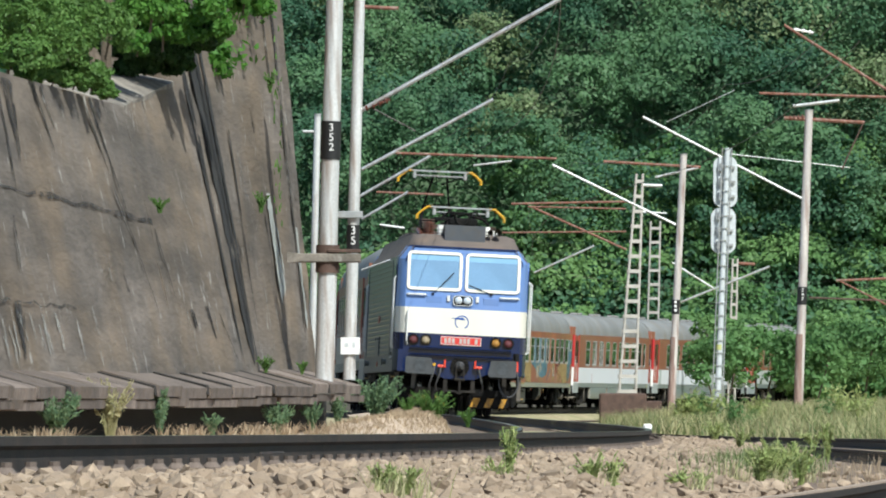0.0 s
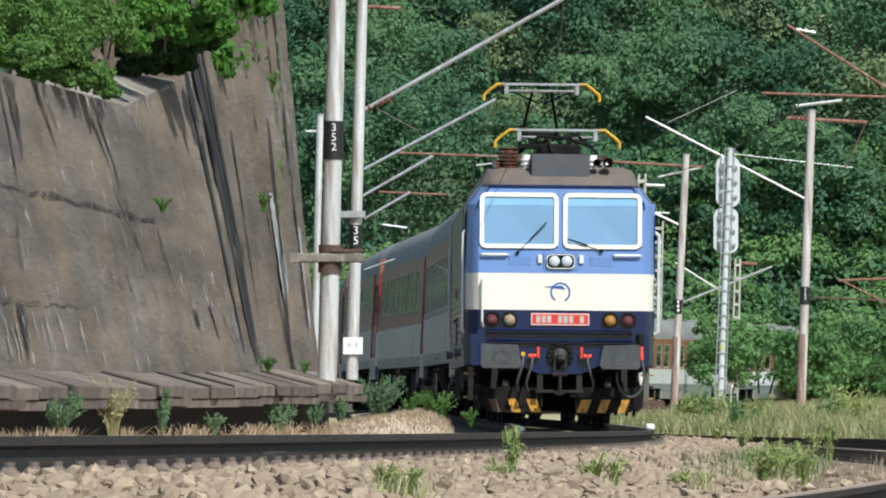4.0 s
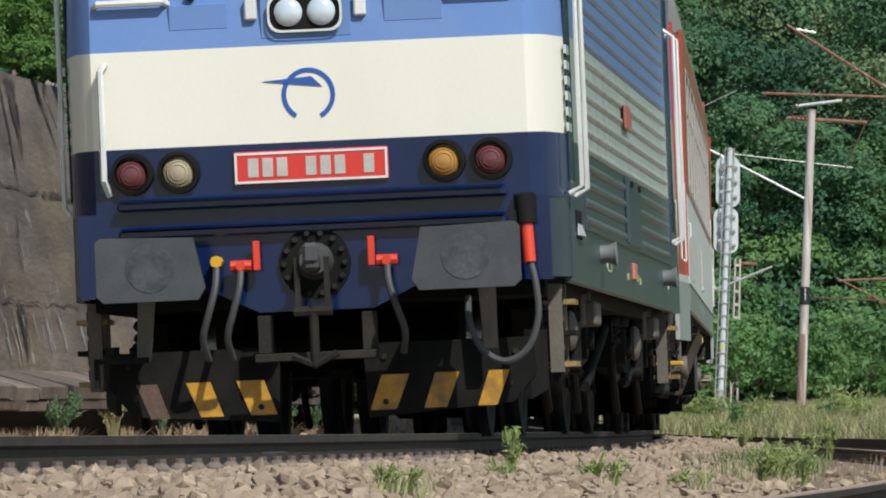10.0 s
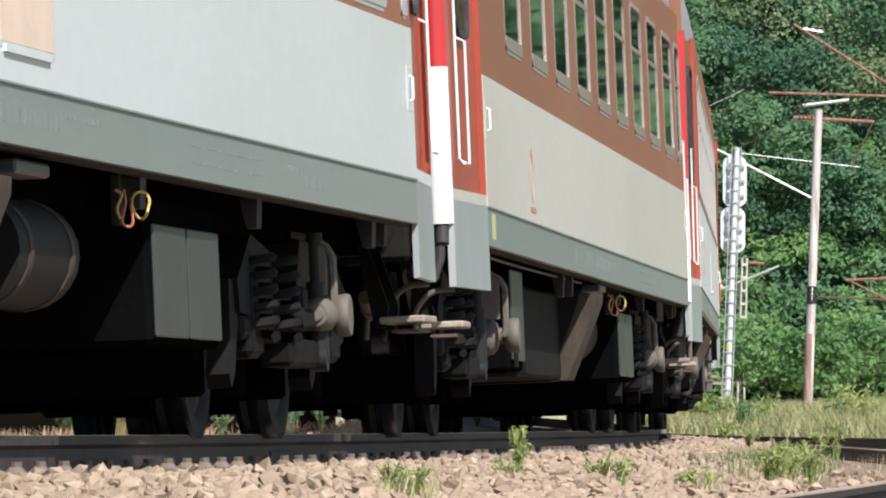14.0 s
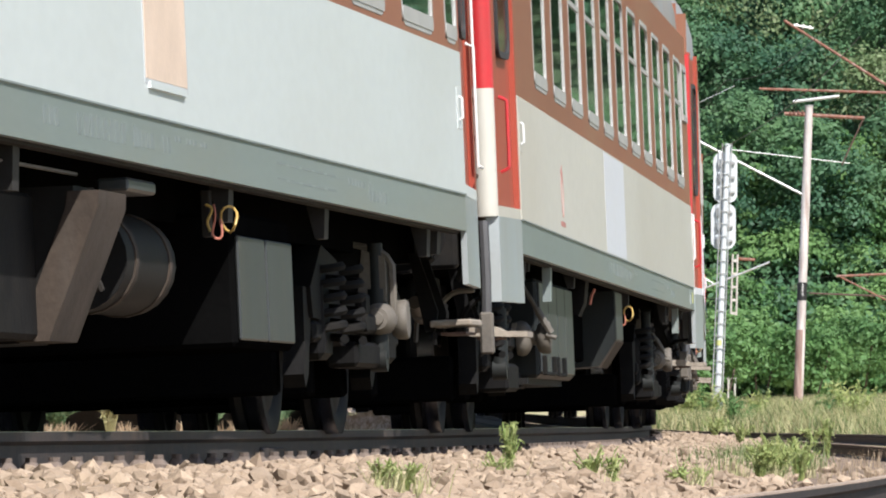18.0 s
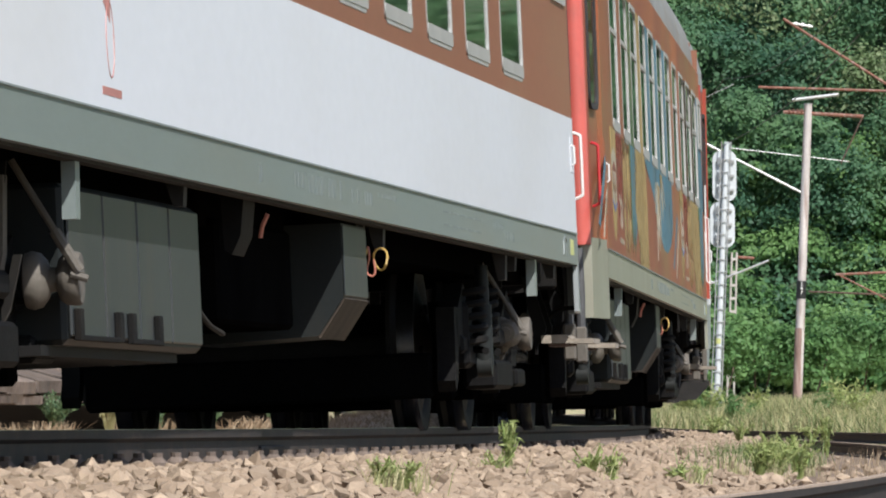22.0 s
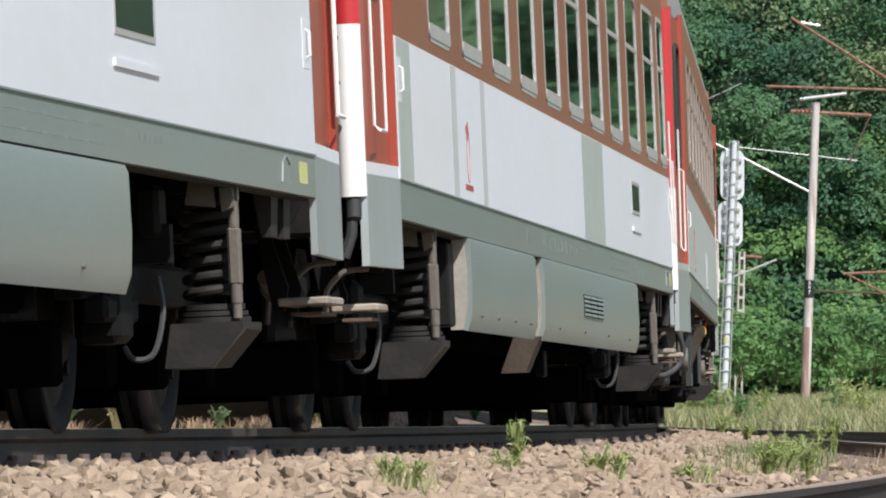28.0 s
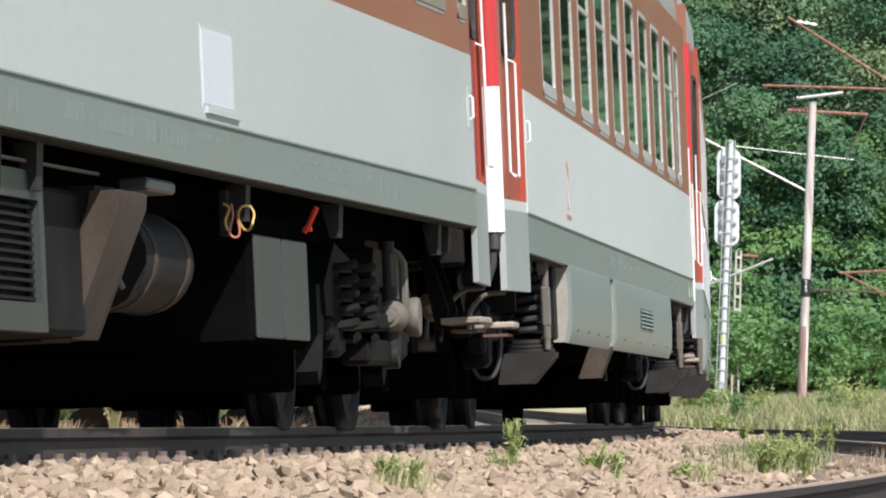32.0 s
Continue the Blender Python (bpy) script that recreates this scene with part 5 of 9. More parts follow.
        for q in range(5):
            for dz in (-0.035, 0.03):
                ink.box(min(sx * 1.4142, sx * 1.4158), max(sx * 1.4142, sx * 1.4158), L * 0.66 + q * 0.42, L * 0.66 + q * 0.42 + 0.3, zm + dz - 0.005, zm + dz + 0.005)
        writing(L * 0.76, zm + 0.02, 0.03, 7, 0.12)
        writing(L * 0.79, zm - 0.02, 0.05, 5, 0.14)
        part("side_marking", ink, PAINT["ink"], car, "grey inscription bars", kind="stuff")
        if kind == "A":
            part("warning_mark", slab(sx, 1.4142, 1.4158, e0 + 0.30, e0 + 0.55, zm - 0.06, zm + 0.07), PAINT["mark_yellow"], car, "pale yellow mark")
        else:
            part("warning_mark", slab(sx, 1.4142, 1.4158, e1 - 0.45, e1 - 0.22, zm - 0.04, zm + 0.05), PAINT["mark_yellow"], car, "pale yellow mark")
            part("arch_mark", Sh().tube([(sx * 1.4155, e1 - 0.95, zm - 0.05), (sx * 1.4155, e1 - 0.92, zm + 0.03), (sx * 1.4155, e1 - 0.82, zm + 0.06), (sx * 1.4155, e1 - 0.72, zm + 0.03), (sx * 1.4155, e1 - 0.69, zm - 0.05)], 0.006, 5), PAINT["ink"], car)
        if not mural:
            ol = Sh()
            oval = [(5.15 + 0.10 * math.sin(q * math.pi / 8), PANEL_TOP - 0.42 + 0.14 * math.cos(q * math.pi / 8)) for q in range(16)]
            ol.tube([(sx * 1.4188, a, b) for a, b in oval + oval[:1]], 0.0035, 5)
            ol.prism([(5.00, PANEL_TOP - 0.29), (5.19, PANEL_TOP - 0.25), (5.17, PANEL_TOP - 0.36)], 'x', sx * 1.418, sx * 1.4205)
            ol.box(min(sx * 1.418, sx * 1.4203), max(sx * 1.418, sx * 1.4203), 4.9, 5.4, SKIRT_TOP + 0.055, SKIRT_TOP + 0.085)
            part("emblem", ol, EMBLEM if "crimson" in opts else FADED, car, "faded red oval emblem", kind="stuff")
        hy = {1: 11.8, 3: 12.53, 9: 13.53}.get(number)
        if hy:
            z0, z1 = (1.28, 1.655) if number != 9 else (1.225, 1.55)
            h = part("hatch", slab(sx, 1.418, 1.4225, hy, hy + (1.08 if number != 9 else 0.88), z0 + 0.03, z1, 0.002), PAINT["patch"] if number == 9 else HATCH, car, "small service hatch in the side")
            part("hatch_rim", Sh().rect_frame(sx * 1.418, hy - 0.03, hy + (1.11 if number != 9 else 0.91), z0 + 0.01, z1 + 0.015, 0.02, sx * 0.003), PAINT["stripe"], h)
            part("hatch_hinge", slab(sx, 1.419, 1.432, hy + 0.05, hy + 1.0, z0 - 0.005, z0 + 0.02), low_mat, h)
        if "small_window" in opts:
            h = part("toilet_window", Sh().rect_frame(sx * 1.418, L - 6.15, L - 5.25, 1.42, 1.64, 0.022, sx * 0.006), WINFRAME, car)
            part("pane", slab(sx, 1.416, 1.4225, L - 6.12, L - 5.28, 1.445, 1.615), DARKPANE, h)
            part("window_ledge", slab(sx, 1.418, 1.430, L - 6.2, L - 5.2, 1.30, 1.33), low_mat, h)
        if "stripes" in opts:
            for y0, y1, mt in ((1.02, 1.75, "stripe_green"), (4.15, 4.5, "stripe"), (6.1, 6.42, "stripe"), (14.4, 16.5, "stripe_green")):
                part("paint_patch", slab(sx, 1.4182, 1.4200, y0, y1, SKIRT_TOP + 0.01, PANEL_TOP - 0.005), PAINT[mt], car, "grey paint patch")
        if "patch" in opts:
            part("paint_patch", slab(sx, 1.4182, 1.4200, 10.45, 13.2, SKIRT_TOP + 0.01, PANEL_TOP - 0.01), PAINT["patch"], car, "newer pale paint patch")
    if mural:
        for sx in (1, -1):
            def fig(name, poly, colour, layer=1):
                part(name, Sh().prism([(u, min(max(v, SKIRT_TOP + 0.004), z_sill)) for u, v in poly], 'x', sx * 1.417, sx * (1.4192 + 0.0007 * layer)), PAINT[colour], car)

            def drop(cy, z0, z1, w):
                """A long rounded drop: finger, petal or loaf."""
                n = 14
                return [(cy + w * math.sin(math.pi * 2 * k / n) * (0.8 + 0.2 * math.cos(math.pi * 2 * k / n)), 0.5 * (z0 + z1) + 0.5 * (z1 - z0) * math.cos(math.pi * 2 * k / n)) for k in range(n)][::-1]

            fig("mural_glow", [(2.9, 1.92), (4.0, 1.92), (4.05, 1.6), (3.8, 1.42), (3.2, 1.36), (2.85, 1.5)], "mural_deep", 0)
            fig("mural_glow", [(18.6, 1.92), (19.8, 1.92), (19.75, 1.55), (19.2, 1.40), (18.7, 1.45)], "mural_deep", 0)
            fig("mural_field", [(7.0, 1.92), (8.8, 1.92)] + [(8.87, 1.90), (10.02, 1.77), (10.89, 1.65), (11.76, 1.45), (12.5, 1.37), (12.97, 1.33), (13.77, 1.325), (14.4, 1.37), (14.93, 1.43), (15.3, 1.52), (15.45, 1.62), (15.4, 1.92)][::1], "mural_blue", 0)
            for k, (yt, zt, yb, zb, w) in enumerate(((11.3, 1.80, 10.95, 1.56, 0.20), (11.7, 1.82, 11.25, 1.22, 0.17), (12.1, 1.80, 12.15, 1.36, 0.15), (12.6, 1.84, 12.85, 1.54, 0.16), (12.9, 1.86, 13.4, 1.66, 0.15), (11.9, 1.7, 11.75, 1.30, 0.13))):
                fig("mural_petal", [(yt - w * 0.5, zt), (yt + w, zt), (0.5 * (yt + yb) + w, 0.5 * (zt + zb)), (yb, zb), (0.5 * (yt + yb) - w, 0.5 * (zt + zb))][::-1], "mural_pale", 2 + k % 3)
            fig("mural_petal", [(11.6, 1.80), (12.0, 1.80), (11.8, 1.55)], "ochre", 5)
            fig("mural_petal", [(12.3, 1.90), (12.8, 1.90), (12.5, 1.76)], "ochre", 5)
            fig("mural_petal", [(11.2, 1.55), (11.5, 1.60), (11.35, 1.40)], "mural_green", 1)
            for o in (0.0, 15.68):
                fig("mural_streak", [(o - 0.45, 1.24), (o - 0.25, 1.22), (o + 1.15, 1.66), (o + 0.95, 1.70)], "mural_blue", 1)
                for k in range(6):
                    yk, zk = o + 0.36 + 0.19 * k, 1.17 + 0.075 * k
                    fig("mural_lettering", [(yk - 0.06, zk), (yk + 0.10, zk + 0.02), (yk + 0.22, zk + 0.09), (yk + 0.16, zk + 0.13), (yk + 0.02, zk + 0.06)], "mural_pale", 2)
                fig("mural_glass", [(o + 1.98, 1.92), (o + 2.90, 1.92), (o + 2.86, 1.46), (o + 2.70, 1.31), (o + 2.52, 1.22), (o + 2.36, 1.19), (o + 2.20, 1.22), (o + 2.06, 1.30), (o + 1.99, 1.46)], "ochre", 1)
                fig("mural_label", [(o + 2.02, 1.74), (o + 2.45, 1.80), (o + 2.87, 1.74), (o + 2.80, 1.43), (o + 2.42, 1.37), (o + 2.02, 1.43)], "mural_pale", 2)
                fig("mural_label", [(o + 2.12, 1.66), (o + 2.45, 1.71), (o + 2.76, 1.66), (o + 2.72, 1.53), (o + 2.43, 1.49), (o + 2.12, 1.53)], "mural_deep", 3)
                for k in range(4):
                    fig("mural_lettering", [(o + 2.18 + 0.14 * k, 1.55), (o + 2.25 + 0.14 * k, 1.55), (o + 2.27 + 0.14 * k, 1.64), (o + 2.20 + 0.14 * k, 1.64)], "mural_pale", 4)
                fig("mural_label", [(o + 2.06, 1.455), (o + 2.42, 1.405), (o + 2.78, 1.455), (o + 2.78, 1.435), (o + 2.42, 1.382), (o + 2.06, 1.435)], "logo", 4)
                for k in range(2):
                    fig("mural_lettering", [(o + 3.42 + 0.25 * k, 1.30), (o + 3.54 + 0.25 * k, 1.30), (o + 3.58 + 0.25 * k, 1.46), (o + 3.30 + 0.25 * k, 1.52), (o + 3.28 + 0.25 * k, 1.48), (o + 3.46 + 0.25 * k, 1.44)], "mural_pale", 1)
                fig("mural_lettering", [(o + 3.16, 1.20), (o + 3.92, 1.19), (o + 3.92, 1.225), (o + 3.16, 1.235)], "mural_pale", 1)
                fig("mural_shade", [(o + 4.0, 1.92), (o + 5.5, 1.92), (o + 5.6, 1.30), (o + 5.0, 1.16), (o + 4.3, 1.16), (o + 3.9, 1.4)], "mural_dark", 0)
                for k, (cy, z1, z0, w) in enumerate(((4.35, 1.78, 1.46, 0.24), (4.78, 1.86, 1.42, 0.24), (5.20, 1.84, 1.44, 0.22), (4.32, 1.46, 1.16, 0.19), (4.92, 1.46, 1.15, 0.20), (5.34, 1.40, 1.20, 0.14))):
                    fig("mural_finger", drop(o + cy, z0, z1, w), "ochre", 1 + k % 3)
                    fig("mural_finger_line", [(o + cy - 0.03, z0 + 0.05), (o + cy + 0.03, z0 + 0.05), (o + cy + 0.02, z1 - 0.06)], "mural_dark", 5)
                w0_ = o + (6.4 if o == 0 else 5.3)
                fig("mural_sheaf", [(w0_ + 0.1, 1.92), (w0_ + 2.4, 1.92), (w0_ + 2.65, 1.60), (w0_ + 2.6, 1.12), (w0_ + 0.7, 1.12), (w0_ + 0.55, 1.3), (w0_, 1.5)], "ochre", 2)
                for k in range(9):
                    fig("mural_sheaf_line", [(w0_ + 0.62 + 0.22 * k, 1.14 + 0.16 * max(0, 2 - k)), (w0_ + 0.645 + 0.22 * k, 1.14 + 0.16 * max(0, 2 - k)), (w0_ + 0.345 + 0.22 * k, 1.9), (w0_ + 0.32 + 0.22 * k, 1.9)], "mural_dark", 3)
                fig("mural_shade", [(w0_ + 0.5, 1.13), (w0_ + 1.25, 1.13), (w0_ + 0.95, 1.26), (w0_ + 0.72, 1.36)], "mural_dark", 4)
                fig("mural_shade", [(w0_ + 1.9, 1.13), (w0_ + 2.6, 1.15), (w0_ + 2.35, 1.30)], "mural_dark", 4)
                y1 = o + (5.6 if o == 0 else 8.0)
                for k, (cn, za) in enumerate((("mural_green", 1.14), ("mural_blue", 1.22), ("mural_green", 1.13), ("mural_blue", 1.24), ("mural_blue", 1.30))):
                    fig("mural_leaf", [(y1 + 0.22 * k + 0.08, za), (y1 + 0.24 * k + 0.22, za + 0.12), (y1 + 0.27 * k + 0.30, 1.92), (y1 + 0.27 * k - 0.08, 1.92), (y1 + 0.2 * k - 0.02, za + 0.2)][::-1], cn, 1 + k % 2)
    RUNNERS.append((car, front, yf, yr))
    return car


# ---- locomotive ----
def pantograph(parent, y, raised):
    """A single-pan collector on the roof; the arms stand raised or lie folded."""
    z0 = 4.08
    base = part("pantograph_base", Sh().box(-0.75, 0.75, y - 0.7, y - 0.62, z0, z0 + 0.07).box(-0.75, 0.75, y + 0.62, y + 0.7, z0, z0 + 0.07).box(-0.75, -0.68, y - 0.7, y + 0.7, z0, z0 + 0.07).box(0.68, 0.75, y - 0.7, y + 0.7, z0, z0 + 0.07).box(-0.3, 0.3, y - 0.15, y + 0.15, z0, z0 + 0.16, 0.02), RUST, parent, "dark pantograph frame")
    for sx in (1, -1):
        for dy in (-0.66, 0.66):
            ins = Sh()
            for q in range(4):
                ins.cyl((sx * 0.72, y + dy, z0 - 0.28 + q * 0.065), (sx * 0.72, y + dy, z0 - 0.25 + q * 0.065), 0.075, 12).cyl((sx * 0.72, y + dy, z0 - 0.25 + q * 0.065), (sx * 0.72, y + dy, z0 - 0.21 + q * 0.065), 0.045, 10)
            part("insulator", ins, PORCELAIN if dy < 0 else BROWNINS, base)
    hz = 5.62 if raised else 4.54
    knee = (z0 + 0.75, y + 1.0) if raised else (z0 + 0.14, y + 1.1)
    arm = Sh()
    for sx in (1, -1):
        arm.cyl((sx * 0.45, y - 0.3, z0 + 0.06), (sx * 0.30, knee[1], knee[0]), 0.035, 8)
        arm.cyl((sx * 0.30, knee[1], knee[0]), (sx * 0.16, y - 0.1, hz - 0.12), 0.026, 8)
        arm.cyl((sx * 0.62, y - 0.05, hz - 0.05), (sx * 0.05, y + 0.1, hz - 0.3), 0.014, 6)
    arm.cyl((-0.32, knee[1], knee[0]), (0.32, knee[1], knee[0]), 0.04, 8)
    part("arm", arm, BLACK, base, "slender collector arm")
    head = Sh()
    for dy in (-0.16, 0.16):
        head.box(-0.68, 0.68, y + dy - 0.03, y + dy + 0.03, hz, hz + 0.028)
        head.cyl((-0.6, y + dy, hz - 0.10), (0.6, y + dy, hz - 0.10), 0.016, 6)
    head.box(-0.62, -0.56, y - 0.2, y + 0.2, hz - 0.16, hz - 0.02).box(0.56, 0.62, y - 0.2, y + 0.2, hz - 0.16, hz - 0.02)
    part("collector_head", head, GALV, base, "pale collector strips")
    for sx in (1, -1):
        for dy in (-0.16, 0.16):
            part("horn", Sh().tube([(sx * 0.62, y + dy, hz + 0.01), (sx * 0.74, y + dy, hz + 0.01), (sx * 0.86, y + dy, hz - 0.08), (sx * 0.96, y + dy, hz - 0.17), (sx * 0.965, y + dy, hz - 0.26)], 0.024, 7), PAINT["yellow"], base, "yellow curved horn")
    if not raised:
        part("pantograph_spring", Sh().tube([(-0.16, y - 0.72, z0 + 0.30), (-0.10, y - 0.74, z0 + 0.12), (0.0, y - 0.74, z0 + 0.07), (0.10, y - 0.74, z0 + 0.12), (0.16, y - 0.72, z0 + 0.30)], 0.03, 7), BLACK, base)
        part("drive_box", Sh().box(-0.30, 0.34, y - 0.72, y - 0.3, z0 + 0.06, z0 + 0.24, 0.04), BLACK, base)
        part("linkage", Sh().box(-0.62, -0.25, y - 0.6, y - 0.45, z0 + 0.16, z0 + 0.24, 0.01).tube([(-0.6, y - 0.5, z0 + 0.1), (-0.3, y - 0.5, z0 + 0.36), (0.1, y - 0.5, z0 + 0.34), (0.55, y - 0.5, z0 + 0.2)], 0.028, 6).tube([(0.62, y - 0.5, z0 + 0.1), (0.3, y - 0.5, z0 + 0.38), (-0.1, y - 0.5, z0 + 0.30)], 0.024, 6), BLACK, base, kind="stuff")


def locomotive():
    loco = thing("electric_locomotive", "blue and cream electric locomotive with green-grey ribbed sides", "locomotive")
    Y0, Y1, W = 0.55, 16.24, 1.45
    FW = 1.32      # half width of the face

    # face panels, sloping back above the waist; each a bent plate with swept corners
    def face_y(z):
        return Y0 + max(0.0, z - 2.30) * 0.145

    def panel(z0, z1, back=False, extra=0.0, out=0.0, cut=(0.0, 0.0)):
        rings = []
        for z, c in ((z0, cut[0]), (z1, cut[1])):
            y = face_y(z) - out
            ring = [(-W + extra, y + 0.55, z), (-FW - 0.03, y + 0.10, z), (-FW + 0.07, y, z), (FW - 0.07, y, z), (FW + 0.03, y + 0.10, z), (W - extra, y + 0.55, z)]
            ring = [(a - math.copysign(c, a), b, d) for a, b, d in ring]
            ring += [(a * 0.96, b + 0.06, d) for a, b, d in ring[::-1]]
            if back:
                ring = [(a, Y0 + Y1 - b, d) for a, b, d in ring[::-1]]
            rings.append(ring)
        return Sh().loft(rings)

    for back in (False, True):
        cab = part("cab_front", panel(1.36, 1.73, back), PAINT["navy"], loco, "navy lower cab front")
        part("corner_skirt", panel(0.90, 1.36, back, out=-0.03), PAINT["corner"], cab, "dark corner skirt")
        part("face_band", panel(1.73, 2.29, back, out=0.002), PAINT["cream"], cab, "cream-white band")
        part("face_upper", panel(2.29, 2.68, back), PAINT["sky_blue"], cab, "light blue waist")
        part("face_head", panel(3.50, 3.62, back, cut=(0.114, 0.20)), PAINT["sky_blue"], cab)
        part("face_rim", panel(3.612, 3.64, back, out=0.02, cut=(0.196, 0.215)), PAINT["navy"], cab, "dark blue roof rim")
    cab = [o for o in loco.children if o.name.startswith("cab_front")][0]
    # window zone of the face: posts and two framed windscreens
    def tilted(z, x, d=0.0):
        return (x, face_y(z) + d, z)

    def face_plate(x0, x1, z0, z1, d0=0.0, d1=0.05):
        return Sh().add([tilted(z0, x0, d0), tilted(z0, x1, d0), tilted(z1, x1, d0), tilted(z1, x0, d0), tilted(z0, x0, d1), tilted(z0, x1, d1), tilted(z1, x1, d1), tilted(z1, x0, d1)],
                        [(0, 1, 2, 3), (7, 6, 5, 4), (0, 4, 5, 1), (1, 5, 6, 2), (2, 6, 7, 3), (3, 7, 4, 0)])

    for x0, x1 in ((-FW + 0.07, -1.225), (-0.045, 0.045), (1.225, FW - 0.07)):
        part("face_post", face_plate(x0, x1, 2.68, 3.50 if abs(x0) < 1 else 3.42), PAINT["sky_blue"], cab)
    for sx in (1, -1):
        sw = Sh()
        for z0, z1, k0, k1 in ((2.68, 3.34, 0.0, 0.0), (3.34, 3.50, 0.0, 0.114)):
            ring = lambda z, k: [(a - sx * k, b, d) for a, b, d in [(sx * (FW - 0.07), face_y(z), z), (sx * (FW + 0.03), face_y(z) + 0.10, z), (sx * W, face_y(z) + 0.55, z), (sx * (W - 0.05), face_y(z) + 0.56, z), (sx * (FW - 0.05), face_y(z) + 0.14, z), (sx * (FW - 0.10), face_y(z) + 0.05, z)]]
            a, b = ring(z0, k0), ring(z1, k1)
            if sx < 0:
                a, b = a[::-1], b[::-1]
            sw.loft([a, b])
        part("face_corner", sw, PAINT["sky_blue"], cab)
        part("eaves_strip", Sh().tube([(sx * 1.275, face_y(3.27) - 0.006, 3.27), (sx * 1.265, face_y(3.36) - 0.006, 3.36), (sx * 1.09, face_y(3.60) - 0.006, 3.60), (0, face_y(3.60) - 0.006, 3.60)], 0.012, 6), PAINT["navy"], cab, "dark line along the eaves")
        cx = sx * 0.635
        slope = math.degrees(math.atan(0.145))
        fr = new("windscreen", shared("windscreen_frame", lambda: win_frame(1.20, 0.86, 0.10, 0.065, 0.035), PAINT["cream"]))
        fr.parent = cab
        fr.matrix_basis = Matrix.Translation((cx, face_y(3.09) - 0.0, 3.09)) @ Matrix.Rotation(radians(-slope), 4, 'X') @ Matrix.Rotation(radians(-90), 4, 'Z')
        tagged(fr, "cream-framed windscreen")
        gl = new("pane", shared("windscreen_pane", lambda: Sh().prism(pane_shape(1.08, 0.74, 0.07), 'x', -0.005, 0.008), SCREEN, 0))
        gl.parent = fr
        # Pale band laid on the glass stands in for the sun blind.
        bl = new("tinted_band", shared("sun_band", lambda: Sh().prism(pane_shape(1.07, 0.13, 0.02), 'x', 0.0, 0.011), SCREEN_TOP, 0))
        bl.parent = fr
        bl.matrix_basis = pose(0, 0, 0.30)
        piv = (0.62, face_y(2.64) - 0.03, 2.64) if sx > 0 else (-0.66, face_y(2.6) - 0.03, 2.595)
        tip = (0.11, face_y(2.81) - 0.06, 2.81) if sx > 0 else (-0.22, face_y(3.06) - 0.06, 3.06)
        wp = part("wiper", Sh().cyl(piv, tip, 0.007, 6).cyl((piv[0], piv[1] + 0.04, piv[2]), (piv[0], piv[1] - 0.02, piv[2]), 0.03, 8), BLACK, cab, "black wiper")
        pv, tv = Vector(piv), Vector(tip)
        part("wiper_blade", Sh().cyl(pv.lerp(tv, 0.42) + Vector((0, -0.02, 0.012)), tv + Vector((0, -0.02, 0.012)), 0.008, 6), RUBBER, wp)
        part("grab_handle", Sh().tube([(sx * 0.80, face_y(2.6) , 2.56), (sx * 0.82, face_y(2.6) - 0.06, 2.57), (sx * 1.20, face_y(2.6) - 0.06, 2.57), (sx * 1.22, face_y(2.6), 2.56)], 0.022, 7), CHROME, cab, "pale horizontal handrail")
        part("wiper_plate", Sh().box(sx * 0.62 - 0.17, sx * 0.62 + 0.17, face_y(2.47) - 0.012, face_y(2.47) + 0.03, 2.40, 2.55, 0.005), PAINT["sky_blue"], cab)
        part("marker_lamp", Sh().box(sx * 0.315 - 0.035, sx * 0.315 + 0.035, face_y(2.5) - 0.05, face_y(2.5) + 0.02, 2.44, 2.57, 0.01), CHROME, cab, "small white marker lamp")
        for q, (lx, lens) in enumerate(((0.765, AMBER if sx > 0 else PALELENS), (1.035, REDLENS))):
            lm = part("lamp_housing", Sh().loft([[(sx * lx + r * math.cos(a * math.pi / 12), yy, 1.585 + r * math.sin(a * math.pi / 12)) for a in range(24)] for r, yy in ((0.125, Y0 + 0.02), (0.122, Y0 - 0.055), (0.100, Y0 - 0.06), (0.097, Y0 - 0.02))], True, False), BLACK, cab, "round black lamp rim")
            part("lens", Sh().loft([[(sx * lx + r * math.cos(a * math.pi / 9), Y0 - 0.02 - d, 1.585 + r * math.sin(a * math.pi / 9)) for a in range(18)] for r, d in ((0.092, 0.0), (0.082, 0.014), (0.080, 0.010), (0.064, 0.027), (0.062, 0.022), (0.044, 0.034), (0.042, 0.029), (0.02, 0.038), (0.004, 0.038))], True, True), lens, lm)
    # headlamp pair
    hl = part("headlamp", Sh().prism([(x, z) for x, z in [(p[0], p[1] + 2.47) for p in pane_shape(0.42, 0.21, 0.08, 4)]], 'y', face_y(2.45) - 0.05, face_y(2.45) + 0.05), BLACK, cab, "twin headlamp in a rounded frame")
    part("rim", Sh().loft([[(p[0], face_y(2.45) - 0.062, p[1] + 2.47) for p in pane_shape(w, h, 0.07, 4)] for w, h in ((0.43, 0.22), (0.405, 0.195))], True, False), CHROME, hl)
    for sx in (1, -1):
        part("lens", Sh().loft([[(sx * 0.095 + r * math.cos(a * math.pi / 10), face_y(2.45) - 0.055 - d, 2.475 + r * math.sin(a * math.pi / 10)) for a in range(20)] for r, d in ((0.082, 0.0), (0.07, 0.018), (0.03, 0.03), (0.004, 0.032))], True, True), SILVER, hl, "bright round lens")
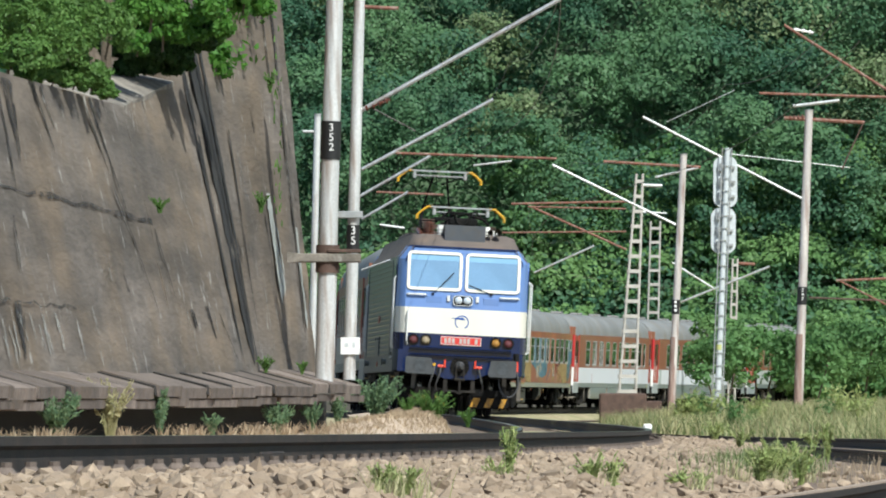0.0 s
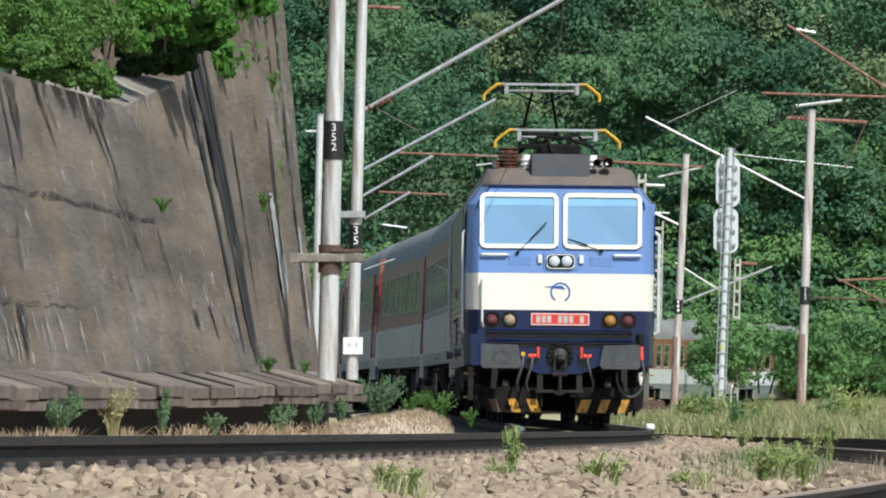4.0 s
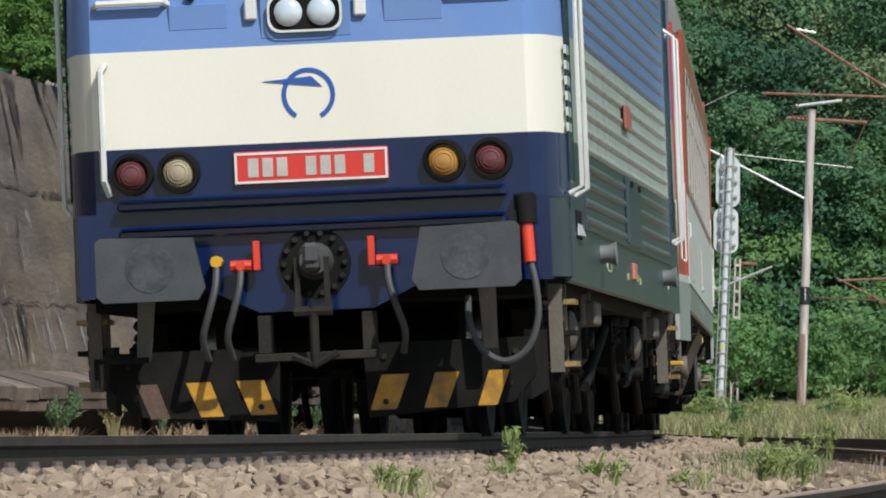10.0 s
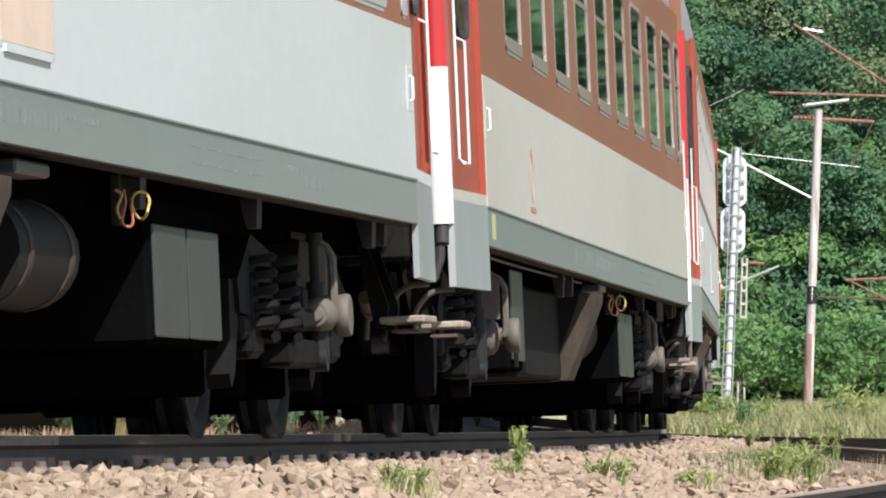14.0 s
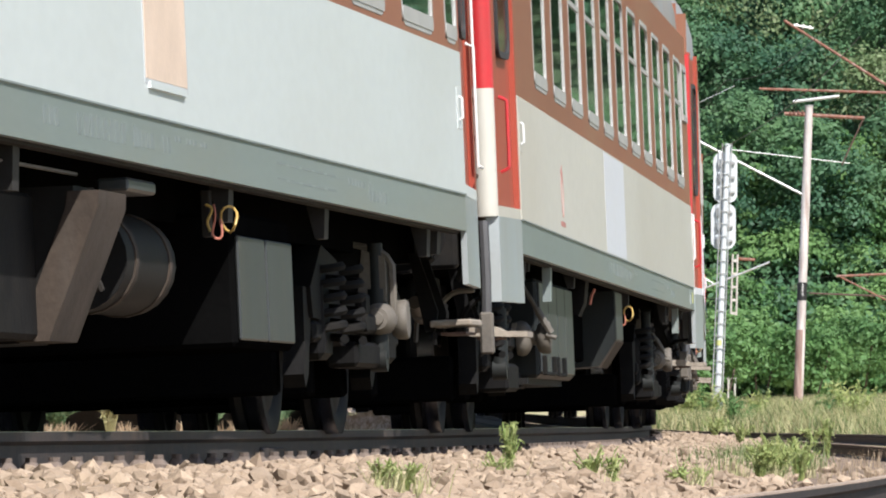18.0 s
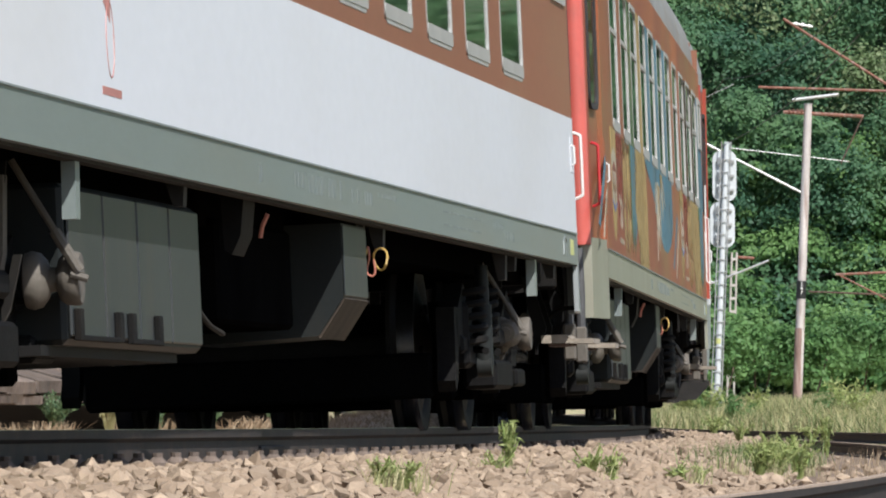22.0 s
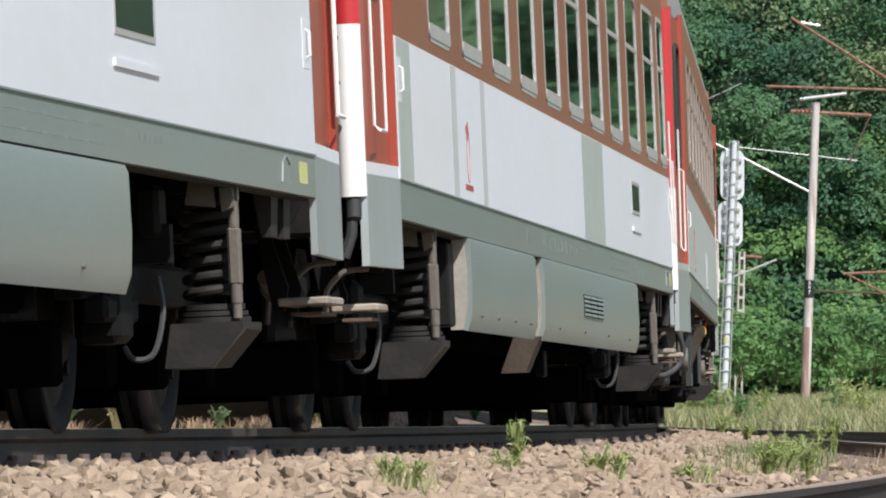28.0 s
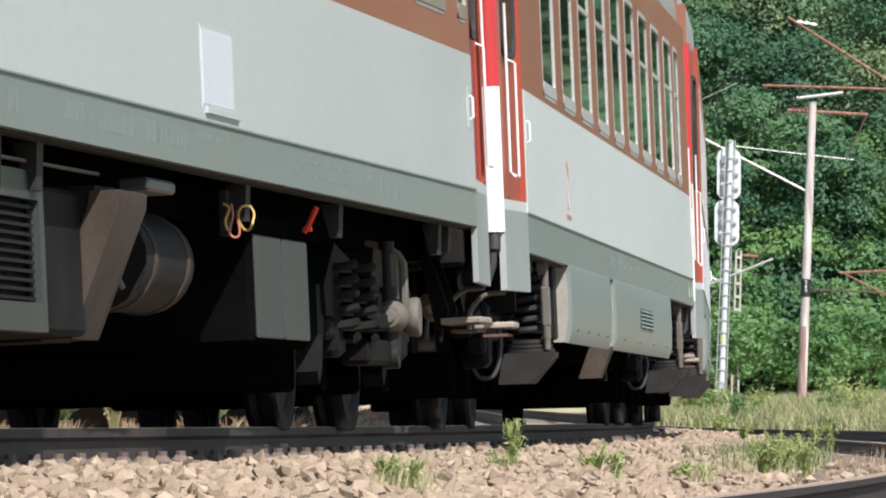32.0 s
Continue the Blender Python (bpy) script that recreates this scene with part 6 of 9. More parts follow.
    part("lamp_panel", Sh().box(-0.26, 0.26, face_y(2.36) - 0.006, face_y(2.36) + 0.03, 2.33, 2.61, 0.004), PAINT["sky_blue"], cab)
    # number plate with bars
    pl = part("number_plate", Sh().box(-0.445, 0.445, Y0 - 0.025, Y0 + 0.01, 1.495, 1.685, 0.008), PAINT["plate"], cab, "red number plate")
    part("plate_rim", Sh().box(-0.44, 0.44, Y0 - 0.030, Y0 - 0.024, 1.665, 1.678).box(-0.44, 0.44, Y0 - 0.030, Y0 - 0.024, 1.502, 1.515).box(-0.44, -0.427, Y0 - 0.030, Y0 - 0.024, 1.515, 1.665).box(0.427, 0.44, Y0 - 0.030, Y0 - 0.024, 1.515, 1.665), CHROME, pl)
    x, bw = -0.375, 0.75 / 9
    for g in (3, 3, 1):
        for _ in range(g):
            part("plate_bar", Sh().box(x + 0.12 * bw, x + 0.86 * bw, Y0 - 0.030, Y0 - 0.024, 1.535, 1.645, 0.002), PLATEGREY, pl, "plain pale bar")
            x += bw
        x += bw
    # emblem: open ring and dart
    em = Sh()
    arc = [radians(a) for a in range(-62, 243, 12)]
    em.loft([[(r * math.cos(t), yy, 2.0 + r * math.sin(t)) for r, yy in ((0.128, Y0 - 0.006), (0.155, Y0 - 0.006), (0.155, Y0 - 0.001), (0.128, Y0 - 0.001))] for t in arc])
    dart = Sh().prism([(-0.26, 2.085), (0.02, 2.105), (0.08, 2.045), (-0.10, 2.065)], 'y', Y0 - 0.009, Y0 - 0.001)
    part("emblem_dart", dart, PAINT["logo"], cab, "blue dart of the emblem")
    part("emblem", em, PAINT["logo"], cab, "blue open ring emblem")
    # vertical handrails on the face corners
    part("handrail", Sh().tube([(-1.17, Y0, 2.22), (-1.19, Y0 - 0.08, 2.18), (-1.19, Y0 - 0.08, 1.55), (-1.17, Y0, 1.47)], 0.02, 7), CHROME, cab, "white vertical handrail")
    # ridges and front beam
    for z, d in ((1.40, 0.10), (1.24, 0.08)):
        part("front_ridge", Sh().box(-1.12, 1.12, Y0 - d, Y0 + 0.05, z - 0.03, z + 0.02, 0.012), PAINT["navy"], cab, "projecting navy step")
    part("ridge_rail", Sh().cyl((-1.1, Y0 - 0.12, 1.43), (1.1, Y0 - 0.12, 1.43), 0.014, 6).cyl((-1.1, Y0 - 0.10, 1.27), (1.1, Y0 - 0.10, 1.27), 0.014, 6), PAINT["navy"], cab)
    beam = part("buffer_beam", Sh().prism([(-1.36, 1.36), (1.36, 1.36), (1.36, 0.88), (0.62, 0.90), (0.33, 0.76), (-0.33, 0.76), (-0.62, 0.90), (-1.36, 0.88)], 'y', Y0 - 0.02, Y0 + 0.18), PAINT["navy"], loco, "navy buffer beam")
    for sx in (1, -1):
        b = part("buffer", Sh().cyl((sx * 0.875, Y0, 1.05), (sx * 0.875, 0.06, 1.05), 0.13, 16), BLACK, beam)
        x = sx * 0.90
        part("buffer_head", Sh().prism([(x + sx * a, 1.025 + c) for a, c in ((-0.31, -0.12), (-0.25, 0.17), (0.28, 0.185), (0.31, 0.16), (0.31, -0.15), (0.27, -0.185), (-0.27, -0.185))], 'y', 0.0, 0.06), PAINT["buffer"], b, "worn grey buffer head")
        part("wear_patch", Sh().cyl((x, 0.004, 1.03), (x, -0.004, 1.03), 0.14, 24), PAINT["grease"], b)
        # brake hoses with taps
        for k, (hx, col) in enumerate(((0.42, "orange_red"), (0.56, "yellow"))[:1 if sx > 0 else 2]):
            tp = part("hose_tap", Sh().cyl((sx * hx - 0.06, Y0 - 0.10, 1.03), (sx * hx + 0.06, Y0 - 0.10, 1.03), 0.032, 8).cyl((sx * hx, Y0 - 0.02, 1.03), (sx * hx, Y0 - 0.16, 1.03), 0.03, 8).box(sx * (hx - 0.09) - 0.02, sx * (hx - 0.09) + 0.02, Y0 - 0.12, Y0 - 0.07, 1.0, 1.17, 0.005) if not k else Sh().cyl((sx * hx, Y0 - 0.02, 1.06), (sx * hx, Y0 - 0.14, 1.06), 0.035, 8), PAINT[col], beam, "%s hose tap" % ("red" if not k else "yellow"))
            part("hose", Sh().tube(bend([(sx * hx, Y0 - 0.13, 1.02), (sx * (hx + 0.01), Y0 - 0.18, 0.90), (sx * (hx + 0.05), Y0 - 0.19, 0.76), (sx * (hx + 0.09), Y0 - 0.15, 0.62), (sx * (hx + 0.07), Y0 - 0.05, 0.50)]), 0.021, 8), HOSE, tp, "grey rubber hose")
        part("guard_iron", Sh().box(sx * 0.30 - 0.045, sx * 0.30 + 0.045, Y0 - 0.05, Y0 - 0.02, 0.52, 0.74, 0.005), DUSTY, beam, "dusty guard iron")
        part("strut", Sh().prism([(sx * 0.98 - 0.05, 0.86), (sx * 0.98 + 0.05, 0.86), (sx * 1.0 + 0.03, 0.5), (sx * 1.0 - 0.05, 0.5)], 'y', Y0 - 0.03, Y0), LIGHTMETAL if sx < 0 else DUSTY, beam)
        # snowplough with warning stripes
        pg = part("snowplough", Sh().prism([(sx * 0.24, 0.56), (sx * 1.22, 0.56), (sx * 1.24, 0.36), (sx * 1.10, 0.19), (sx * 0.26, 0.13)], 'y', Y0 + 0.16, Y0 + 0.20), BLACK, loco, "black plough plate with yellow stripes")
        # Stripe colour holds dirt, and a darker amber that paints shade.
        for q in range(3):
            x0 = 0.26 + q * 0.31
            part("warning_stripe", Sh().prism([(sx * (x0 + 0.16 - 0.02 * q), 0.175), (sx * (x0 + 0.01), 0.175), (sx * (x0 + 0.08), 0.375), (sx * (x0 + 0.24 - 0.02 * q), 0.375)], 'y', Y0 + 0.154, Y0 + 0.161), PAINT["amber"] if q < 2 or sx > 0 else RUST, pg, "dirty amber stripe, also darkened for shade")
        for xs in (0.5, 1.0):
            part("plough_stay", Sh().box(sx * xs - 0.03, sx * xs + 0.03, Y0 + 0.2, Y0 + 0.7, 0.5, 0.56), BLACK, pg)
        part("plough_wing", Sh().loft([[(sx * (1.20 + 0.10 * math.sin(a * 0.35)), Y0 + 0.17 + 0.09 * a, 0.20 + 0.02 * a), (sx * (1.20 + 0.10 * math.sin(a * 0.35)), Y0 + 0.17 + 0.09 * a, 0.60), (sx * (1.17 + 0.10 * math.sin(a * 0.35)), Y0 + 0.18 + 0.09 * a, 0.60), (sx * (1.17 + 0.10 * math.sin(a * 0.35)), Y0 + 0.18 + 0.09 * a, 0.20 + 0.02 * a)] for a in range(4)]), BLACK, pg, "grey curved plough end")
        for xs, zs in ((0.36, 0.22), (0.36, 0.48), (1.08, 0.30), (1.12, 0.48)):
            part("bolt", Sh().cyl((sx * xs, Y0 + 0.16, zs), (sx * xs, Y0 + 0.145, zs), 0.018, 8), DUSTY, pg)
    part("step", Sh().box(-1.28, -0.98, Y0 - 0.2, Y0 + 0.05, 0.50, 0.53).box(-1.28, -1.25, Y0 - 0.2, Y0 - 0.17, 0.36, 0.53), BLACK, beam)
    part("shunting_bar", Sh().box(-0.36, 0.36, Y0 - 0.15, Y0 - 0.11, 0.47, 0.52, 0.006), DUSTY, beam)
    # draw hook, its housing and screw coupling
    hs = part("hook_housing", Sh().cyl((0, Y0 + 0.02, 1.03), (0, Y0 - 0.05, 1.03), 0.205, 28), BLACK, beam, "round bolted hook housing")
    for q in range(14):
        a = 2 * math.pi * q / 14
        part("bolt", Sh().cyl((0.175 * math.cos(a), Y0 - 0.05, 1.03 + 0.175 * math.sin(a)), (0.175 * math.cos(a), Y0 - 0.075, 1.03 + 0.175 * math.sin(a)), 0.017, 6), DUSTY, hs)
    part("draw_hook", Sh().cyl((0, Y0 - 0.05, 1.04), (0, Y0 - 0.17, 1.04), 0.11, 16, 0.08).box(-0.045, 0.045, Y0 - 0.36, Y0 - 0.15, 0.98, 1.08, 0.02).box(-0.045, 0.045, Y0 - 0.38, Y0 - 0.30, 1.02, 1.14, 0.02), HOSE, hs)
    sc = Sh()
    for sx in (1, -1):
        sc.box(sx * 0.085 - 0.015, sx * 0.085 + 0.015, Y0 - 0.30, Y0 - 0.27, 0.74, 1.06)
    sc.cyl((0, Y0 - 0.285, 0.78), (0, Y0 - 0.285, 0.44), 0.028, 10).cyl((-0.11, Y0 - 0.285, 0.75), (0.11, Y0 - 0.285, 0.75), 0.03, 8).tube([(-0.13, Y0 - 0.27, 0.50), (0.0, Y0 - 0.29, 0.44), (0.13, Y0 - 0.28, 0.51)], 0.022, 6)
    part("screw_coupling", sc, DUSTY, hs, "dark steel screw coupling")
    # jumper cable with red plug
    plug = part("cable_plug", Sh().cyl((1.22, Y0 - 0.10, 1.36), (1.23, Y0 - 0.12, 1.20), 0.055, 10).box(1.16, 1.28, Y0 - 0.12, Y0, 1.28, 1.38, 0.01), BLACK, beam)
    part("plug_sleeve", Sh().cyl((1.23, Y0 - 0.12, 1.20), (1.24, Y0 - 0.14, 0.98), 0.036, 10), PAINT["orange_red"], plug, "bright red plug sleeve")
    part("cable", Sh().tube(bend([(1.24, Y0 - 0.14, 1.0), (1.27, Y0 - 0.16, 0.85), (1.275, Y0 - 0.17, 0.66), (1.21, Y0 - 0.17, 0.49), (1.08, Y0 - 0.16, 0.42), (0.95, Y0 - 0.14, 0.49), (0.88, Y0 - 0.1, 0.64), (0.87, Y0 - 0.04, 0.80)]), 0.020, 8), HOSE, plug, "grey looped jumper cable")

    # sides
    for sx in (1, -1):
        ya, yb = Y0 + 0.55, Y1 - 0.55
        X = lambda a, b: (min(sx * a, sx * b), max(sx * a, sx * b))
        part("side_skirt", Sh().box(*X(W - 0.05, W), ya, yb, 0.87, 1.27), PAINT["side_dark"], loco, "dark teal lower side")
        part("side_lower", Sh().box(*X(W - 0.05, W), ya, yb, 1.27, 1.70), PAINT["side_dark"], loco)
        # Far side takes the dark colour throughout, to paint its shade.
        part("side_band", Sh().box(*X(W - 0.05, W), ya, yb, 1.70, 2.32), PAINT["side_light"] if sx > 0 else PAINT["side_dark"], loco, "ribbed side band, pale grey on one side, darkened for shade on the other")
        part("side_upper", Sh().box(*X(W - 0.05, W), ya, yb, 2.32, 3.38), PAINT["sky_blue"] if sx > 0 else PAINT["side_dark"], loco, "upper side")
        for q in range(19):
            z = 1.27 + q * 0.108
            # Lower ribs on the near side get a lighter colour that paints their highlights.
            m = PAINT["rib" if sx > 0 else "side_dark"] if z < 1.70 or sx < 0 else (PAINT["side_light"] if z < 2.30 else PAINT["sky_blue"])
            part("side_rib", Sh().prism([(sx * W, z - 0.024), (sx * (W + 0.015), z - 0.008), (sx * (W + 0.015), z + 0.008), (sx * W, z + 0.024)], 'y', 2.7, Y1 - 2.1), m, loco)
        for (yy, zz) in ((1.02, 2.9), (1.60, 2.9), (Y1 - 1.6, 2.9), (Y1 - 1.0, 2.9)):
            out = 0.075 if sx > 0 else 0.035
            part("cab_handrail", Sh().tube([(sx * W, yy, 1.38), (sx * (W + out), yy, 1.42), (sx * (W + out), yy, zz), (sx * W, yy, zz + 0.05)], 0.015, 7), CHROME, loco, "white cab handrail")
        for yy in (1.08, Y1 - 1.54):
            part("cab_door", Sh().box(*X(W - 0.01, W + 0.008), yy, yy + 0.5, 1.45, 3.2, 0.01), PAINT["navy"], loco)
        for q in range(6):
            part("cab_step_plate", Sh().box(*X(W, W + 0.015), 0.98 + 0.02, 1.30, 1.74 + q * 0.09, 1.79 + q * 0.09), PAINT["side_light"], loco)
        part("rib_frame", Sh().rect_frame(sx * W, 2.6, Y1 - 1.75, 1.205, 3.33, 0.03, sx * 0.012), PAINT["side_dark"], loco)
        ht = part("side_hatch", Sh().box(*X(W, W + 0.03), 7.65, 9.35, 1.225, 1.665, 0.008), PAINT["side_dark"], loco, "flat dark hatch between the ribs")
        for yh in (7.95, 9.0):
            part("hatch_catch", Sh().box(*X(W + 0.03, W + 0.045), yh, yh + 0.12, 1.60, 1.64), BLACK, ht)
        part("side_plate", Sh().box(*X(W + 0.02, W + 0.035), 7.6, 8.4, 1.98, 2.14, 0.006), PAINT["ink_red"], loco, "small red side plate")
        for yy in (4.3, 13.0):
            part("jacking_socket", Sh().loft([[(sx * (W + o), yy + r * math.cos(a * math.pi / 8), 1.09 + r * math.sin(a * math.pi / 8)) for a in range(16)] for o, r in ((-0.02, 0.06), (0.05, 0.055), (0.095, 0.075), (0.10, 0.07), (0.08, 0.03))]), PAINT["socket"], loco, "grey round jacking socket")
            part("lifting_mark", Sh().box(*X(W + 0.001, W + 0.004), yy + 0.7, yy + 0.76, 1.02, 1.10), WHITE, loco)
        part("inspection_plate", Sh().box(*X(W, W + 0.02), 8.25, 8.65, 1.0, 1.11, 0.005), PAINT["handle_red"], loco, "small framed plate")
        for ym, zm in ((7.6, 0.99), (8.95, 1.0), (9.3, 0.985)):
            part("stencil_mark", Sh().box(*X(W + 0.001, W + 0.003), ym, ym + 0.22, zm, zm + 0.045), PAINT["mark_yellow"], loco)
        part("stencil_frame", Sh().rect_frame(sx * (W + 0.001), 5.1, 5.55, 1.0, 1.07, 0.012, sx * 0.002), PAINT["mark_yellow"], loco)
        # Black plate on the skin paints the shade of a step hole.
        part("step_recess", Sh().box(*X(W + 0.001, W + 0.006), 1.55, 2.15, 1.13, 1.30, 0.002), BLACK, loco)
        part("recess_lip", Sh().prism([(sx * (W + 0.006), 1.15), (sx * (W + 0.03), 1.15), (sx * (W + 0.010), 1.22)], 'y', 1.60, 2.10), PAINT["stripe"], loco)
    part("underframe", Sh().box(-1.3, 1.3, Y0 + 0.2, Y1 - 0.2, 0.80, 0.95), BLACK, loco)
    for sx in (1, -1):
        part("equipment_box", Sh().box(min(sx * 0.5, sx * 1.08), max(sx * 0.5, sx * 1.08), 7.5, 9.3, 0.44, 0.84, 0.05), WHEEL, loco)
        part("traction_bar", Sh().cyl((sx * 1.16, 7.2, 0.30), (sx * 1.18, 9.6, 0.70), 0.035, 10), BLACK, loco, "slanting round traction bar")
    # roof: bevelled shell and equipment
    rp = [(-1.445, 3.37), (-1.235, 3.64), (-1.12, 3.90), (-0.96, 3.95), (0.96, 3.95), (1.12, 3.90), (1.235, 3.64), (1.445, 3.37)]
    part("roof", Sh().loft([[(x * 0.90, Y0 + 0.24, min(z, 3.635)) for x, z in rp], [(x * 0.98, Y0 + 0.60, min(z, 3.635) + max(0, z - 3.635) * 0.8) for x, z in rp], [(x, Y0 + 1.3, z) for x, z in rp], [(x, Y1 - 1.3, z) for x, z in rp], [(x * 0.98, Y1 - 0.60, min(z, 3.635) + max(0, z - 3.635) * 0.8) for x, z in rp], [(x * 0.90, Y1 - 0.24, min(z, 3.635)) for x, z in rp]]), PAINT["loco_roof"], loco, "brown dusty roof")
    part("roof_box", Sh().prism([(Y0 + 0.45, 3.72), (Y0 + 0.40, 4.12), (Y0 + 1.3, 4.14), (Y0 + 1.5, 3.85)], 'x', -0.44, 0.44), PAINT["roof_box"], loco, "dark grey roof box")
    part("roof_hatch", Sh().box(-1.0, 1.0, 5.6, 10.8, 3.88, 4.02, 0.03), PAINT["loco_roof"], loco)
    for hx, r in ((0.55, 0.06), (0.72, 0.085)):
        part("air_horn", Sh().loft([[(hx + q * math.cos(a * math.pi / 8), yy, 3.99 + q * math.sin(a * math.pi / 8)) for a in range(16)] for q, yy in ((r, 0.95), (r * 0.6, 1.15), (0.02, 1.5))], True, False), LIGHTMETAL, loco, "air horn")
    cl = Sh()
    for q in range(6):
        cl.cyl((-0.78, 1.5, 3.86 + q * 0.055), (-0.78, 1.5, 3.885 + q * 0.055), 0.13, 14).cyl((-0.78, 1.5, 3.885 + q * 0.055), (-0.78, 1.5, 3.915 + q * 0.055), 0.07, 10)
    part("roof_insulator", cl, BROWNINS, loco, "brown ribbed insulator")
    for hx in (-0.52, 0.50):
        part("roof_insulator", Sh().cyl((hx, 1.45, 3.9), (hx, 1.45, 4.12), 0.07, 12).cyl((hx, 1.45, 3.96), (hx, 1.45, 3.98), 0.10, 12).cyl((hx, 1.45, 4.03), (hx, 1.45, 4.05), 0.10, 12), PORCELAIN, loco, "white insulator")
    for q in range(6):
        part("resistor_plate", Sh().box(-0.92, -0.64, 1.7, 3.0, 3.92 + q * 0.06, 3.945 + q * 0.06), RUST, loco, "rusty roof resistor plate")
    part("roof_conduit", Sh().tube([(-0.95, 1.3, 3.88), (-1.0, 1.6, 4.0), (-0.95, 3.0, 4.02), (-0.9, 6.0, 4.1)], 0.05, 8), BROWNINS, loco)
    for yy in (3.2, Y1 - 3.0):
        pantograph(loco, yy, yy > 8)
    # bogies
    for yc in (4.3, 12.5):
        fr = Sh()
        for sx in (1, -1):
            fr.prism([(-2.3, 0.74), (-1.6, 0.90), (1.6, 0.90), (2.3, 0.74), (2.2, 0.55), (1.3, 0.62), (0.8, 0.42), (-0.8, 0.42), (-1.3, 0.62), (-2.2, 0.55)], 'x', sx * 1.02, sx * 1.2)
        fr.box(-1.0, 1.0, -0.5, 0.5, 0.45, 0.8, 0.03)
        bg = part("bogie", fr, BLACK, loco, "black locomotive bogie", at=pose(0, yc, 0))
        for dy in (-1.6, 1.6):
            wheelset(bg, dy, 0.58)
            for sx in (1, -1):
                ab = sub("axle_box", shared("axle_box_l", axle_box, BLACK), bg, sx * 1.1, dy, 0.58, 0, 0, 0 if sx > 0 else 180)
                sub("axle_cover", shared("axle_cover_l", lambda: lathe_x([(0.05, 0.155), (0.085, 0.155), (0.087, 0.135), (0.16, 0.115), (0.165, 0.07), (0.2, 0.06)]), BLACK), ab)
                sub("spring", shared("spring_l", lambda: coil(Sh(), 0, 0, 0.0, 0.30, 0.12, 4, 0.03), BLACK), bg, sx * 1.1, dy + 0.45, 0.55)
                sub("spring", shared("spring_l", None, BLACK), bg, sx * 1.1, dy - 0.45, 0.55)
                if dy > 0:
                    sub("sandbox", shared("sandbox", lambda: Sh().box(-0.09, 0.08, -0.30, 0.30, 0.0, 0.155, 0.015).prism([(-0.09, 0.15), (-0.06, 0.15), (-0.09, -0.03), (-0.16, -0.05), (-0.15, -0.02)], 'y', -0.30, -0.26).cyl((0.0, 0.05, 0.15), (0.0, 0.05, 0.22), 0.03, 8), LIGHTMETAL), bg, sx * 1.29, dy - 0.6, 0.665)
                sub("sand_pipe", shared("sand_pipe", lambda: Sh().tube([(0, 0, 0.6), (0, 0.12, 0.4), (0, 0.35, 0.22), (0, 0.5, 0.14)], 0.028, 7), WHEEL), bg, sx * 1.2, dy - 0.9, 0)
        for sx in (1, -1):
            sub("dish_cover", shared("dish_cover", lambda: lathe_x([(0.0, 0.05), (0.02, 0.115), (0.045, 0.125), (0.07, 0.105), (0.085, 0.05), (0.088, 0.01)]), LIGHTMETAL), bg, sx * 1.24, -0.75, 0.62, 0, 0, 0 if sx > 0 else 180, "pale round dished cover")
            sub("filter_post", shared("filter_post", lambda: Sh().cyl((0, 0, 0), (0, 0, 0.14), 0.022, 8).cyl((0, 0, 0.14), (0, 0, 0.17), 0.034, 8).cyl((0, 0, -0.03), (-0.02, 0, 0.0), 0.03, 8), LIGHTMETAL), bg, sx * 1.30, 0.30, 0.68)
            sub("damper", shared("damper_l", shock, WHEEL), bg, sx * 1.24, 0.3, 0.42)
            sub("brake_cylinder", shared("brake_cyl", lambda: Sh().cyl((0, -0.2, 0), (0, 0.2, 0), 0.12, 14).cyl((0, 0.2, 0), (0, 0.3, 0), 0.05, 8), WHEEL), bg, sx * 1.2, -0.5, 0.62)
            sub("traction_rod", shared("traction_rod", lambda: Sh().cyl((0, -0.9, 0.30), (0, 0.9, 0.62), 0.04, 8), WHEEL), bg, sx * 1.18, 0.6, 0.05)
    # ladder steps below the cabs
    for sx in (1, -1):
        for yy in (1.25, Y1 - 1.25):
            ld = part("cab_steps", Sh().box(sx * 1.34 - 0.04, sx * 1.34 + 0.04, yy - 0.24, yy - 0.18, 0.35, 0.86), LIGHTMETAL, loco, "cab ladder")
            part("ladder_side", Sh().box(sx * 1.34 - 0.04, sx * 1.34 + 0.04, yy + 0.18, yy + 0.24, 0.35, 0.86), LIGHTMETAL, ld)
            for q in range(5):
                # Black plates on the ladder side paint the dark of its holes.
                part("ladder_slot_patch", Sh().box(sx * 1.383 - 0.004, sx * 1.383 + 0.004, yy - 0.225, yy - 0.195, 0.42 + 0.085 * q, 0.475 + 0.085 * q), BLACK, ld)
            for zz in (0.38, 0.56, 0.74):
                part("tread", Sh().box(sx * 1.36 - 0.09, sx * 1.36 + 0.09, yy - 0.2, yy + 0.2, zz, zz + 0.03), PAINT["ochre"] if zz < 0.4 or zz > 0.7 else BLACK, ld)
    RUNNERS.append((loco, 0.0, 4.3, 12.5))
    return loco


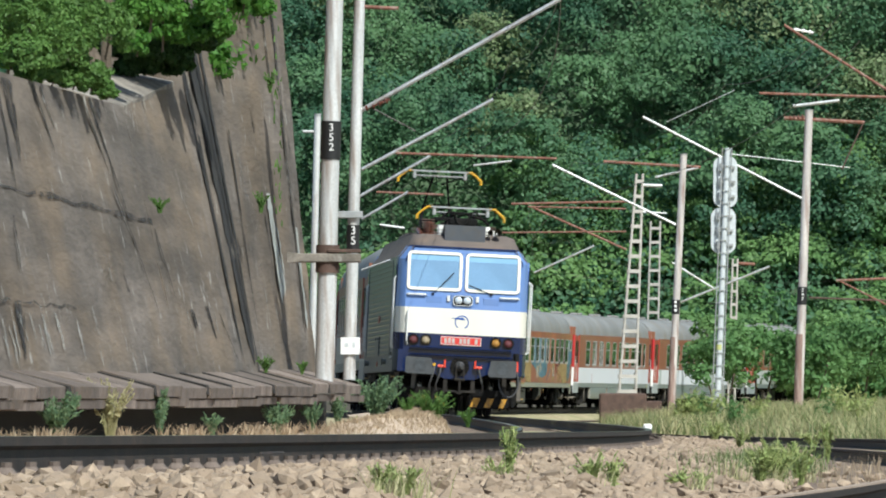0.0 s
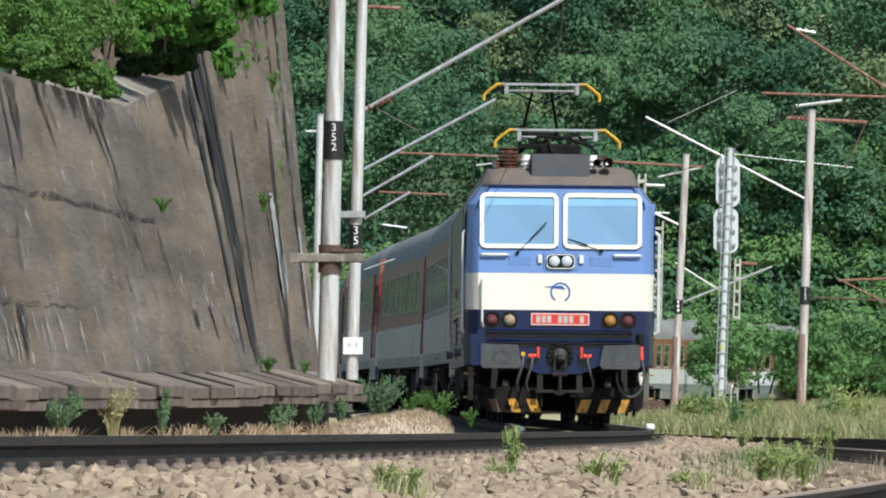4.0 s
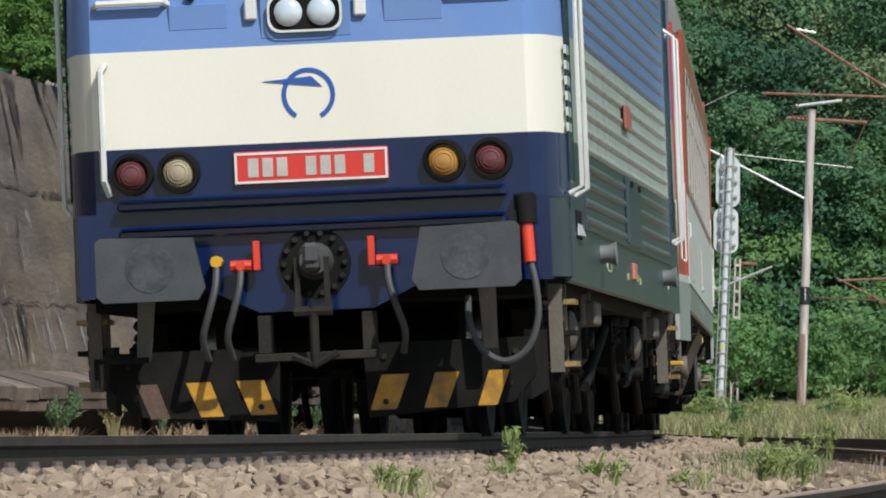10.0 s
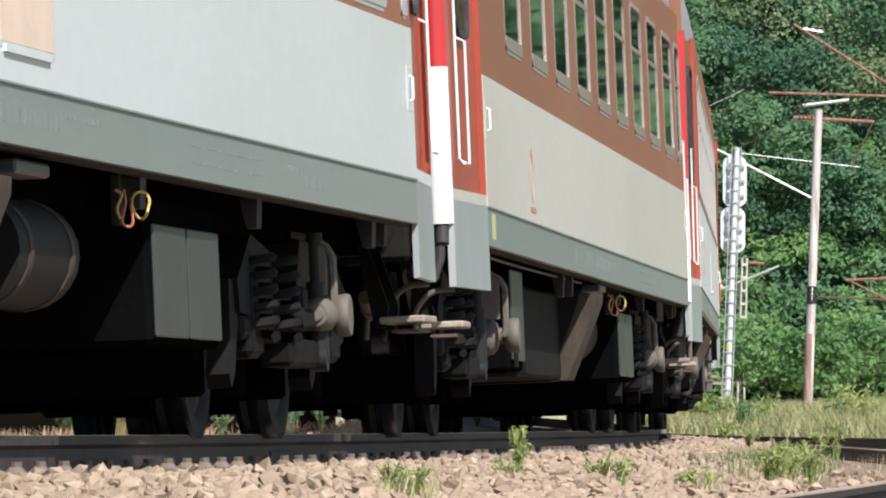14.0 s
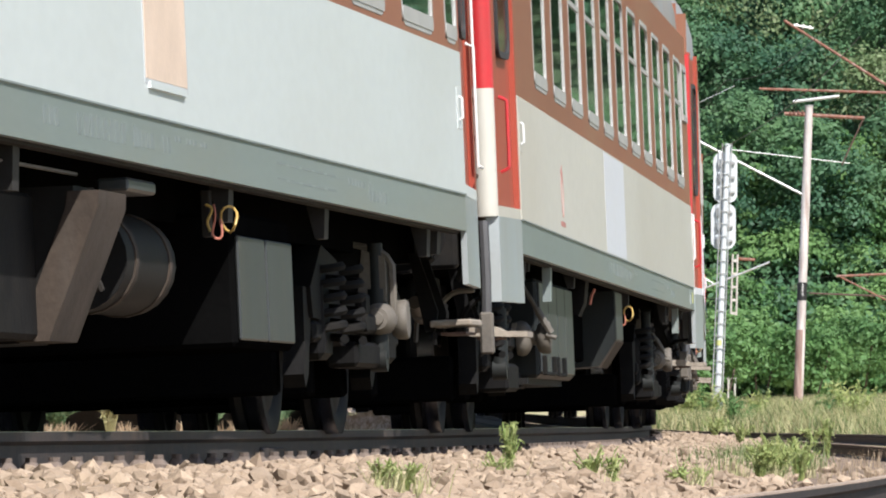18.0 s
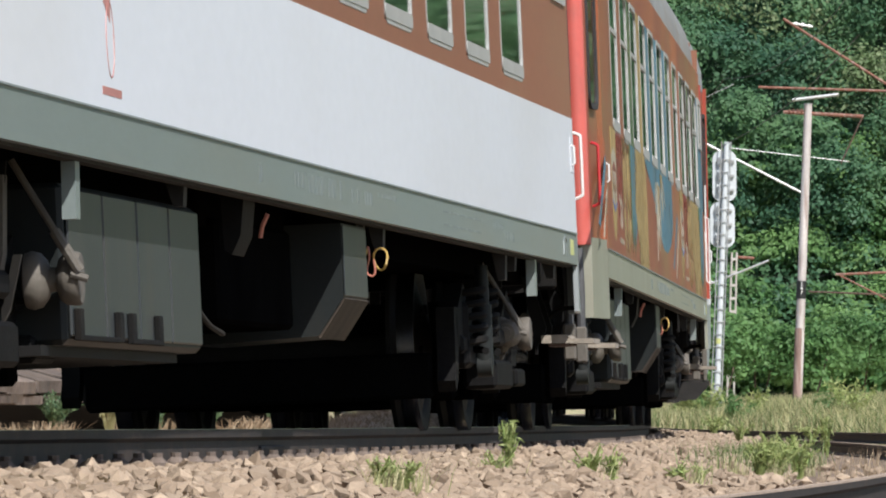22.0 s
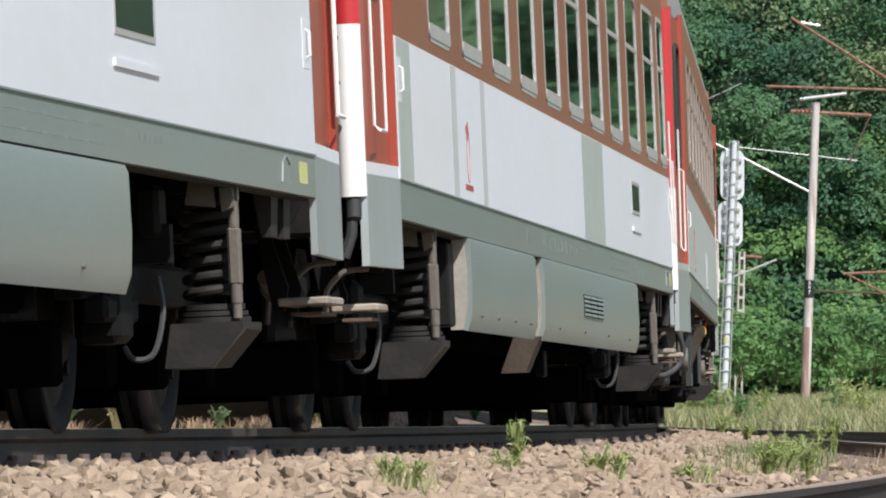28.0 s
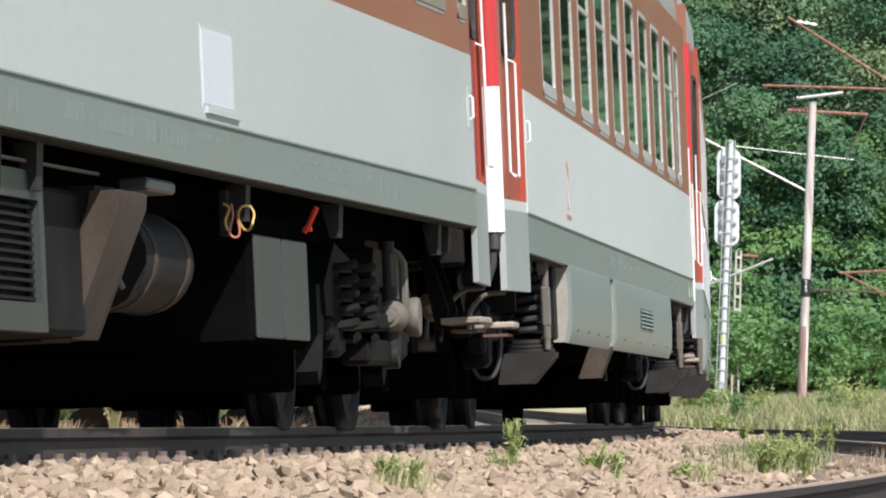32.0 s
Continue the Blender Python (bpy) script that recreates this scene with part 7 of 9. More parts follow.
locomotive()
for _i, (_front, _rear, _kind, _panel, _label, _levels, _glaze, _opt) in enumerate((
        (17.70, 42.00, "A", "white_green", "passenger coach with pale green-white lower panel and brown window band", (0.97, 1.175, 1.88), "A", ()),
        (42.95, 67.81, "A", "beige", "passenger coach with dusty beige lower panel and brown window band", (0.95, 1.148, 1.82), "A2", ()),
        (68.70, 93.27, "A", "white_green", "passenger coach with pale lower panel, brown band and beige hatch", (0.985, 1.168, 1.88), "A", ()),
        (94.38, 120.48, "B", "beige", "faded beige and brown passenger coach with a pale repaint patch", (0.943, 1.125, 1.795), "B", ("patch",)),
        (121.72, 147.70, "B", "white", "white and brown passenger coach with grey-green skirt", (0.95, 1.133, 1.815), "B", ()),
        (148.83, 175.19, "B", "mural", "passenger coach covered in an orange-brown painted mural", (0.935, 1.115, 1.80), "B", ()),
        (176.18, 200.97, "C", "white", "white and brown coach with covered underframe and coil-spring bogies", (0.957, 1.134, 1.79), "C", ("small_window",)),
        (202.05, 227.81, "C", "white", "white coach with grey paint patches and covered underframe", (0.95, 1.132, 1.79), "C", ("stripes", "small_window", "crimson")),
        (228.75, 253.30, "A", "grey", "light grey and brown coach with a white hatch", (1.0, 1.187, 1.865), "A2", ("grille", "crimson")),
        (254.28, 279.30, "C", "white_green", "pale grey and brown coach with covered underframe", (0.935, 1.15, 1.82), "C", ()),
        (280.30, 305.30, "C", "white", "white and brown coach with covered underframe", (0.95, 1.132, 1.79), "C", ()))):
    coach(_i + 1, _front, _rear, _kind, _panel, _label, _levels, _glaze, _opt)


# ---- ground, ballast and rails ----
def ribbon(name, s0, s1, step, profile, material, label="", kind="structure", rough=0.0):
    """A sheet along the track with a cross-section of (side, height)."""
    ss = np.arange(s1, s0 - 1e-6, -step)
    rng = np.random.default_rng(5)
    vs, fs, n = [], [], len(profile)
    for s in ss:
        for lat, z in profile:
            p = beside(s, max(min(lat, 6.0), -6.0), z, abs(lat) < 3.5)
            if abs(lat) > 6:
                q = beside(s, math.copysign(5.0, lat), z, False)
                d = (Vector((p.x, p.y)) - Vector((q.x, q.y))).normalized()
                p.x += d.x * (abs(lat) - 6.0)
                p.y += d.y * (abs(lat) - 6.0)
            vs.append((p.x, p.y, p.z + rough * rng.normal()))
    for i in range(len(ss) - 1):
        for k in range(n - 1):
            fs.append((i * n + k, i * n + k + 1, (i + 1) * n + k + 1, (i + 1) * n + k))
    sh = Sh().add(vs, fs)
    return part(name, sh, material, None, label, kind=kind)


TRACK2 = 4.2      # spacing of the second track
DROP2 = -0.30     # its rails lie lower
gp = [(-70, 0.4), (-30, 0.1), (-10, -0.05), (-4.2, -0.10), (-2.7, -0.22), (-1.9, -0.20), (0.0, -0.19), (1.7, -0.20), (2.3, -0.30), (2.9, -0.46), (4.2, -0.52), (5.9, -0.52), (7.0, -0.42), (9.5, -0.20), (14, -0.05), (30, 0.1), (70, 0.3)]
ground = ribbon("ground", -290, 420, 4.0, gp, EARTH, "dry grassy ground beside the railway")
far = Sh()
far.add([(-2500, -2500, -0.75), (2500, -2500, -0.75), (2500, 2500, -0.75), (-2500, 2500, -0.75)], [(0, 1, 2, 3)])
part("terrain", far, EARTH, None, "flat land reaching to the horizon", kind="structure")
ribbon("ballast_bed", -120, 420, 2.0, [(-1.85, -0.20), (-1.6, -0.175), (0, -0.19), (1.55, -0.19), (2.2, -0.265), (2.85, -0.42), (3.4, -0.475), (4.2, -0.48), (5.6, -0.49), (6.0, -0.55)], BED, "grey-brown ballast bed", rough=0.012)
# Hidden bank added to cut the light reaching the train's far side.
ribbon("unseen_bank", -280, 88, 4.0, [(-3.6, -0.10), (-4.6, 0.15), (-7, 1.2), (-12, 3.2), (-18, 4.4), (-40, 4.6)], BANKGREEN, "unseen bank added to darken the far sides of the coaches", rough=0.12)
def bank_z(s, l):
    """Height of the straw bank over the rails."""
    k = min(1.0, max(0.0, (110 - s) / 14))
    return -0.16 + (float(np.interp(l, [-2.95, -2.75, -2.45, -2.15, -1.92, -1.74, -1.62], [0.02, 0.14, 0.30, 0.345, 0.33, 0.20, -0.02])) + 0.012 * math.sin(s * 1.7 + l * 9)) * k


bank = [[tuple(beside(u, l, bank_z(u, l))) for l in (-2.95, -2.75, -2.6, -2.45, -2.3, -2.15, -1.92, -1.74, -1.62)] for u in np.arange(44, 110.1, 2.0)]
part("straw_bank", Sh().loft(bank, False, False), SAND, None, "low bank of pale gravel and straw beside the track", kind="structure")
ribbon("cess_path", 10, 120, 2.0, [(-2.75, -0.10), (-2.3, -0.015), (-1.75, -0.12)], SAND, "pale gravel path beside the track", rough=0.015)


def rail_run(track, lat0, drop, s0, s1):
    prof = [(-0.036, 0.0), (0.036, 0.0), (0.036, -0.035), (0.010, -0.05), (0.009, -0.13), (0.07, -0.150), (0.072, -0.165), (-0.072, -0.165), (-0.07, -0.150), (-0.009, -0.13), (-0.010, -0.05), (-0.036, -0.035)]
    rings, top = [], []
    lift = 0.015 if drop == 0 else 0.0
    for s in np.arange(s0, s1 + 0.1, 2.5):
        sag = lift * min(max((s - 95) / 30, 0.0), 1.0) if drop == 0 else drop + float(np.interp(s, [60, 100, 145, 165], [0.09 if lat0 > TRACK2 else 0.0, 0.05 if lat0 > TRACK2 else 0.0, -0.040, -0.05]))
        rings.append([tuple(beside(s, lat0 + a, b + sag)) for a, b in prof])
        top.append([tuple(beside(s, lat0 + a, b + sag)) for a, b in ((-0.028, 0.0), (-0.028, 0.0025), (0.026, 0.0025), (0.026, 0.0))] if drop == 0 else [tuple(beside(s, lat0 + a, b + sag)) for a, b in ((-0.0385, -0.006), (-0.0375, 0.0025), (0.0375, 0.0025), (0.0385, -0.006))])
    r = part("rail", Sh().loft(rings), RAILSIDE, track, "dark rusty rail")
    part("running_surface", Sh().loft(top), RAILTOP if drop == 0 else DULLTOP, r, "worn rail head")
    return r


RAIL = 0.7535
track1 = thing("railway_track", "main line track of dark rails on pale ballast", "track")
track2 = thing("railway_track", "second track with rusty rails in weedy ballast", "track")
r_near = rail_run(track1, RAIL, 0, -260, 418)
rail_run(track1, -RAIL, 0, -260, 418)
rail_run(track2, TRACK2 - RAIL, DROP2, -200, 418)
rail_run(track2, TRACK2 + RAIL, DROP2, -200, 418)
for i in range(200):
    s = 66 + i * 0.56
    me = shared("rail_clip", lambda: Sh().box(-0.04, 0.04, -0.05, 0.05, -0.03, 0.034, 0.022).cyl((0.0, 0, 0.02), (0.0, 0, 0.052), 0.022, 8), CLIPRUST)
    ob = new("rail_clip", me)
    ob.parent = track1
    p, q = beside(s, RAIL + 0.115, -0.135), beside(s - 0.5, RAIL + 0.115, -0.135)
    ob.matrix_basis = Matrix.Translation(p) @ Matrix.Rotation(math.atan2(q.y - p.y, q.x - p.x) - math.pi / 2, 4, 'Z')
    me2 = shared("sleeper", lambda: Sh().box(-1.25, 1.25, -0.12, 0.12, -0.16, 0.0, 0.02), WOOD)
    ob2 = new("sleeper", me2)
    ob2.parent = track1
    c = beside(s, 0, -0.172)
    ob2.matrix_basis = Matrix.Translation(c) @ Matrix.Rotation(math.atan2(q.y - p.y, q.x - p.x) - math.pi / 2, 4, 'Z') @ Matrix.Rotation(-cant(s), 4, 'Y')
joint = beside(146.0, RAIL + 0.02, -0.09)
part("fishplate", Sh().box(-0.02, 0.02, -0.30, 0.30, -0.045, 0.03, 0.008), RAILSIDE, r_near, at=Matrix.Translation(joint) @ Matrix.Rotation(radians(-9), 4, 'Z'))


def stones(name, s0, s1, l0, l1, count, size, zf, seed):
    rng = np.random.default_rng(seed)
    g = 1.618
    base = np.array([(-1, g, 0), (1, g, 0), (-1, -g, 0), (1, -g, 0), (0, -1, g), (0, 1, g), (0, -1, -g), (0, 1, -g), (g, 0, -1), (g, 0, 1), (-g, 0, -1), (-g, 0, 1)], float) / 1.9
    tri = np.array([(0, 11, 5), (0, 5, 1), (0, 1, 7), (0, 7, 10), (0, 10, 11), (1, 5, 9), (5, 11, 4), (11, 10, 2), (10, 7, 6), (7, 1, 8), (3, 9, 4), (3, 4, 2), (3, 2, 6), (3, 6, 8), (3, 8, 9), (4, 9, 5), (2, 4, 11), (6, 2, 10), (8, 6, 7), (9, 8, 1)])
    ss = rng.uniform(s0, s1, count)
    ll = rng.uniform(l0, l1, count)
    cx = np.empty((count, 3))
    grid = {}
    for i in range(count):
        k = round(ss[i] * 2)
        if k not in grid:
            a, b = beside(k / 2, 0.0, 0.0), beside(k / 2, 1.0, 0.0)
            grid[k] = (np.array(a), np.array(b - a))
        o, d = grid[k]
        cx[i] = o + d * ll[i]
    ds = (ss - np.round(ss * 2) / 2)
    cx[:, 1] -= ds
    cx[:, 2] += zf(ll) + rng.normal(0, 0.016, count)
    keep = (ll < 2.05 + 0.025 * (ss - 110)) | (rng.random(count) < 0.03)
    cx = cx[keep]
    count = len(cx)
    sc = size * rng.uniform(0.5, 1.45, (count, 1)) * rng.uniform(0.75, 1.25, (count, 3)) * np.array([1.1, 1.1, 0.68])
    v = (base[None] + rng.normal(0, 0.12, (count, 12, 3))) * (1 + rng.normal(0, 0.10, (count, 12, 1))) * sc[:, None, :]
    q = rng.normal(size=(count, 4)) * np.array([1.0, 0.32, 0.32, 1.0])
    q /= np.linalg.norm(q, axis=1)[:, None]
    w, x, y, z = q.T
    R = np.stack([np.stack([1 - 2 * (y * y + z * z), 2 * (x * y - z * w), 2 * (x * z + y * w)], -1), np.stack([2 * (x * y + z * w), 1 - 2 * (x * x + z * z), 2 * (y * z - x * w)], -1), np.stack([2 * (x * z - y * w), 2 * (y * z + x * w), 1 - 2 * (x * x + y * y)], -1)], 1)
    v = np.einsum('nij,nkj->nki', R, v) + cx[:, None, :]
    f = (tri[None] + 12 * np.arange(count)[:, None, None]).reshape(-1, 3)
    ob = new(name, arr_mesh(name, v.reshape(-1, 3), f, STONE, True))
    return tagged(ob, "loose pale brown ballast stones beside the rail", "ballast", "", "stuff")


bed = lambda l: np.interp(l, [0.8, 1.55, 2.2, 2.85, 3.4, 6], [-0.190, -0.185, -0.255, -0.41, -0.465, -0.49])
stones("ballast_stones", 118, 174, 0.87, 2.95, 27000, 0.031, bed, 1)
stones("ballast_stones", 62, 118, 0.87, 2.4, 7000, 0.042, bed, 2)
stones("ballast_stones", 60, 150, -2.0, -0.85, 2000, 0.042, lambda l: -0.195 + 0 * l, 3)

# ---- foliage ----
def leaf_cloud(centres, size, rng, out=None, bias=0.5, slim=0.5, lean=(0.0, 0.0, 0.35)):
    """Small bent leaves at the given centres. out: directions that they tend to face."""
    n = len(centres)
    nrm = rng.normal(size=(n, 3))
    if out is not None:
        nrm = nrm * (1 - bias) + out * bias * 2.0
    nrm += np.array(lean)
    nrm /= np.linalg.norm(nrm, axis=1)[:, None] + 1e-9
    t = np.cross(nrm, rng.normal(size=(n, 3)))
    t /= np.linalg.norm(t, axis=1)[:, None] + 1e-9
    b = np.cross(nrm, t)
    s = size * rng.uniform(0.6, 1.4, (n, 1))
    v = np.stack([centres - t * s, centres + b * s * slim + nrm * s * 0.12, centres + t * s, centres - b * s * slim + nrm * s * 0.12], 1)
    f = np.arange(4 * n).reshape(n, 4)
    return v.reshape(-1, 3), f


def crown_points(rng, centre, radius, clumps, per, flat=0.85, clump_r=0.28):
    """Leaf centres in clumps over the outside of an uneven crown, with the way out from each clump."""
    d = rng.normal(size=(clumps, 3))
    d /= np.linalg.norm(d, axis=1)[:, None]
    d[:, 2] = np.where(d[:, 2] < -0.45, -d[:, 2], d[:, 2])
    r = radius * (0.62 + 0.42 * rng.random((clumps, 1)))
    c = np.array(centre) + d * r * np.array([1, 1, flat])
    k = rng.normal(size=(clumps, per, 3))
    k /= np.linalg.norm(k, axis=2)[:, :, None]
    cr = radius * clump_r * rng.uniform(0.6, 1.3, (clumps, 1, 1))
    p = c[:, None, :] + k * cr * rng.random((clumps, per, 1)) ** 0.4 * np.array([1, 1, 0.75])
    o = (k + 0.35 * d[:, None, :])
    o /= np.linalg.norm(o, axis=2)[:, :, None]
    return p.reshape(-1, 3), o.reshape(-1, 3)


def merge_leaves(chunks):
    vs, fs, k = [], [], 0
    for v, f in chunks:
        vs.append(v), fs.append(f + k)
        k += len(v)
    return np.concatenate(vs), np.concatenate(fs)


def hill_z(x, y):
    return max(0.0, (y - 424 - 0.05 * max(0, x)) * 0.85)


def woods(name, material, spots, seed, size, clumps, per, label, flat=0.9):
    rng = np.random.default_rng(seed)
    ch = []
    for x, y, z, r in spots:
        k = int(clumps * (r / 3.5) ** 1.3) + 6
        p, o = crown_points(rng, (x, y, z), r, k, per, flat, 0.31)
        ch.append(leaf_cloud(p, size, rng, o, 0.55, 0.55, (0.15, -0.45, 0.55)))
    v, f = merge_leaves(ch)
    return tagged(new(name, arr_mesh(name, v, f, material)), label, "trees", "", "stuff")


slope = Sh()
xs, ys = [-120, -60, -20, 0, 20, 40, 80, 140, 220, 320], [420, 430, 445, 465, 500, 560, 700]
slope.add([(x, y, hill_z(x, y) - 0.8) for y in ys for x in xs], [(j * 10 + i, j * 10 + i + 1, (j + 1) * 10 + i + 1, (j + 1) * 10 + i) for j in range(6) for i in range(9)])
part("hillside", slope, mat("wood_floor", (0.06, 0.10, 0.05), 0.95, vary=0.4, scale=0.5, bump=0.3), None, "dark wooded hillside", kind="structure")
rs = random.Random(11)
tall, pale, low, side = [], [], [], []
for row in range(9):
    y = 433 + row * 4.2
    x = -26.0 + rs.uniform(0, 3)
    while x < 40:
        r = rs.uniform(2.0, 3.9)
        z = hill_z(x, y) + rs.uniform(3.0, 6.5)
        (pale if rs.random() < 0.13 else tall).append((x + rs.uniform(-1, 1), y + rs.uniform(-1.5, 1.5), z, r))
        x += r * rs.uniform(1.0, 1.6)
for row in range(10):
    y = 419 + row * 2.2
    x = -14.0 if row < 6 else 4.0
    while x < 34:
        r = rs.uniform(1.0, 2.1)
        low.append((x, y + rs.uniform(-1, 1), max(0.6, hill_z(x, y)) + rs.uniform(0.2, 1.3), r))
        x += r * rs.uniform(0.9, 1.35)
for row in range(4):
    y = 436 + row * 9
    x = 42.0
    while x < 230:
        r = rs.uniform(3.5, 5.5)
        side.append((x, y + 0.05 * x + rs.uniform(-2, 2), hill_z(x, y + 0.05 * x) + rs.uniform(2, 8), r))
        x += r * rs.uniform(1.1, 1.6)
woods("woodland", LEAF_WOOD, tall, 21, 0.128, 62, 54, "dense dark green deciduous woodland on a hillside")
woods("flowering_woodland", LEAF_PALE, pale, 22, 0.125, 62, 52, "trees with pale cream blossom on the hillside")
woods("shrub_slope", LEAF_SHRUB, low, 23, 0.135, 66, 40, "bright green shrubs on the lower slope", 0.8)
def undergrowth(n, seed):
    """Low leaves that cover the slope between the trees."""
    rng = np.random.default_rng(seed)
    x, y = rng.uniform(-30, 44, n), 423 + 50 * rng.random(n) ** 1.3
    z = np.maximum(0.0, (y - 424 - 0.05 * np.maximum(0, x)) * 0.85) + rng.uniform(0.1, 2.6, n)
    v, f = leaf_cloud(np.stack([x, y, z], 1), 0.17, rng, None, 0.5, 0.6, (0.2, -0.9, 0.8))
    return tagged(new("undergrowth", arr_mesh("undergrowth", v, f, LEAF_WOOD)), "dense green undergrowth on the wooded slope", "undergrowth", "", "stuff")


undergrowth(100000, 61)
woods("distant_woodland", LEAF_WOOD, side, 24, 0.50, 26, 16, "woodland continuing along the hillside")


def shrub(label, spots, material, seed, size, clumps, per, stems=5, cat="bush"):
    """A bush: bent stems and a crown of leaf clumps."""
    rng = np.random.default_rng(seed)
    x0, y0, z0 = spots[0][:3]
    b = thing("bush", label, cat, at=pose(x0, y0, 0))
    ch = []
    for x, y, z, r in spots:
        p, o = crown_points(rng, (x - x0, y - y0, z), r, clumps, per, 0.9, 0.3)
        ch.append(leaf_cloud(p, size, rng, o, 0.5))
    v, f = merge_leaves(ch)
    part("foliage", arr_mesh("foliage", v, f, material), material, b)
    for k in range(stems):
        x, y, z, r = spots[k % len(spots)]
        a = rng.uniform(-0.3, 0.3, 2) * r
        st = Sh().tube([(x - x0 + a[0], y - y0 + a[1], z - r * 0.75), (x - x0 + a[0] * 1.4, y - y0 + a[1], z - r * 0.4), (x - x0 + a[0] * 2.2, y - y0 + a[1] * 2, z + r * 0.4)], 0.02 * r + 0.006, 6)
        part("stem", st, BARK, b)
    return b


shrub("leafy green bushes behind the signal", [(8.1, 248, 1.35, 1.1), (9.2, 250, 1.5, 1.25), (10.6, 249, 1.35, 1.2), (12.2, 251, 1.6, 1.3), (13.8, 250, 1.4, 1.3), (15.4, 252, 1.6, 1.5), (8.2, 252, 2.0, 0.9), (11.5, 254, 2.1, 1.0)], LEAF_SHRUB, 31, 0.085, 60, 40, 10)


def grass(name, label, spots, material, seed, height, width=0.006, limp=0.5):
    """Blades as thin bent strips."""
    rng = np.random.default_rng(seed)
    c = np.array(spots, float)
    n = len(c)
    h = height * rng.uniform(0.5, 1.3, (n, 1))
    a = rng.uniform(0, 6.283, n)
    lean = np.stack([np.cos(a), np.sin(a), 0 * a], 1) * h * rng.uniform(0.05, limp, (n, 1))
    w = np.stack([-np.sin(a), np.cos(a), 0 * a], 1) * width
    w[:, 0] = np.abs(w[:, 0]) + width * 0.7
    up = np.array([0, 0, 1.0])
    v = np.stack([c - w, c + w, c + lean * 0.45 + up * h * 0.6 + w * 0.7, c + lean * 0.45 + up * h * 0.6 - w * 0.7, c + lean + up * h + w * 0.1, c + lean + up * h - w * 0.1], 1).reshape(-1, 3)
    k = 6 * np.arange(n)[:, None]
    f = np.concatenate([k + np.array([0, 1, 2, 3]), k + np.array([3, 2, 4, 5])])
    return tagged(new(name, arr_mesh(name, v, f, material)), label, "grass", "", "stuff")


def field_z(x, y):
    s = 185.65 - y
    lat = x - line(s)[0]
    return float(np.interp(lat, [p[0] for p in gp], [p[1] for p in gp])) + rail_z(s)


rs = random.Random(7)
def meadow(n, x0, x1, y0, y1):
    out = []
    while len(out) < n:
        y = rs.uniform(y0, y1)
        x = rs.uniform(x0, x1)
        if x - line(185.65 - y)[0] > 5.6:
            out.append((x, y, field_z(x, y) - 0.02))
    return out


grass("meadow_grass", "tall dry yellow-green meadow grass", meadow(42000, 4.5, 20, 110, 246), GRASS, 41, 0.42, 0.0055, 1.2)
grass("green_grass", "green grass and weeds at the foot of the masts", meadow(16000, 4.5, 16, 130, 246), GRASS2, 42, 0.40, 0.007, 1.2)
def strip_grass(n, s0, s1, l0, l1, z):
    return [tuple(beside(rs.uniform(s0, s1), rs.uniform(l0, l1), z)) for _ in range(n)]


grass("path_grass", "sparse dry grass along the pale path", strip_grass(500, 20, 130, -2.9, -2.5, -0.12), GRASS, 43, 0.09, 0.005)
grass("straw", "bleached straw lying on the low bank", [tuple(beside(u, l, bank_z(u, l) - 0.01)) for u, l in ((rs.uniform(46, 109), rs.uniform(-2.7, -1.64)) for _ in range(9000))], DRYSTALK, 47, 0.055, 0.0032, 1.6)
grass("verge_grass", "ragged yellow-green grass between the tracks", [tuple(beside(132 + rs.gauss(0, 3.2), rs.uniform(2.10, 2.62) + 0.02 * rs.gauss(0, 3), -0.33)) for _ in range(900)], GRASS2, 49, 0.17, 0.0022, 0.9)
grass("verge_stalks", "withered stalks in the bare ground between the tracks", [tuple(beside(rs.uniform(104, 136), rs.uniform(2.4, 3.3), -0.44)) for _ in range(260)], DRYSTALK, 50, 0.17, 0.0016, 0.8)
grass("far_track_grass", "weeds between the tracks", strip_grass(450, -60, 70, 2.3, 2.9, -0.36), GRASS2, 44, 0.12, 0.008)


def weed(base, height, spread, stems, per, size, material, seed, label, slim=0.4):
    """An upright weed: several stems with leaves along them."""
    rng = np.random.default_rng(seed)
    w = thing("weed", label, "weed", at=Matrix.Translation(base))
    st, pts, out = Sh(), [], []
    for k in range(stems):
        a = rng.uniform(0, 6.283)
        d = spread * rng.random() ** 0.5
        tip = np.array([math.cos(a) * d, math.sin(a) * d, height * rng.uniform(0.6, 1.05)])
        mid = tip * np.array([0.35, 0.35, 0.55])
        st.tube([(0.15 * tip[0], 0.15 * tip[1], -0.03), tuple(mid), tuple(tip)], 0.004, 5)
        for q in range(per):
            t = rng.uniform(0.12, 1.0)
            p = mid * (2 * t) * (1 - t) * 1.0 + tip * t * t
            e = rng.normal(size=3)
            e /= np.linalg.norm(e)
            pts.append(p + e * size * 0.8)
            out.append(e)
    v, f = leaf_cloud(np.array(pts), size, rng, np.array(out), 0.4, slim)
    part("stem", st, material, w, kind="stuff")
    part("leaf_spray", arr_mesh("leaf_spray", v, f, material), material, w, kind="stuff")
    return w


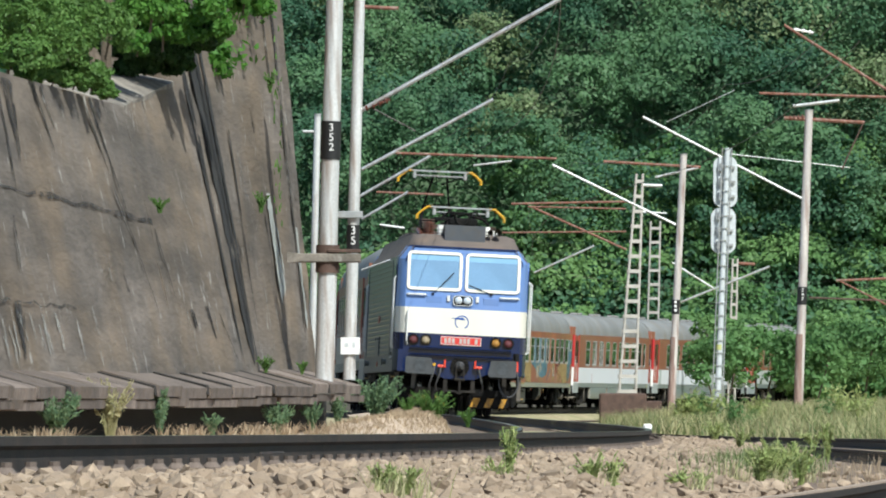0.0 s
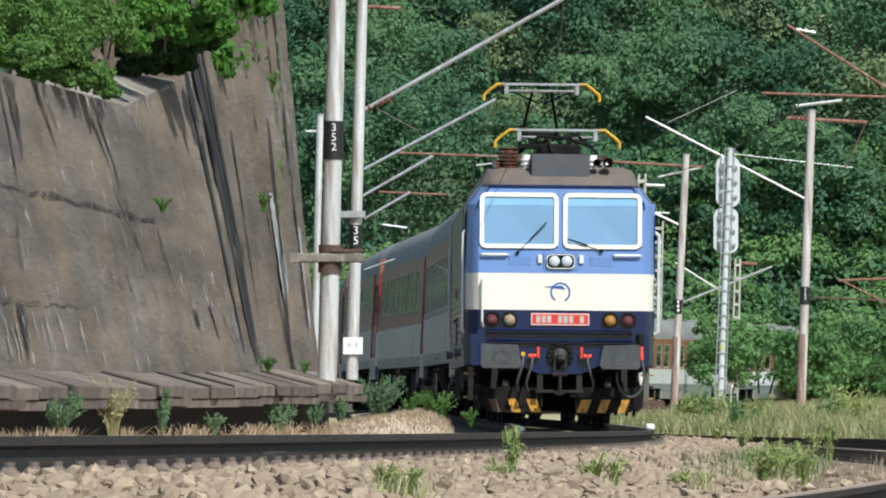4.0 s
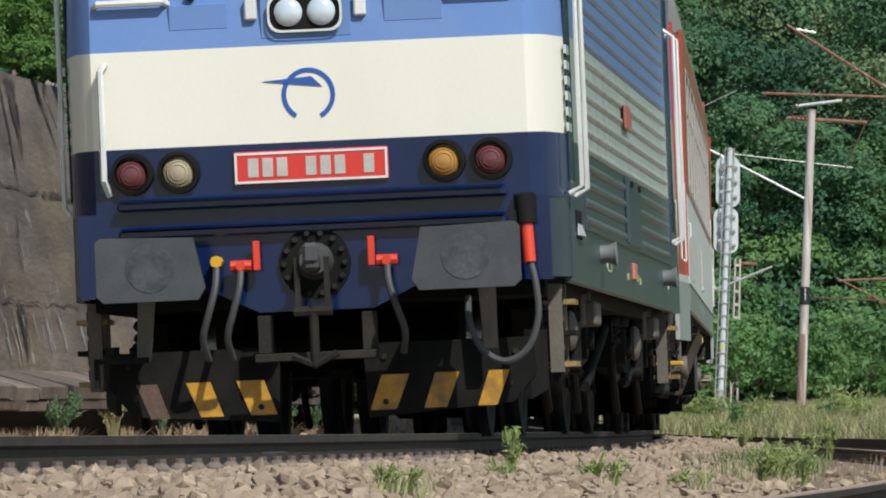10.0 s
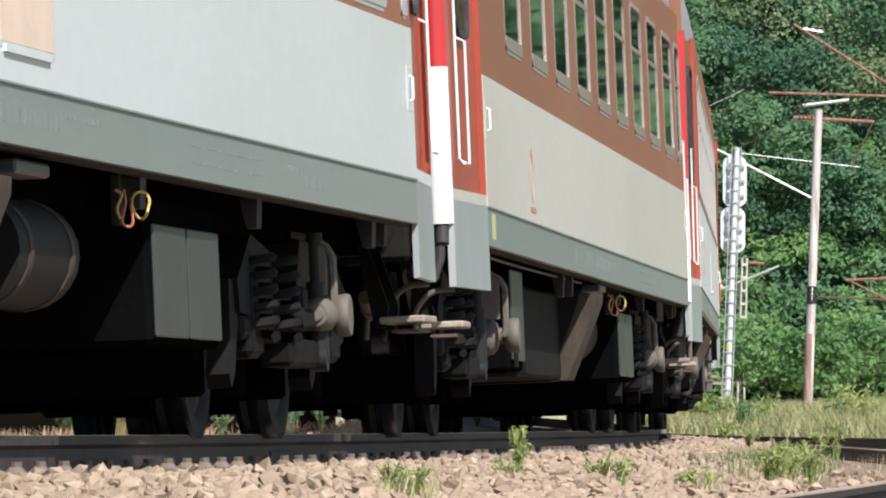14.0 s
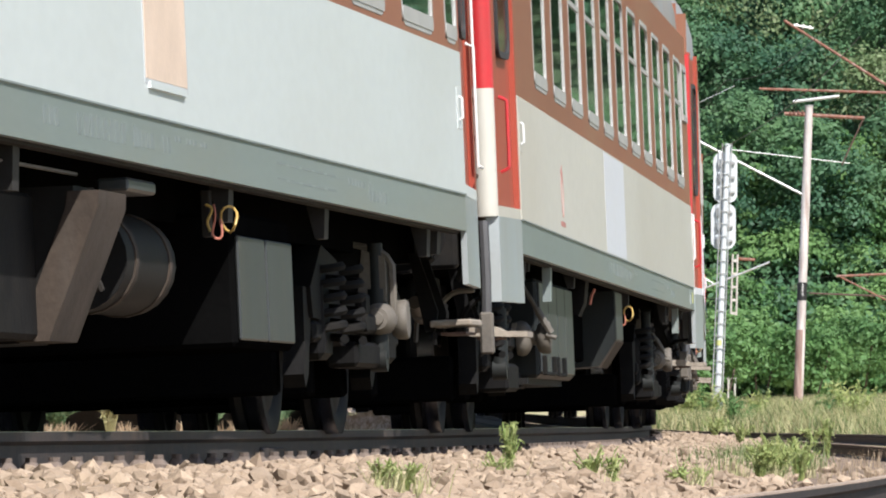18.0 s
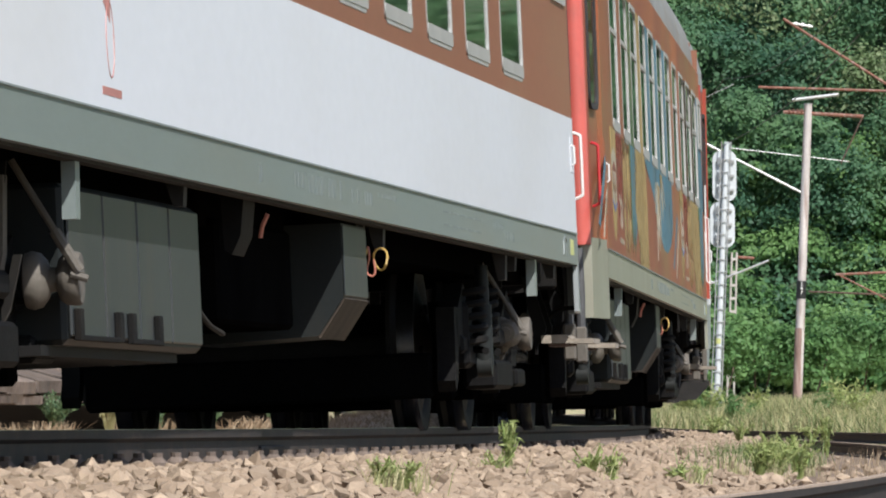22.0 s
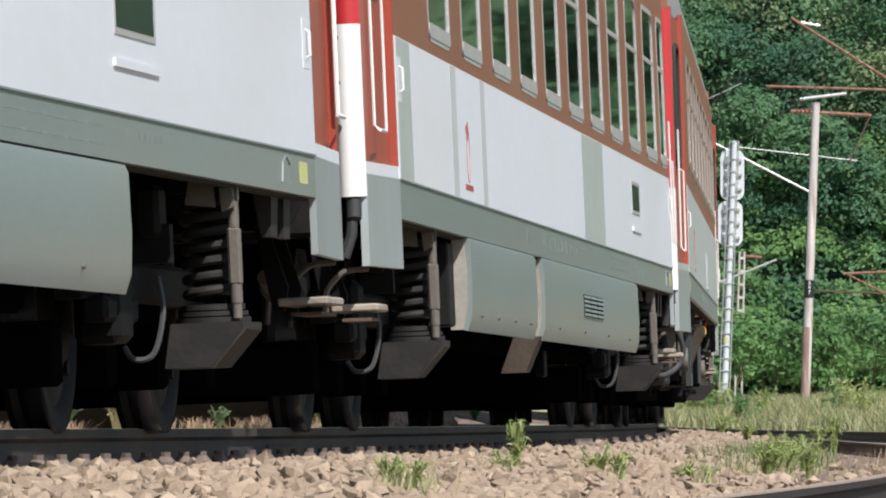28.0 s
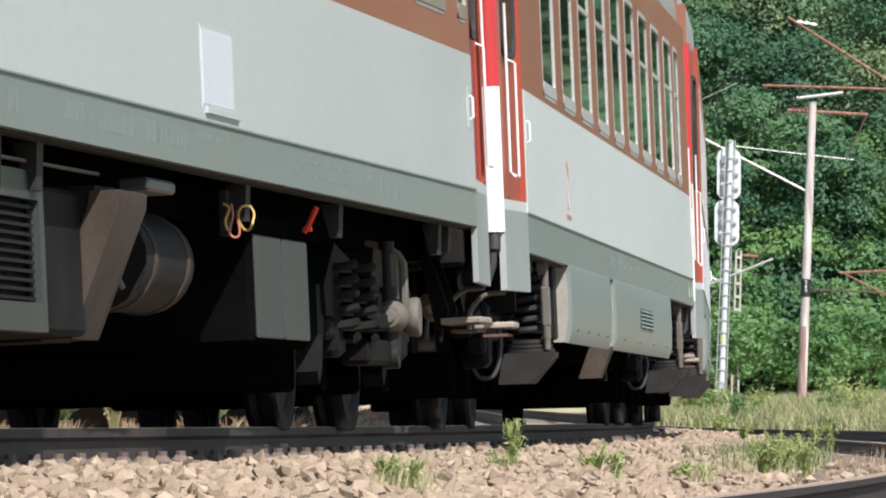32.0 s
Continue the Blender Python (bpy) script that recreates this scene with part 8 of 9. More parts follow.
for base, h, sp, n, per, sz, m, label in (
        ((0.284, 37.00, -0.014), 0.24, 0.05, 10, 60, 0.014, LEAF_WEED, "feathery green weed in the ballast"),
        ((0.232, 36.50, -0.019), 0.12, 0.07, 9, 26, 0.012, LEAF_WEED, "low yellowish weed in the ballast"),
        ((0.664, 38.50, -0.054), 0.17, 0.07, 10, 26, 0.018, LEAF_WEED, "leafy weed in the ballast"),
        ((0.770, 38.70, -0.046), 0.14, 0.05, 7, 22, 0.017, LEAF_WEED, "leafy weed in the ballast"),
        ((-0.220, 30.50, 0.012), 0.11, 0.05, 10, 34, 0.011, LEAF_WEED, "yellowish weed in the ballast"),
        ((-0.140, 30.70, -0.003), 0.12, 0.06, 12, 34, 0.011, LEAF_WEED, "yellowish weed in the ballast"),
        ((1.113, 40.50, -0.064), 0.09, 0.06, 7, 20, 0.015, LEAF_WEED, "small weed in the ballast"),
        ((1.251, 41.50, -0.068), 0.07, 0.05, 6, 18, 0.014, LEAF_WEED, "small weed in the ballast"),
        ((1.875, 48.00, -0.139), 0.27, 0.13, 26, 46, 0.017, LEAF_WEED, "clump of green weeds between the tracks"),
        ((1.742, 47.00, -0.110), 0.20, 0.10, 18, 36, 0.015, LEAF_WEED, "clump of dry green weeds between the tracks"),
        ((2.085, 50.00, -0.119), 0.22, 0.11, 20, 36, 0.015, LEAF_WEED, "clump of dry green weeds between the tracks"),
        ((2.790, 62.00, -0.073), 0.28, 0.05, 7, 40, 0.020, LEAF_WEED, "tall weed between the tracks"),
        ((2.537, 73.00, -0.050), 0.16, 0.10, 12, 30, 0.018, LEAF_WEED, "weed beside the second track"),
        ((3.251, 75.00, -0.051), 0.14, 0.12, 12, 26, 0.018, LEAF_WEED, "weed beside the second track"),
        ((3.020, 95.00, -0.067), 0.20, 0.14, 14, 30, 0.022, LEAF_WEED, "weed beside the second track"),
        ((-3.259, 72.10, 0.050), 0.36, 0.22, 22, 70, 0.026, LEAF_BLUE, "bushy blue-green weed below the slabs"),
        ((-2.958, 76.00, 0.034), 0.50, 0.20, 16, 60, 0.022, GRASS, "yellowing weed below the slabs"),
        ((-2.643, 80.00, 0.018), 0.44, 0.10, 14, 60, 0.026, LEAF_BLUE, "upright blue-green weed below the slabs"),
        ((-2.281, 84.40, 0.000), 0.22, 0.10, 12, 46, 0.022, LEAF_BLUE, "blue-green weed below the slabs"),
        ((-1.754, 90.90, -0.026), 0.34, 0.18, 16, 56, 0.026, LEAF_BLUE, "blue-green weed below the slabs"),
        ((-1.452, 94.70, 0.053), 0.28, 0.13, 14, 44, 0.026, LEAF_BLUE, "blue-green weed at the end of the slabs"),
        ((-1.202, 97.80, 0.043), 0.34, 0.10, 14, 44, 0.026, LEAF_BLUE, "blue-green weed at the end of the slabs"),
        ((-0.935, 122.00, 0.067), 0.62, 0.36, 34, 70, 0.034, LEAF_BLUE, "large weed clump beside the track"),
        ((-0.516, 122.00, 0.147), 0.26, 0.15, 12, 30, 0.030, LEAF_NEAR, "weed clump beside the track"),
        ((-0.146, 116.00, 0.026), 0.46, 0.30, 28, 60, 0.030, LEAF_NEAR, "weed clump beside the track"),
        ((0.343, 118.00, 0.021), 0.22, 0.14, 12, 26, 0.028, LEAF_NEAR, "weed clump beside the track"),
        ((-1.888, 91.00, 0.677), 0.14, 0.10, 9, 22, 0.022, LEAF_NEAR, "weed growing on the slabs"),
        ((-1.514, 92.00, 0.663), 0.10, 0.08, 7, 18, 0.022, LEAF_NEAR, "weed growing on the slabs"),
        ((-2.748, 83.00, 2.200), 0.12, 0.10, 9, 16, 0.020, LEAF_NEAR, "weed growing from a crack in the wall"),
        ((-2.021, 95.00, 2.469), 0.20, 0.09, 10, 20, 0.020, LEAF_NEAR, "weed growing from the wall"),
        ((-1.982, 98.00, 3.909), 0.20, 0.08, 8, 16, 0.022, LEAF_NEAR, "weed growing from the wall")):
    if m is LEAF_WEED:
        weed(Vector(base), h, sp * 1.3, n + 3, max(6, per // 3), sz * 1.3, m, int(h * 1000 + sp * 100 + n), label, 0.26)
    else:
        weed(Vector(base), h, sp * 1.15, n * 2, max(12, per // 2), sz * 0.80, m, int(h * 1000 + sp * 100 + n), label, 0.36)
rs2 = random.Random(23)
tufts = []
for base, n in (((-0.190, 30.60, 0.015), 70), ((-0.120, 30.80, 0.000), 60), ((0.244, 36.60, -0.015), 60), ((0.704, 38.60, -0.050), 40), ((1.808, 47.50, -0.121), 90), ((2.122, 50.50, -0.117), 80), ((1.568, 46.00, -0.067), 40), ((1.181, 41.00, -0.069), 40)):
    for _ in range(n):
        tufts.append((base[0] + rs2.gauss(0, 0.05), base[1] + rs2.gauss(0, 0.25), base[2] - 0.02))
grass("ballast_grass", "thin yellow-green grass growing in the ballast", tufts, GRASS, 46, 0.11, 0.0016, 1.0)
grass("joint_grass", "grass rooted in the wall joint", [((-0.052, 1.00, 0.387)[0] * 0 + a, b, c) for a, b, c in [tuple(Vector((-1.891, 98.00, 3.326)) + Vector((rs.uniform(-0.05, 0.05), 0, rs.uniform(-1.0, 1.3)))) for _ in range(45)]], LEAF_NEAR, 45, 0.08, 0.006)

# ---- retaining wall and slabs on the far side of the train ----
A0, A1 = Vector((-4.31, 60.0, 0)), Vector((-0.98, 100.8, 0))      # foot line of the slabs
ALONG = (A1 - A0).normalized()
BACK = Vector((-ALONG.y, ALONG.x, 0))
WALL_YAW = math.atan2(ALONG.y, ALONG.x)


def wall_frame(d, off):
    """Pose with x along the wall, y into it, at d metres along its foot line."""
    return Matrix.Translation(A0 + ALONG * d + BACK * off) @ Matrix.Rotation(WALL_YAW, 4, 'Z')


def batter(x):
    """How far the face leans back for each metre of height."""
    return float(np.interp(x, [32.3, 32.4, 41.5], [0.23, 0.20, 0.10]))


def wall_block(x0, x1, h0, h1, off, thick=0.9, nx=14, nz=10, seed=1, z0=0.3, rise=0.0):
    """A battered block with a slightly uneven face; rise lifts the back of its top."""
    rng = np.random.default_rng(seed)
    vs, fs = [], []
    for j in range(nz + 1):
        for i in range(nx + 1):
            x = x0 + (x1 - x0) * i / nx
            top = h0 + (h1 - h0) * i / nx
            z = z0 + (top - z0) * j / nz
            vs.append((x, off + (z - 0.6) * batter(x) + rng.normal(0, 0.008), z))
    for j in range(nz):
        for i in range(nx):
            a = j * (nx + 1) + i
            fs.append((a, a + 1, a + nx + 2, a + nx + 1))
    k = len(vs)
    t0, t1 = nz * (nx + 1), nz * (nx + 1) + nx
    y0, y1 = vs[t0][1] + thick, vs[t1][1] + thick
    vs += [(x0, y0, h0 + rise), (x1, y1, h1 + rise), (x0, y0, z0), (x1, y1, z0)]
    fs += [tuple(range(t0, t1 + 1)) + (k + 1, k), (k + 2, k) + tuple(j * (nx + 1) for j in range(nz, -1, -1)), (k + 1, k + 3) + tuple(j * (nx + 1) + nx for j in range(nz + 1)), (k, k + 1, k + 3, k + 2)]
    return Sh().add(vs, fs)


wall = part("retaining_wall", wall_block(-14, 26.8, 3.30, 3.34, 0.50, seed=3, nx=34), CONCRETE, None, "old stained concrete retaining wall", at=wall_frame(0, 0), kind="structure", smooth=30)
part("wall_end", wall_block(26.8, 32.3, 3.34, 3.80, 0.50, seed=8, nx=6), CONCRETE, wall, smooth=30)
cp = Sh()
f0, f1 = 0.50 + (3.34 - 0.6) * 0.23 - 0.006, 0.50 + (3.80 - 0.6) * 0.23 - 0.006
cp.add([(26.8, f0, 3.335), (32.32, f1, 3.80), (32.32, f1 + 1.0, 4.02), (25.6, f0 + 1.0, 3.66), (26.8, f0, 3.29), (32.32, f1, 3.74), (32.32, f1 + 1.0, 3.6), (25.6, f0 + 1.0, 3.4)],
       [(0, 1, 3), (1, 2, 3), (4, 7, 6, 5), (0, 4, 5, 1), (1, 5, 6, 2), (2, 6, 7, 3), (3, 7, 4, 0)])
part("coping", cp, CAPSTONE, wall, "weathered sloping coping", smooth=0)
part("tall_wall", wall_block(32.35, 41.5, 5.6, 6.4, 0.62, nx=14, nz=16, seed=4), CONCRETE, wall, "taller stained wall section", smooth=30)
part("tall_wall_end", wall_block(41.7, 43.4, 6.3, 6.4, 0.74, nx=4, nz=16, seed=6), CONCRETE, wall, smooth=30)


def stain(xt, zt, xb, zb, wt, wb, m=STAIN, lift=0.012, off=0.50, name="water_stain"):
    """A bundle of ragged streaks that run down the wall's face."""
    rng = random.Random(int(xt * 100 + zb * 10))
    vs, fs = [], []
    runs = [(0.0, 0.55, 0.0, 1.0)] + [(rng.uniform(-0.75, 0.75), rng.uniform(0.06, 0.2), rng.uniform(0.0, 0.35), rng.uniform(0.55, 1.12)) for _ in range(5 if wt > 0.2 else 2)]
    for j, (o, share, t0, t1) in enumerate(runs):
        n, k = 14, len(vs)
        for i in range(n + 1):
            t = t0 + (t1 - t0) * i / n
            z = zt + (zb - zt) * t
            w = (wt + (wb - wt) * min(t, 1.0)) * share * rng.uniform(0.6, 1.3) * (1 if i < n else 0.1) * (0.3 if i == 0 and t0 > 0 else 1)
            c = xt + (xb - xt) * t + o * 0.5 * (wt + (wb - wt) * min(t, 1.0)) + rng.uniform(-0.02, 0.02)
            y = off + (z - 0.6) * batter(c) - lift - 0.001 * j
            vs += [(c - w / 2, y, z), (c + w / 2, y, z)]
        fs += [(k + 2 * i, k + 2 * i + 1, k + 2 * i + 3, k + 2 * i + 2) for i in range(n)]
    part(name, Sh().add(vs, fs), m, wall, smooth=0, kind="stuff")


for q in ((17.6, 3.28, 17.4, 2.55, 1.3, 0.25), (16.9, 3.28, 16.6, 2.2, 0.3, 0.1), (19.6, 3.3, 20.1, 2.7, 0.3, 0.1), (20.1, 3.3, 20.5, 2.9, 0.15, 0.08), (23.3, 3.32, 24.3, 2.5, 0.25, 0.15), (23.8, 3.32, 25.0, 2.2, 0.3, 0.12),
          (24.2, 2.5, 25.2, 1.8, 0.2, 0.1), (16.0, 2.0, 15.6, 1.5, 0.25, 0.1), (27.1, 2.1, 27.6, 1.4, 0.14, 0.08), (25.0, 2.0, 25.8, 1.2, 0.12, 0.06), (14.9, 1.2, 14.6, 0.7, 0.8, 0.3), (30.4, 1.35, 30.6, 1.0, 0.5, 0.2), (28.8, 1.3, 28.9, 1.1, 0.7, 0.3), (31.5, 1.3, 32.3, 0.8, 0.15, 0.1)):
    stain(*q)
for q in ((33.2, 4.4, 34.0, 0.75, 0.7, 0.16), (34.1, 4.8, 35.1, 0.75, 2.1, 0.9)):
    stain(*q, m=STAIN_DARK, off=0.62)
for q in ( (36.2, 3.4, 36.0, 1.2, 0.25, 0.12), (40.2, 5.6, 40.4, 3.5, 0.3, 0.1), (41.0, 6.0, 41.1, 1.0, 0.5, 0.18), (38.4, 2.5, 38.6, 0.8, 0.16, 0.08)):
    stain(*q, off=0.62)
stain(38.9, 2.75, 39.2, 1.55, 0.9, 1.2, LIME2, 0.016, 0.62, "lime_streak")
stain(41.3, 2.4, 41.4, 1.2, 0.4, 0.4, LIME2, 0.016, 0.62, "lime_streak")
for q in ((14.3, 1.25, 14.2, 0.7, 0.18, 0.1), (16.4, 1.2, 16.3, 0.75, 0.22, 0.1), (17.3, 1.15, 17.4, 0.8, 0.35, 0.12), (18.8, 1.15, 18.9, 0.7, 0.12, 0.06), (22.2, 1.75, 22.3, 1.5, 0.25, 0.1), (28.3, 1.3, 28.3, 1.05, 0.14, 0.08), (30.9, 1.3, 30.9, 1.05, 0.12, 0.06)):
    stain(*q, m=LIME, lift=0.018, name="lime_streak")
for q in ((36.6, 3.2, 36.9, 2.6, 0.1, 0.06), (37.2, 2.0, 37.4, 0.9, 0.08, 0.06)):
    stain(*q, m=LIME, lift=0.018, off=0.62, name="lime_streak")
rl = random.Random(63)
for _ in range(22):
    u, v = rl.uniform(10.5, 20.5), rl.uniform(0.85, 1.28)
    stain(u, v, u + rl.uniform(-0.05, 0.05), v - rl.uniform(0.08, 0.4), rl.uniform(0.05, 0.28), rl.uniform(0.03, 0.08), m=LIME, lift=0.018, name="lime_streak")
for zl, zr_, x0, x1, hgt in ((2.30, 2.14, 10, 27.0, 0.048), (1.22, 1.20, 8, 19, 0.02)):
    jt = Sh()
    n = 30
    rj = random.Random(int(zl * 10))
    zz = [zl + (zr_ - zl) * i / n + rj.uniform(-0.02, 0.02) for i in range(n + 1)]
    hh = [hgt * rj.uniform(0.3, 1.6) for i in range(n + 1)]
    jt.add([(x0 + (x1 - x0) * i / n, 0.486 + (zz[i] + d * hh[i] - 0.6) * 0.23, zz[i] + d * hh[i]) for d in (0, 1) for i in range(n + 1)], [(i, i + 1, n + 2 + i, n + 1 + i) for i in range(n)])
    part("wall_joint", jt, STAIN, wall, smooth=0)
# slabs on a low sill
# Near-black colour paints the shade in the void below the slabs.
sill = part("slab_sill", Sh().box(-8, 41.6, 0.46, 0.9, -0.4, 0.36), VOID, None, "sill painted dark for the shade under the slabs", at=wall_frame(0, 0), kind="structure")
deck = thing("slab_walkway", "row of weathered brown slabs along the foot of the wall", "walkway", at=wall_frame(0, 0))
rb = random.Random(9)
x = -7.0
k = 0
while x < 40.2:
    w = rb.uniform(1.85, 2.4)
    rise = 0.42 + (x + 10) * 0.0026
    t = rb.uniform(-0.022, 0.022)
    sl = Sh()
    y0, y1 = -0.02 + rb.uniform(-0.03, 0.03), 0.60
    pr = [(y0, rise - 0.115 + t), (y0 - 0.008, rise - 0.015 + t), (y0 + 0.02, rise + t), (y1, rise + 0.155 + t), (y1, rise + 0.04 + t), (y0 + 0.1, rise - 0.115 + t)]
    sl.prism(pr, 'x', x + rb.uniform(0.06, 0.16), x + w - rb.uniform(0.03, 0.10))
    part("slab", sl, SLAB, deck)
    lo = Sh().prism([(y0 + 0.02, rise - 0.205 + t), (y0 + 0.012, rise - 0.127 + t), (y0 + 0.16, rise - 0.127 + t), (y0 + 0.16, rise - 0.205 + t)], 'x', x + 0.3 * w + 0.02, x + 1.3 * w - 0.015)
    part("lower_slab", lo, SLAB, deck)
    # Dark filler added to paint the shade in the gaps between slabs.
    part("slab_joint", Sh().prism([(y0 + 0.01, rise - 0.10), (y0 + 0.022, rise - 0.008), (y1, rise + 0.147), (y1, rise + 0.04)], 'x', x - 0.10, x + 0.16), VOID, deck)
    x += w

part("foot_bank", Sh().prism([(-1.5, -0.35), (-1.1, -0.12), (-0.3, -0.02), (0.5, 0.0), (0.5, -0.4)], 'x', -8, 44), SAND, None, "pale gravel bank below the slabs", at=wall_frame(0, 0), kind="structure")
rd = random.Random(31)
stalks = []
for _ in range(34):
    d, o = rd.uniform(6, 38), rd.uniform(-0.5, -0.1)
    for _ in range(40):
        stalks.append(tuple(wall_frame(0, 0) @ Vector((d + rd.gauss(0, 0.10), o + rd.gauss(0, 0.04), -0.05))))
grass("dry_weeds", "withered beige weeds at the foot of the slabs", stalks, DRYSTALK, 48, 0.15, 0.0045, 1.4)
rm = random.Random(77)
for k in range(13):
    u, D = rm.choice(((1240, 205), (1265, 210), (1290, 200), (1220, 215), (1320, 190), (1360, 200), (1420, 205), (1480, 190), (1540, 180), (1180, 230)))
    u += rm.uniform(-24, 24)
    weed(Vector(((u - 784) / 15133 * D, D, field_z((u - 784) / 15133 * D, D) - 0.02)), rm.uniform(0.5, 1.0), rm.uniform(0.25, 0.5), 18, 14, 0.07, LEAF_WEED if k % 3 else LEAF_SHRUB, 300 + k, "tall green weed in the dry grass", 0.3)

# bushes on top of the wall
shrub("dense pale green bush on top of the wall", [tuple((-3.986, 80.00, 3.835)) + (0.42,), tuple((-3.625, 82.00, 3.976)) + (0.42,), tuple((-3.380, 84.00, 3.954)) + (0.34,), tuple((-3.856, 79.50, 3.524)) + (0.22,), tuple((-3.598, 82.00, 3.586)) + (0.24,), tuple((-3.395, 83.00, 3.472)) + (0.16,), tuple((-4.089, 81.00, 4.066)) + (0.45,), tuple((-3.297, 84.00, 3.371)) + (0.09,), tuple((-3.741, 81.00, 3.772)) + (0.36,), tuple((-3.887, 79.60, 3.397)) + (0.10,), tuple((-3.741, 81.00, 3.418)) + (0.12,), tuple((-3.571, 82.00, 3.424)) + (0.13,), tuple((-3.422, 83.00, 3.417)) + (0.12,), tuple((-3.342, 84.00, 3.410)) + (0.10,)], LEAF_NEAR, 51, 0.024, 80, 64, 12)
shrub("large-leaved maple branches over the wall", [tuple((-3.076, 88.00, 4.359)) + (0.36,), tuple((-2.700, 90.00, 4.539)) + (0.40,), tuple((-2.968, 90.00, 4.272)) + (0.34,), tuple((-2.520, 91.00, 4.315)) + (0.26,), tuple((-2.183, 92.00, 4.663)) + (0.22,), tuple((-1.991, 93.00, 4.618)) + (0.14,), tuple((-3.127, 87.00, 3.968)) + (0.16,)], LEAF_MAPLE, 52, 0.036, 50, 44, 8)
shrub("shaded thicket behind the wall", [tuple((-3.551, 97.00, 4.642)) + (0.8,), tuple((-3.005, 98.00, 4.556)) + (0.8,), tuple((-4.339, 96.00, 4.724)) + (1.2,), tuple((-5.100, 96.00, 4.788)) + (1.4,), tuple((-2.512, 99.00, 5.057)) + (0.6,), tuple((-3.289, 95.00, 4.176)) + (0.45,), tuple((-2.817, 96.00, 4.153)) + (0.4,), tuple((-4.545, 95.00, 4.302)) + (0.8,), tuple((-3.876, 94.00, 4.074)) + (0.5,)], LEAF_MAPLE, 53, 0.05, 70, 44, 10)
# Leaf colour is darkened to paint the shade in this corner.
shrub("leaves coloured dark for the shaded corner behind the coping", [tuple((-3.347, 90.60, 4.088)) + (0.24,), tuple((-3.004, 91.10, 4.109)) + (0.28,), tuple((-2.651, 91.40, 4.212)) + (0.24,), tuple((-2.802, 91.40, 3.958)) + (0.12,), tuple((-3.234, 90.80, 3.947)) + (0.16,), tuple((-3.407, 90.60, 4.238)) + (0.3,), tuple((-3.121, 91.00, 4.255)) + (0.3,), tuple((-2.910, 91.00, 4.015)) + (0.2,), tuple((-3.171, 90.70, 4.063)) + (0.24,), tuple((-2.796, 91.20, 4.264)) + (0.3,), tuple((-3.121, 91.00, 3.894)) + (0.12,), tuple((-2.890, 91.30, 3.894)) + (0.10,), tuple((-3.365, 90.60, 3.867)) + (0.12,)], LEAF_SHADE, 54, 0.035, 110, 50, 4)
# Crown added mostly above the view to throw shade on the corner.
shrub("maple crown added over the wall to shade the corner", [tuple((-3.221, 89.60, 4.906)) + (0.5,), tuple((-2.706, 90.20, 4.996)) + (0.5,), tuple((-3.803, 88.00, 4.882)) + (0.6,)], LEAF_MAPLE, 55, 0.04, 60, 40, 4)
part("post", Sh().cyl(tuple((-3.359, 85.00, 3.407)), tuple((-3.336, 85.00, 4.446)), 0.055, 9), BARK, None, "grey weathered wooden post behind the wall", cat="post")


# ---- overhead line: masts, arms and wires ----
def digits(parent, base, chars, size, mt, face=-90):
    """Numerals one below another on a board."""
    for i, c in enumerate(chars):
        cu = bpy.data.curves.new("numeral", 'FONT')
        cu.body, cu.size, cu.extrude, cu.align_x = c, size, 0.002, 'CENTER'
        cu.materials.append(mt)
        ob = new("numeral", cu)
        ob.parent = parent
        ob.matrix_basis = Matrix.Translation(Vector(base) - Vector((0, 0, size * 0.88 * i))) @ pose(0, 0, 0, 90, 0, 0)


def mast(label, foot, top, r, band=None, chars="", mt=POLEPAINT):
    foot, top = Vector(foot), Vector(top)
    m = thing("catenary_mast", label, "mast", "overhead line masts", at=Matrix.Translation(foot))
    v = top - foot
    part("pole", Sh().cyl((0, 0, -0.03 if foot.z > 0.4 else -0.4), v, r, 20, r * 0.86), mt, m)
    part("pole_cap", Sh().cyl(v, v + Vector((0, 0, 0.03)), r * 0.95, 16), GALV, m)
    if mt is POLERUST:
        part("pole_foot", Sh().cyl((0, 0, -0.4), v * 0.27, r * 1.015, 20, r * 0.985), POLEFOOT, m, "rust-stained lower part")
    if band:
        z0, z1 = band
        a, b = v * (z0 / v.z), v * (z1 / v.z)
        bd = part("number_band", Sh().cyl(a, b, r * 1.03, 20, None, False), BOARD, m, "black number band")
        if chars:
            hgt = (z1 - z0) / (len(chars) + 0.3)
            digits(bd, a * 0.1 + b * 0.9 + Vector((0.0, -r * 1.08, -hgt * 0.55)), chars, hgt * 0.95, WHITE)
    return m, foot


def bar(m, foot, name, p, q, r, mt, label=""):
    return part(name, Sh().cyl(Vector(p) - foot, Vector(q) - foot, r, 8), mt, m, label)


def insul(m, foot, p, q, r, mt=BROWNINS, n=5):
    p, q = Vector(p) - foot, Vector(q) - foot
    sh = Sh().cyl(p, q, r * 0.5, 8)
    for i in range(n):
        a, b = p.lerp(q, (i + 0.3) / n), p.lerp(q, (i + 0.6) / n)
        sh.cyl(a, b, r, 10)
    return part("insulator", sh, mt, m)


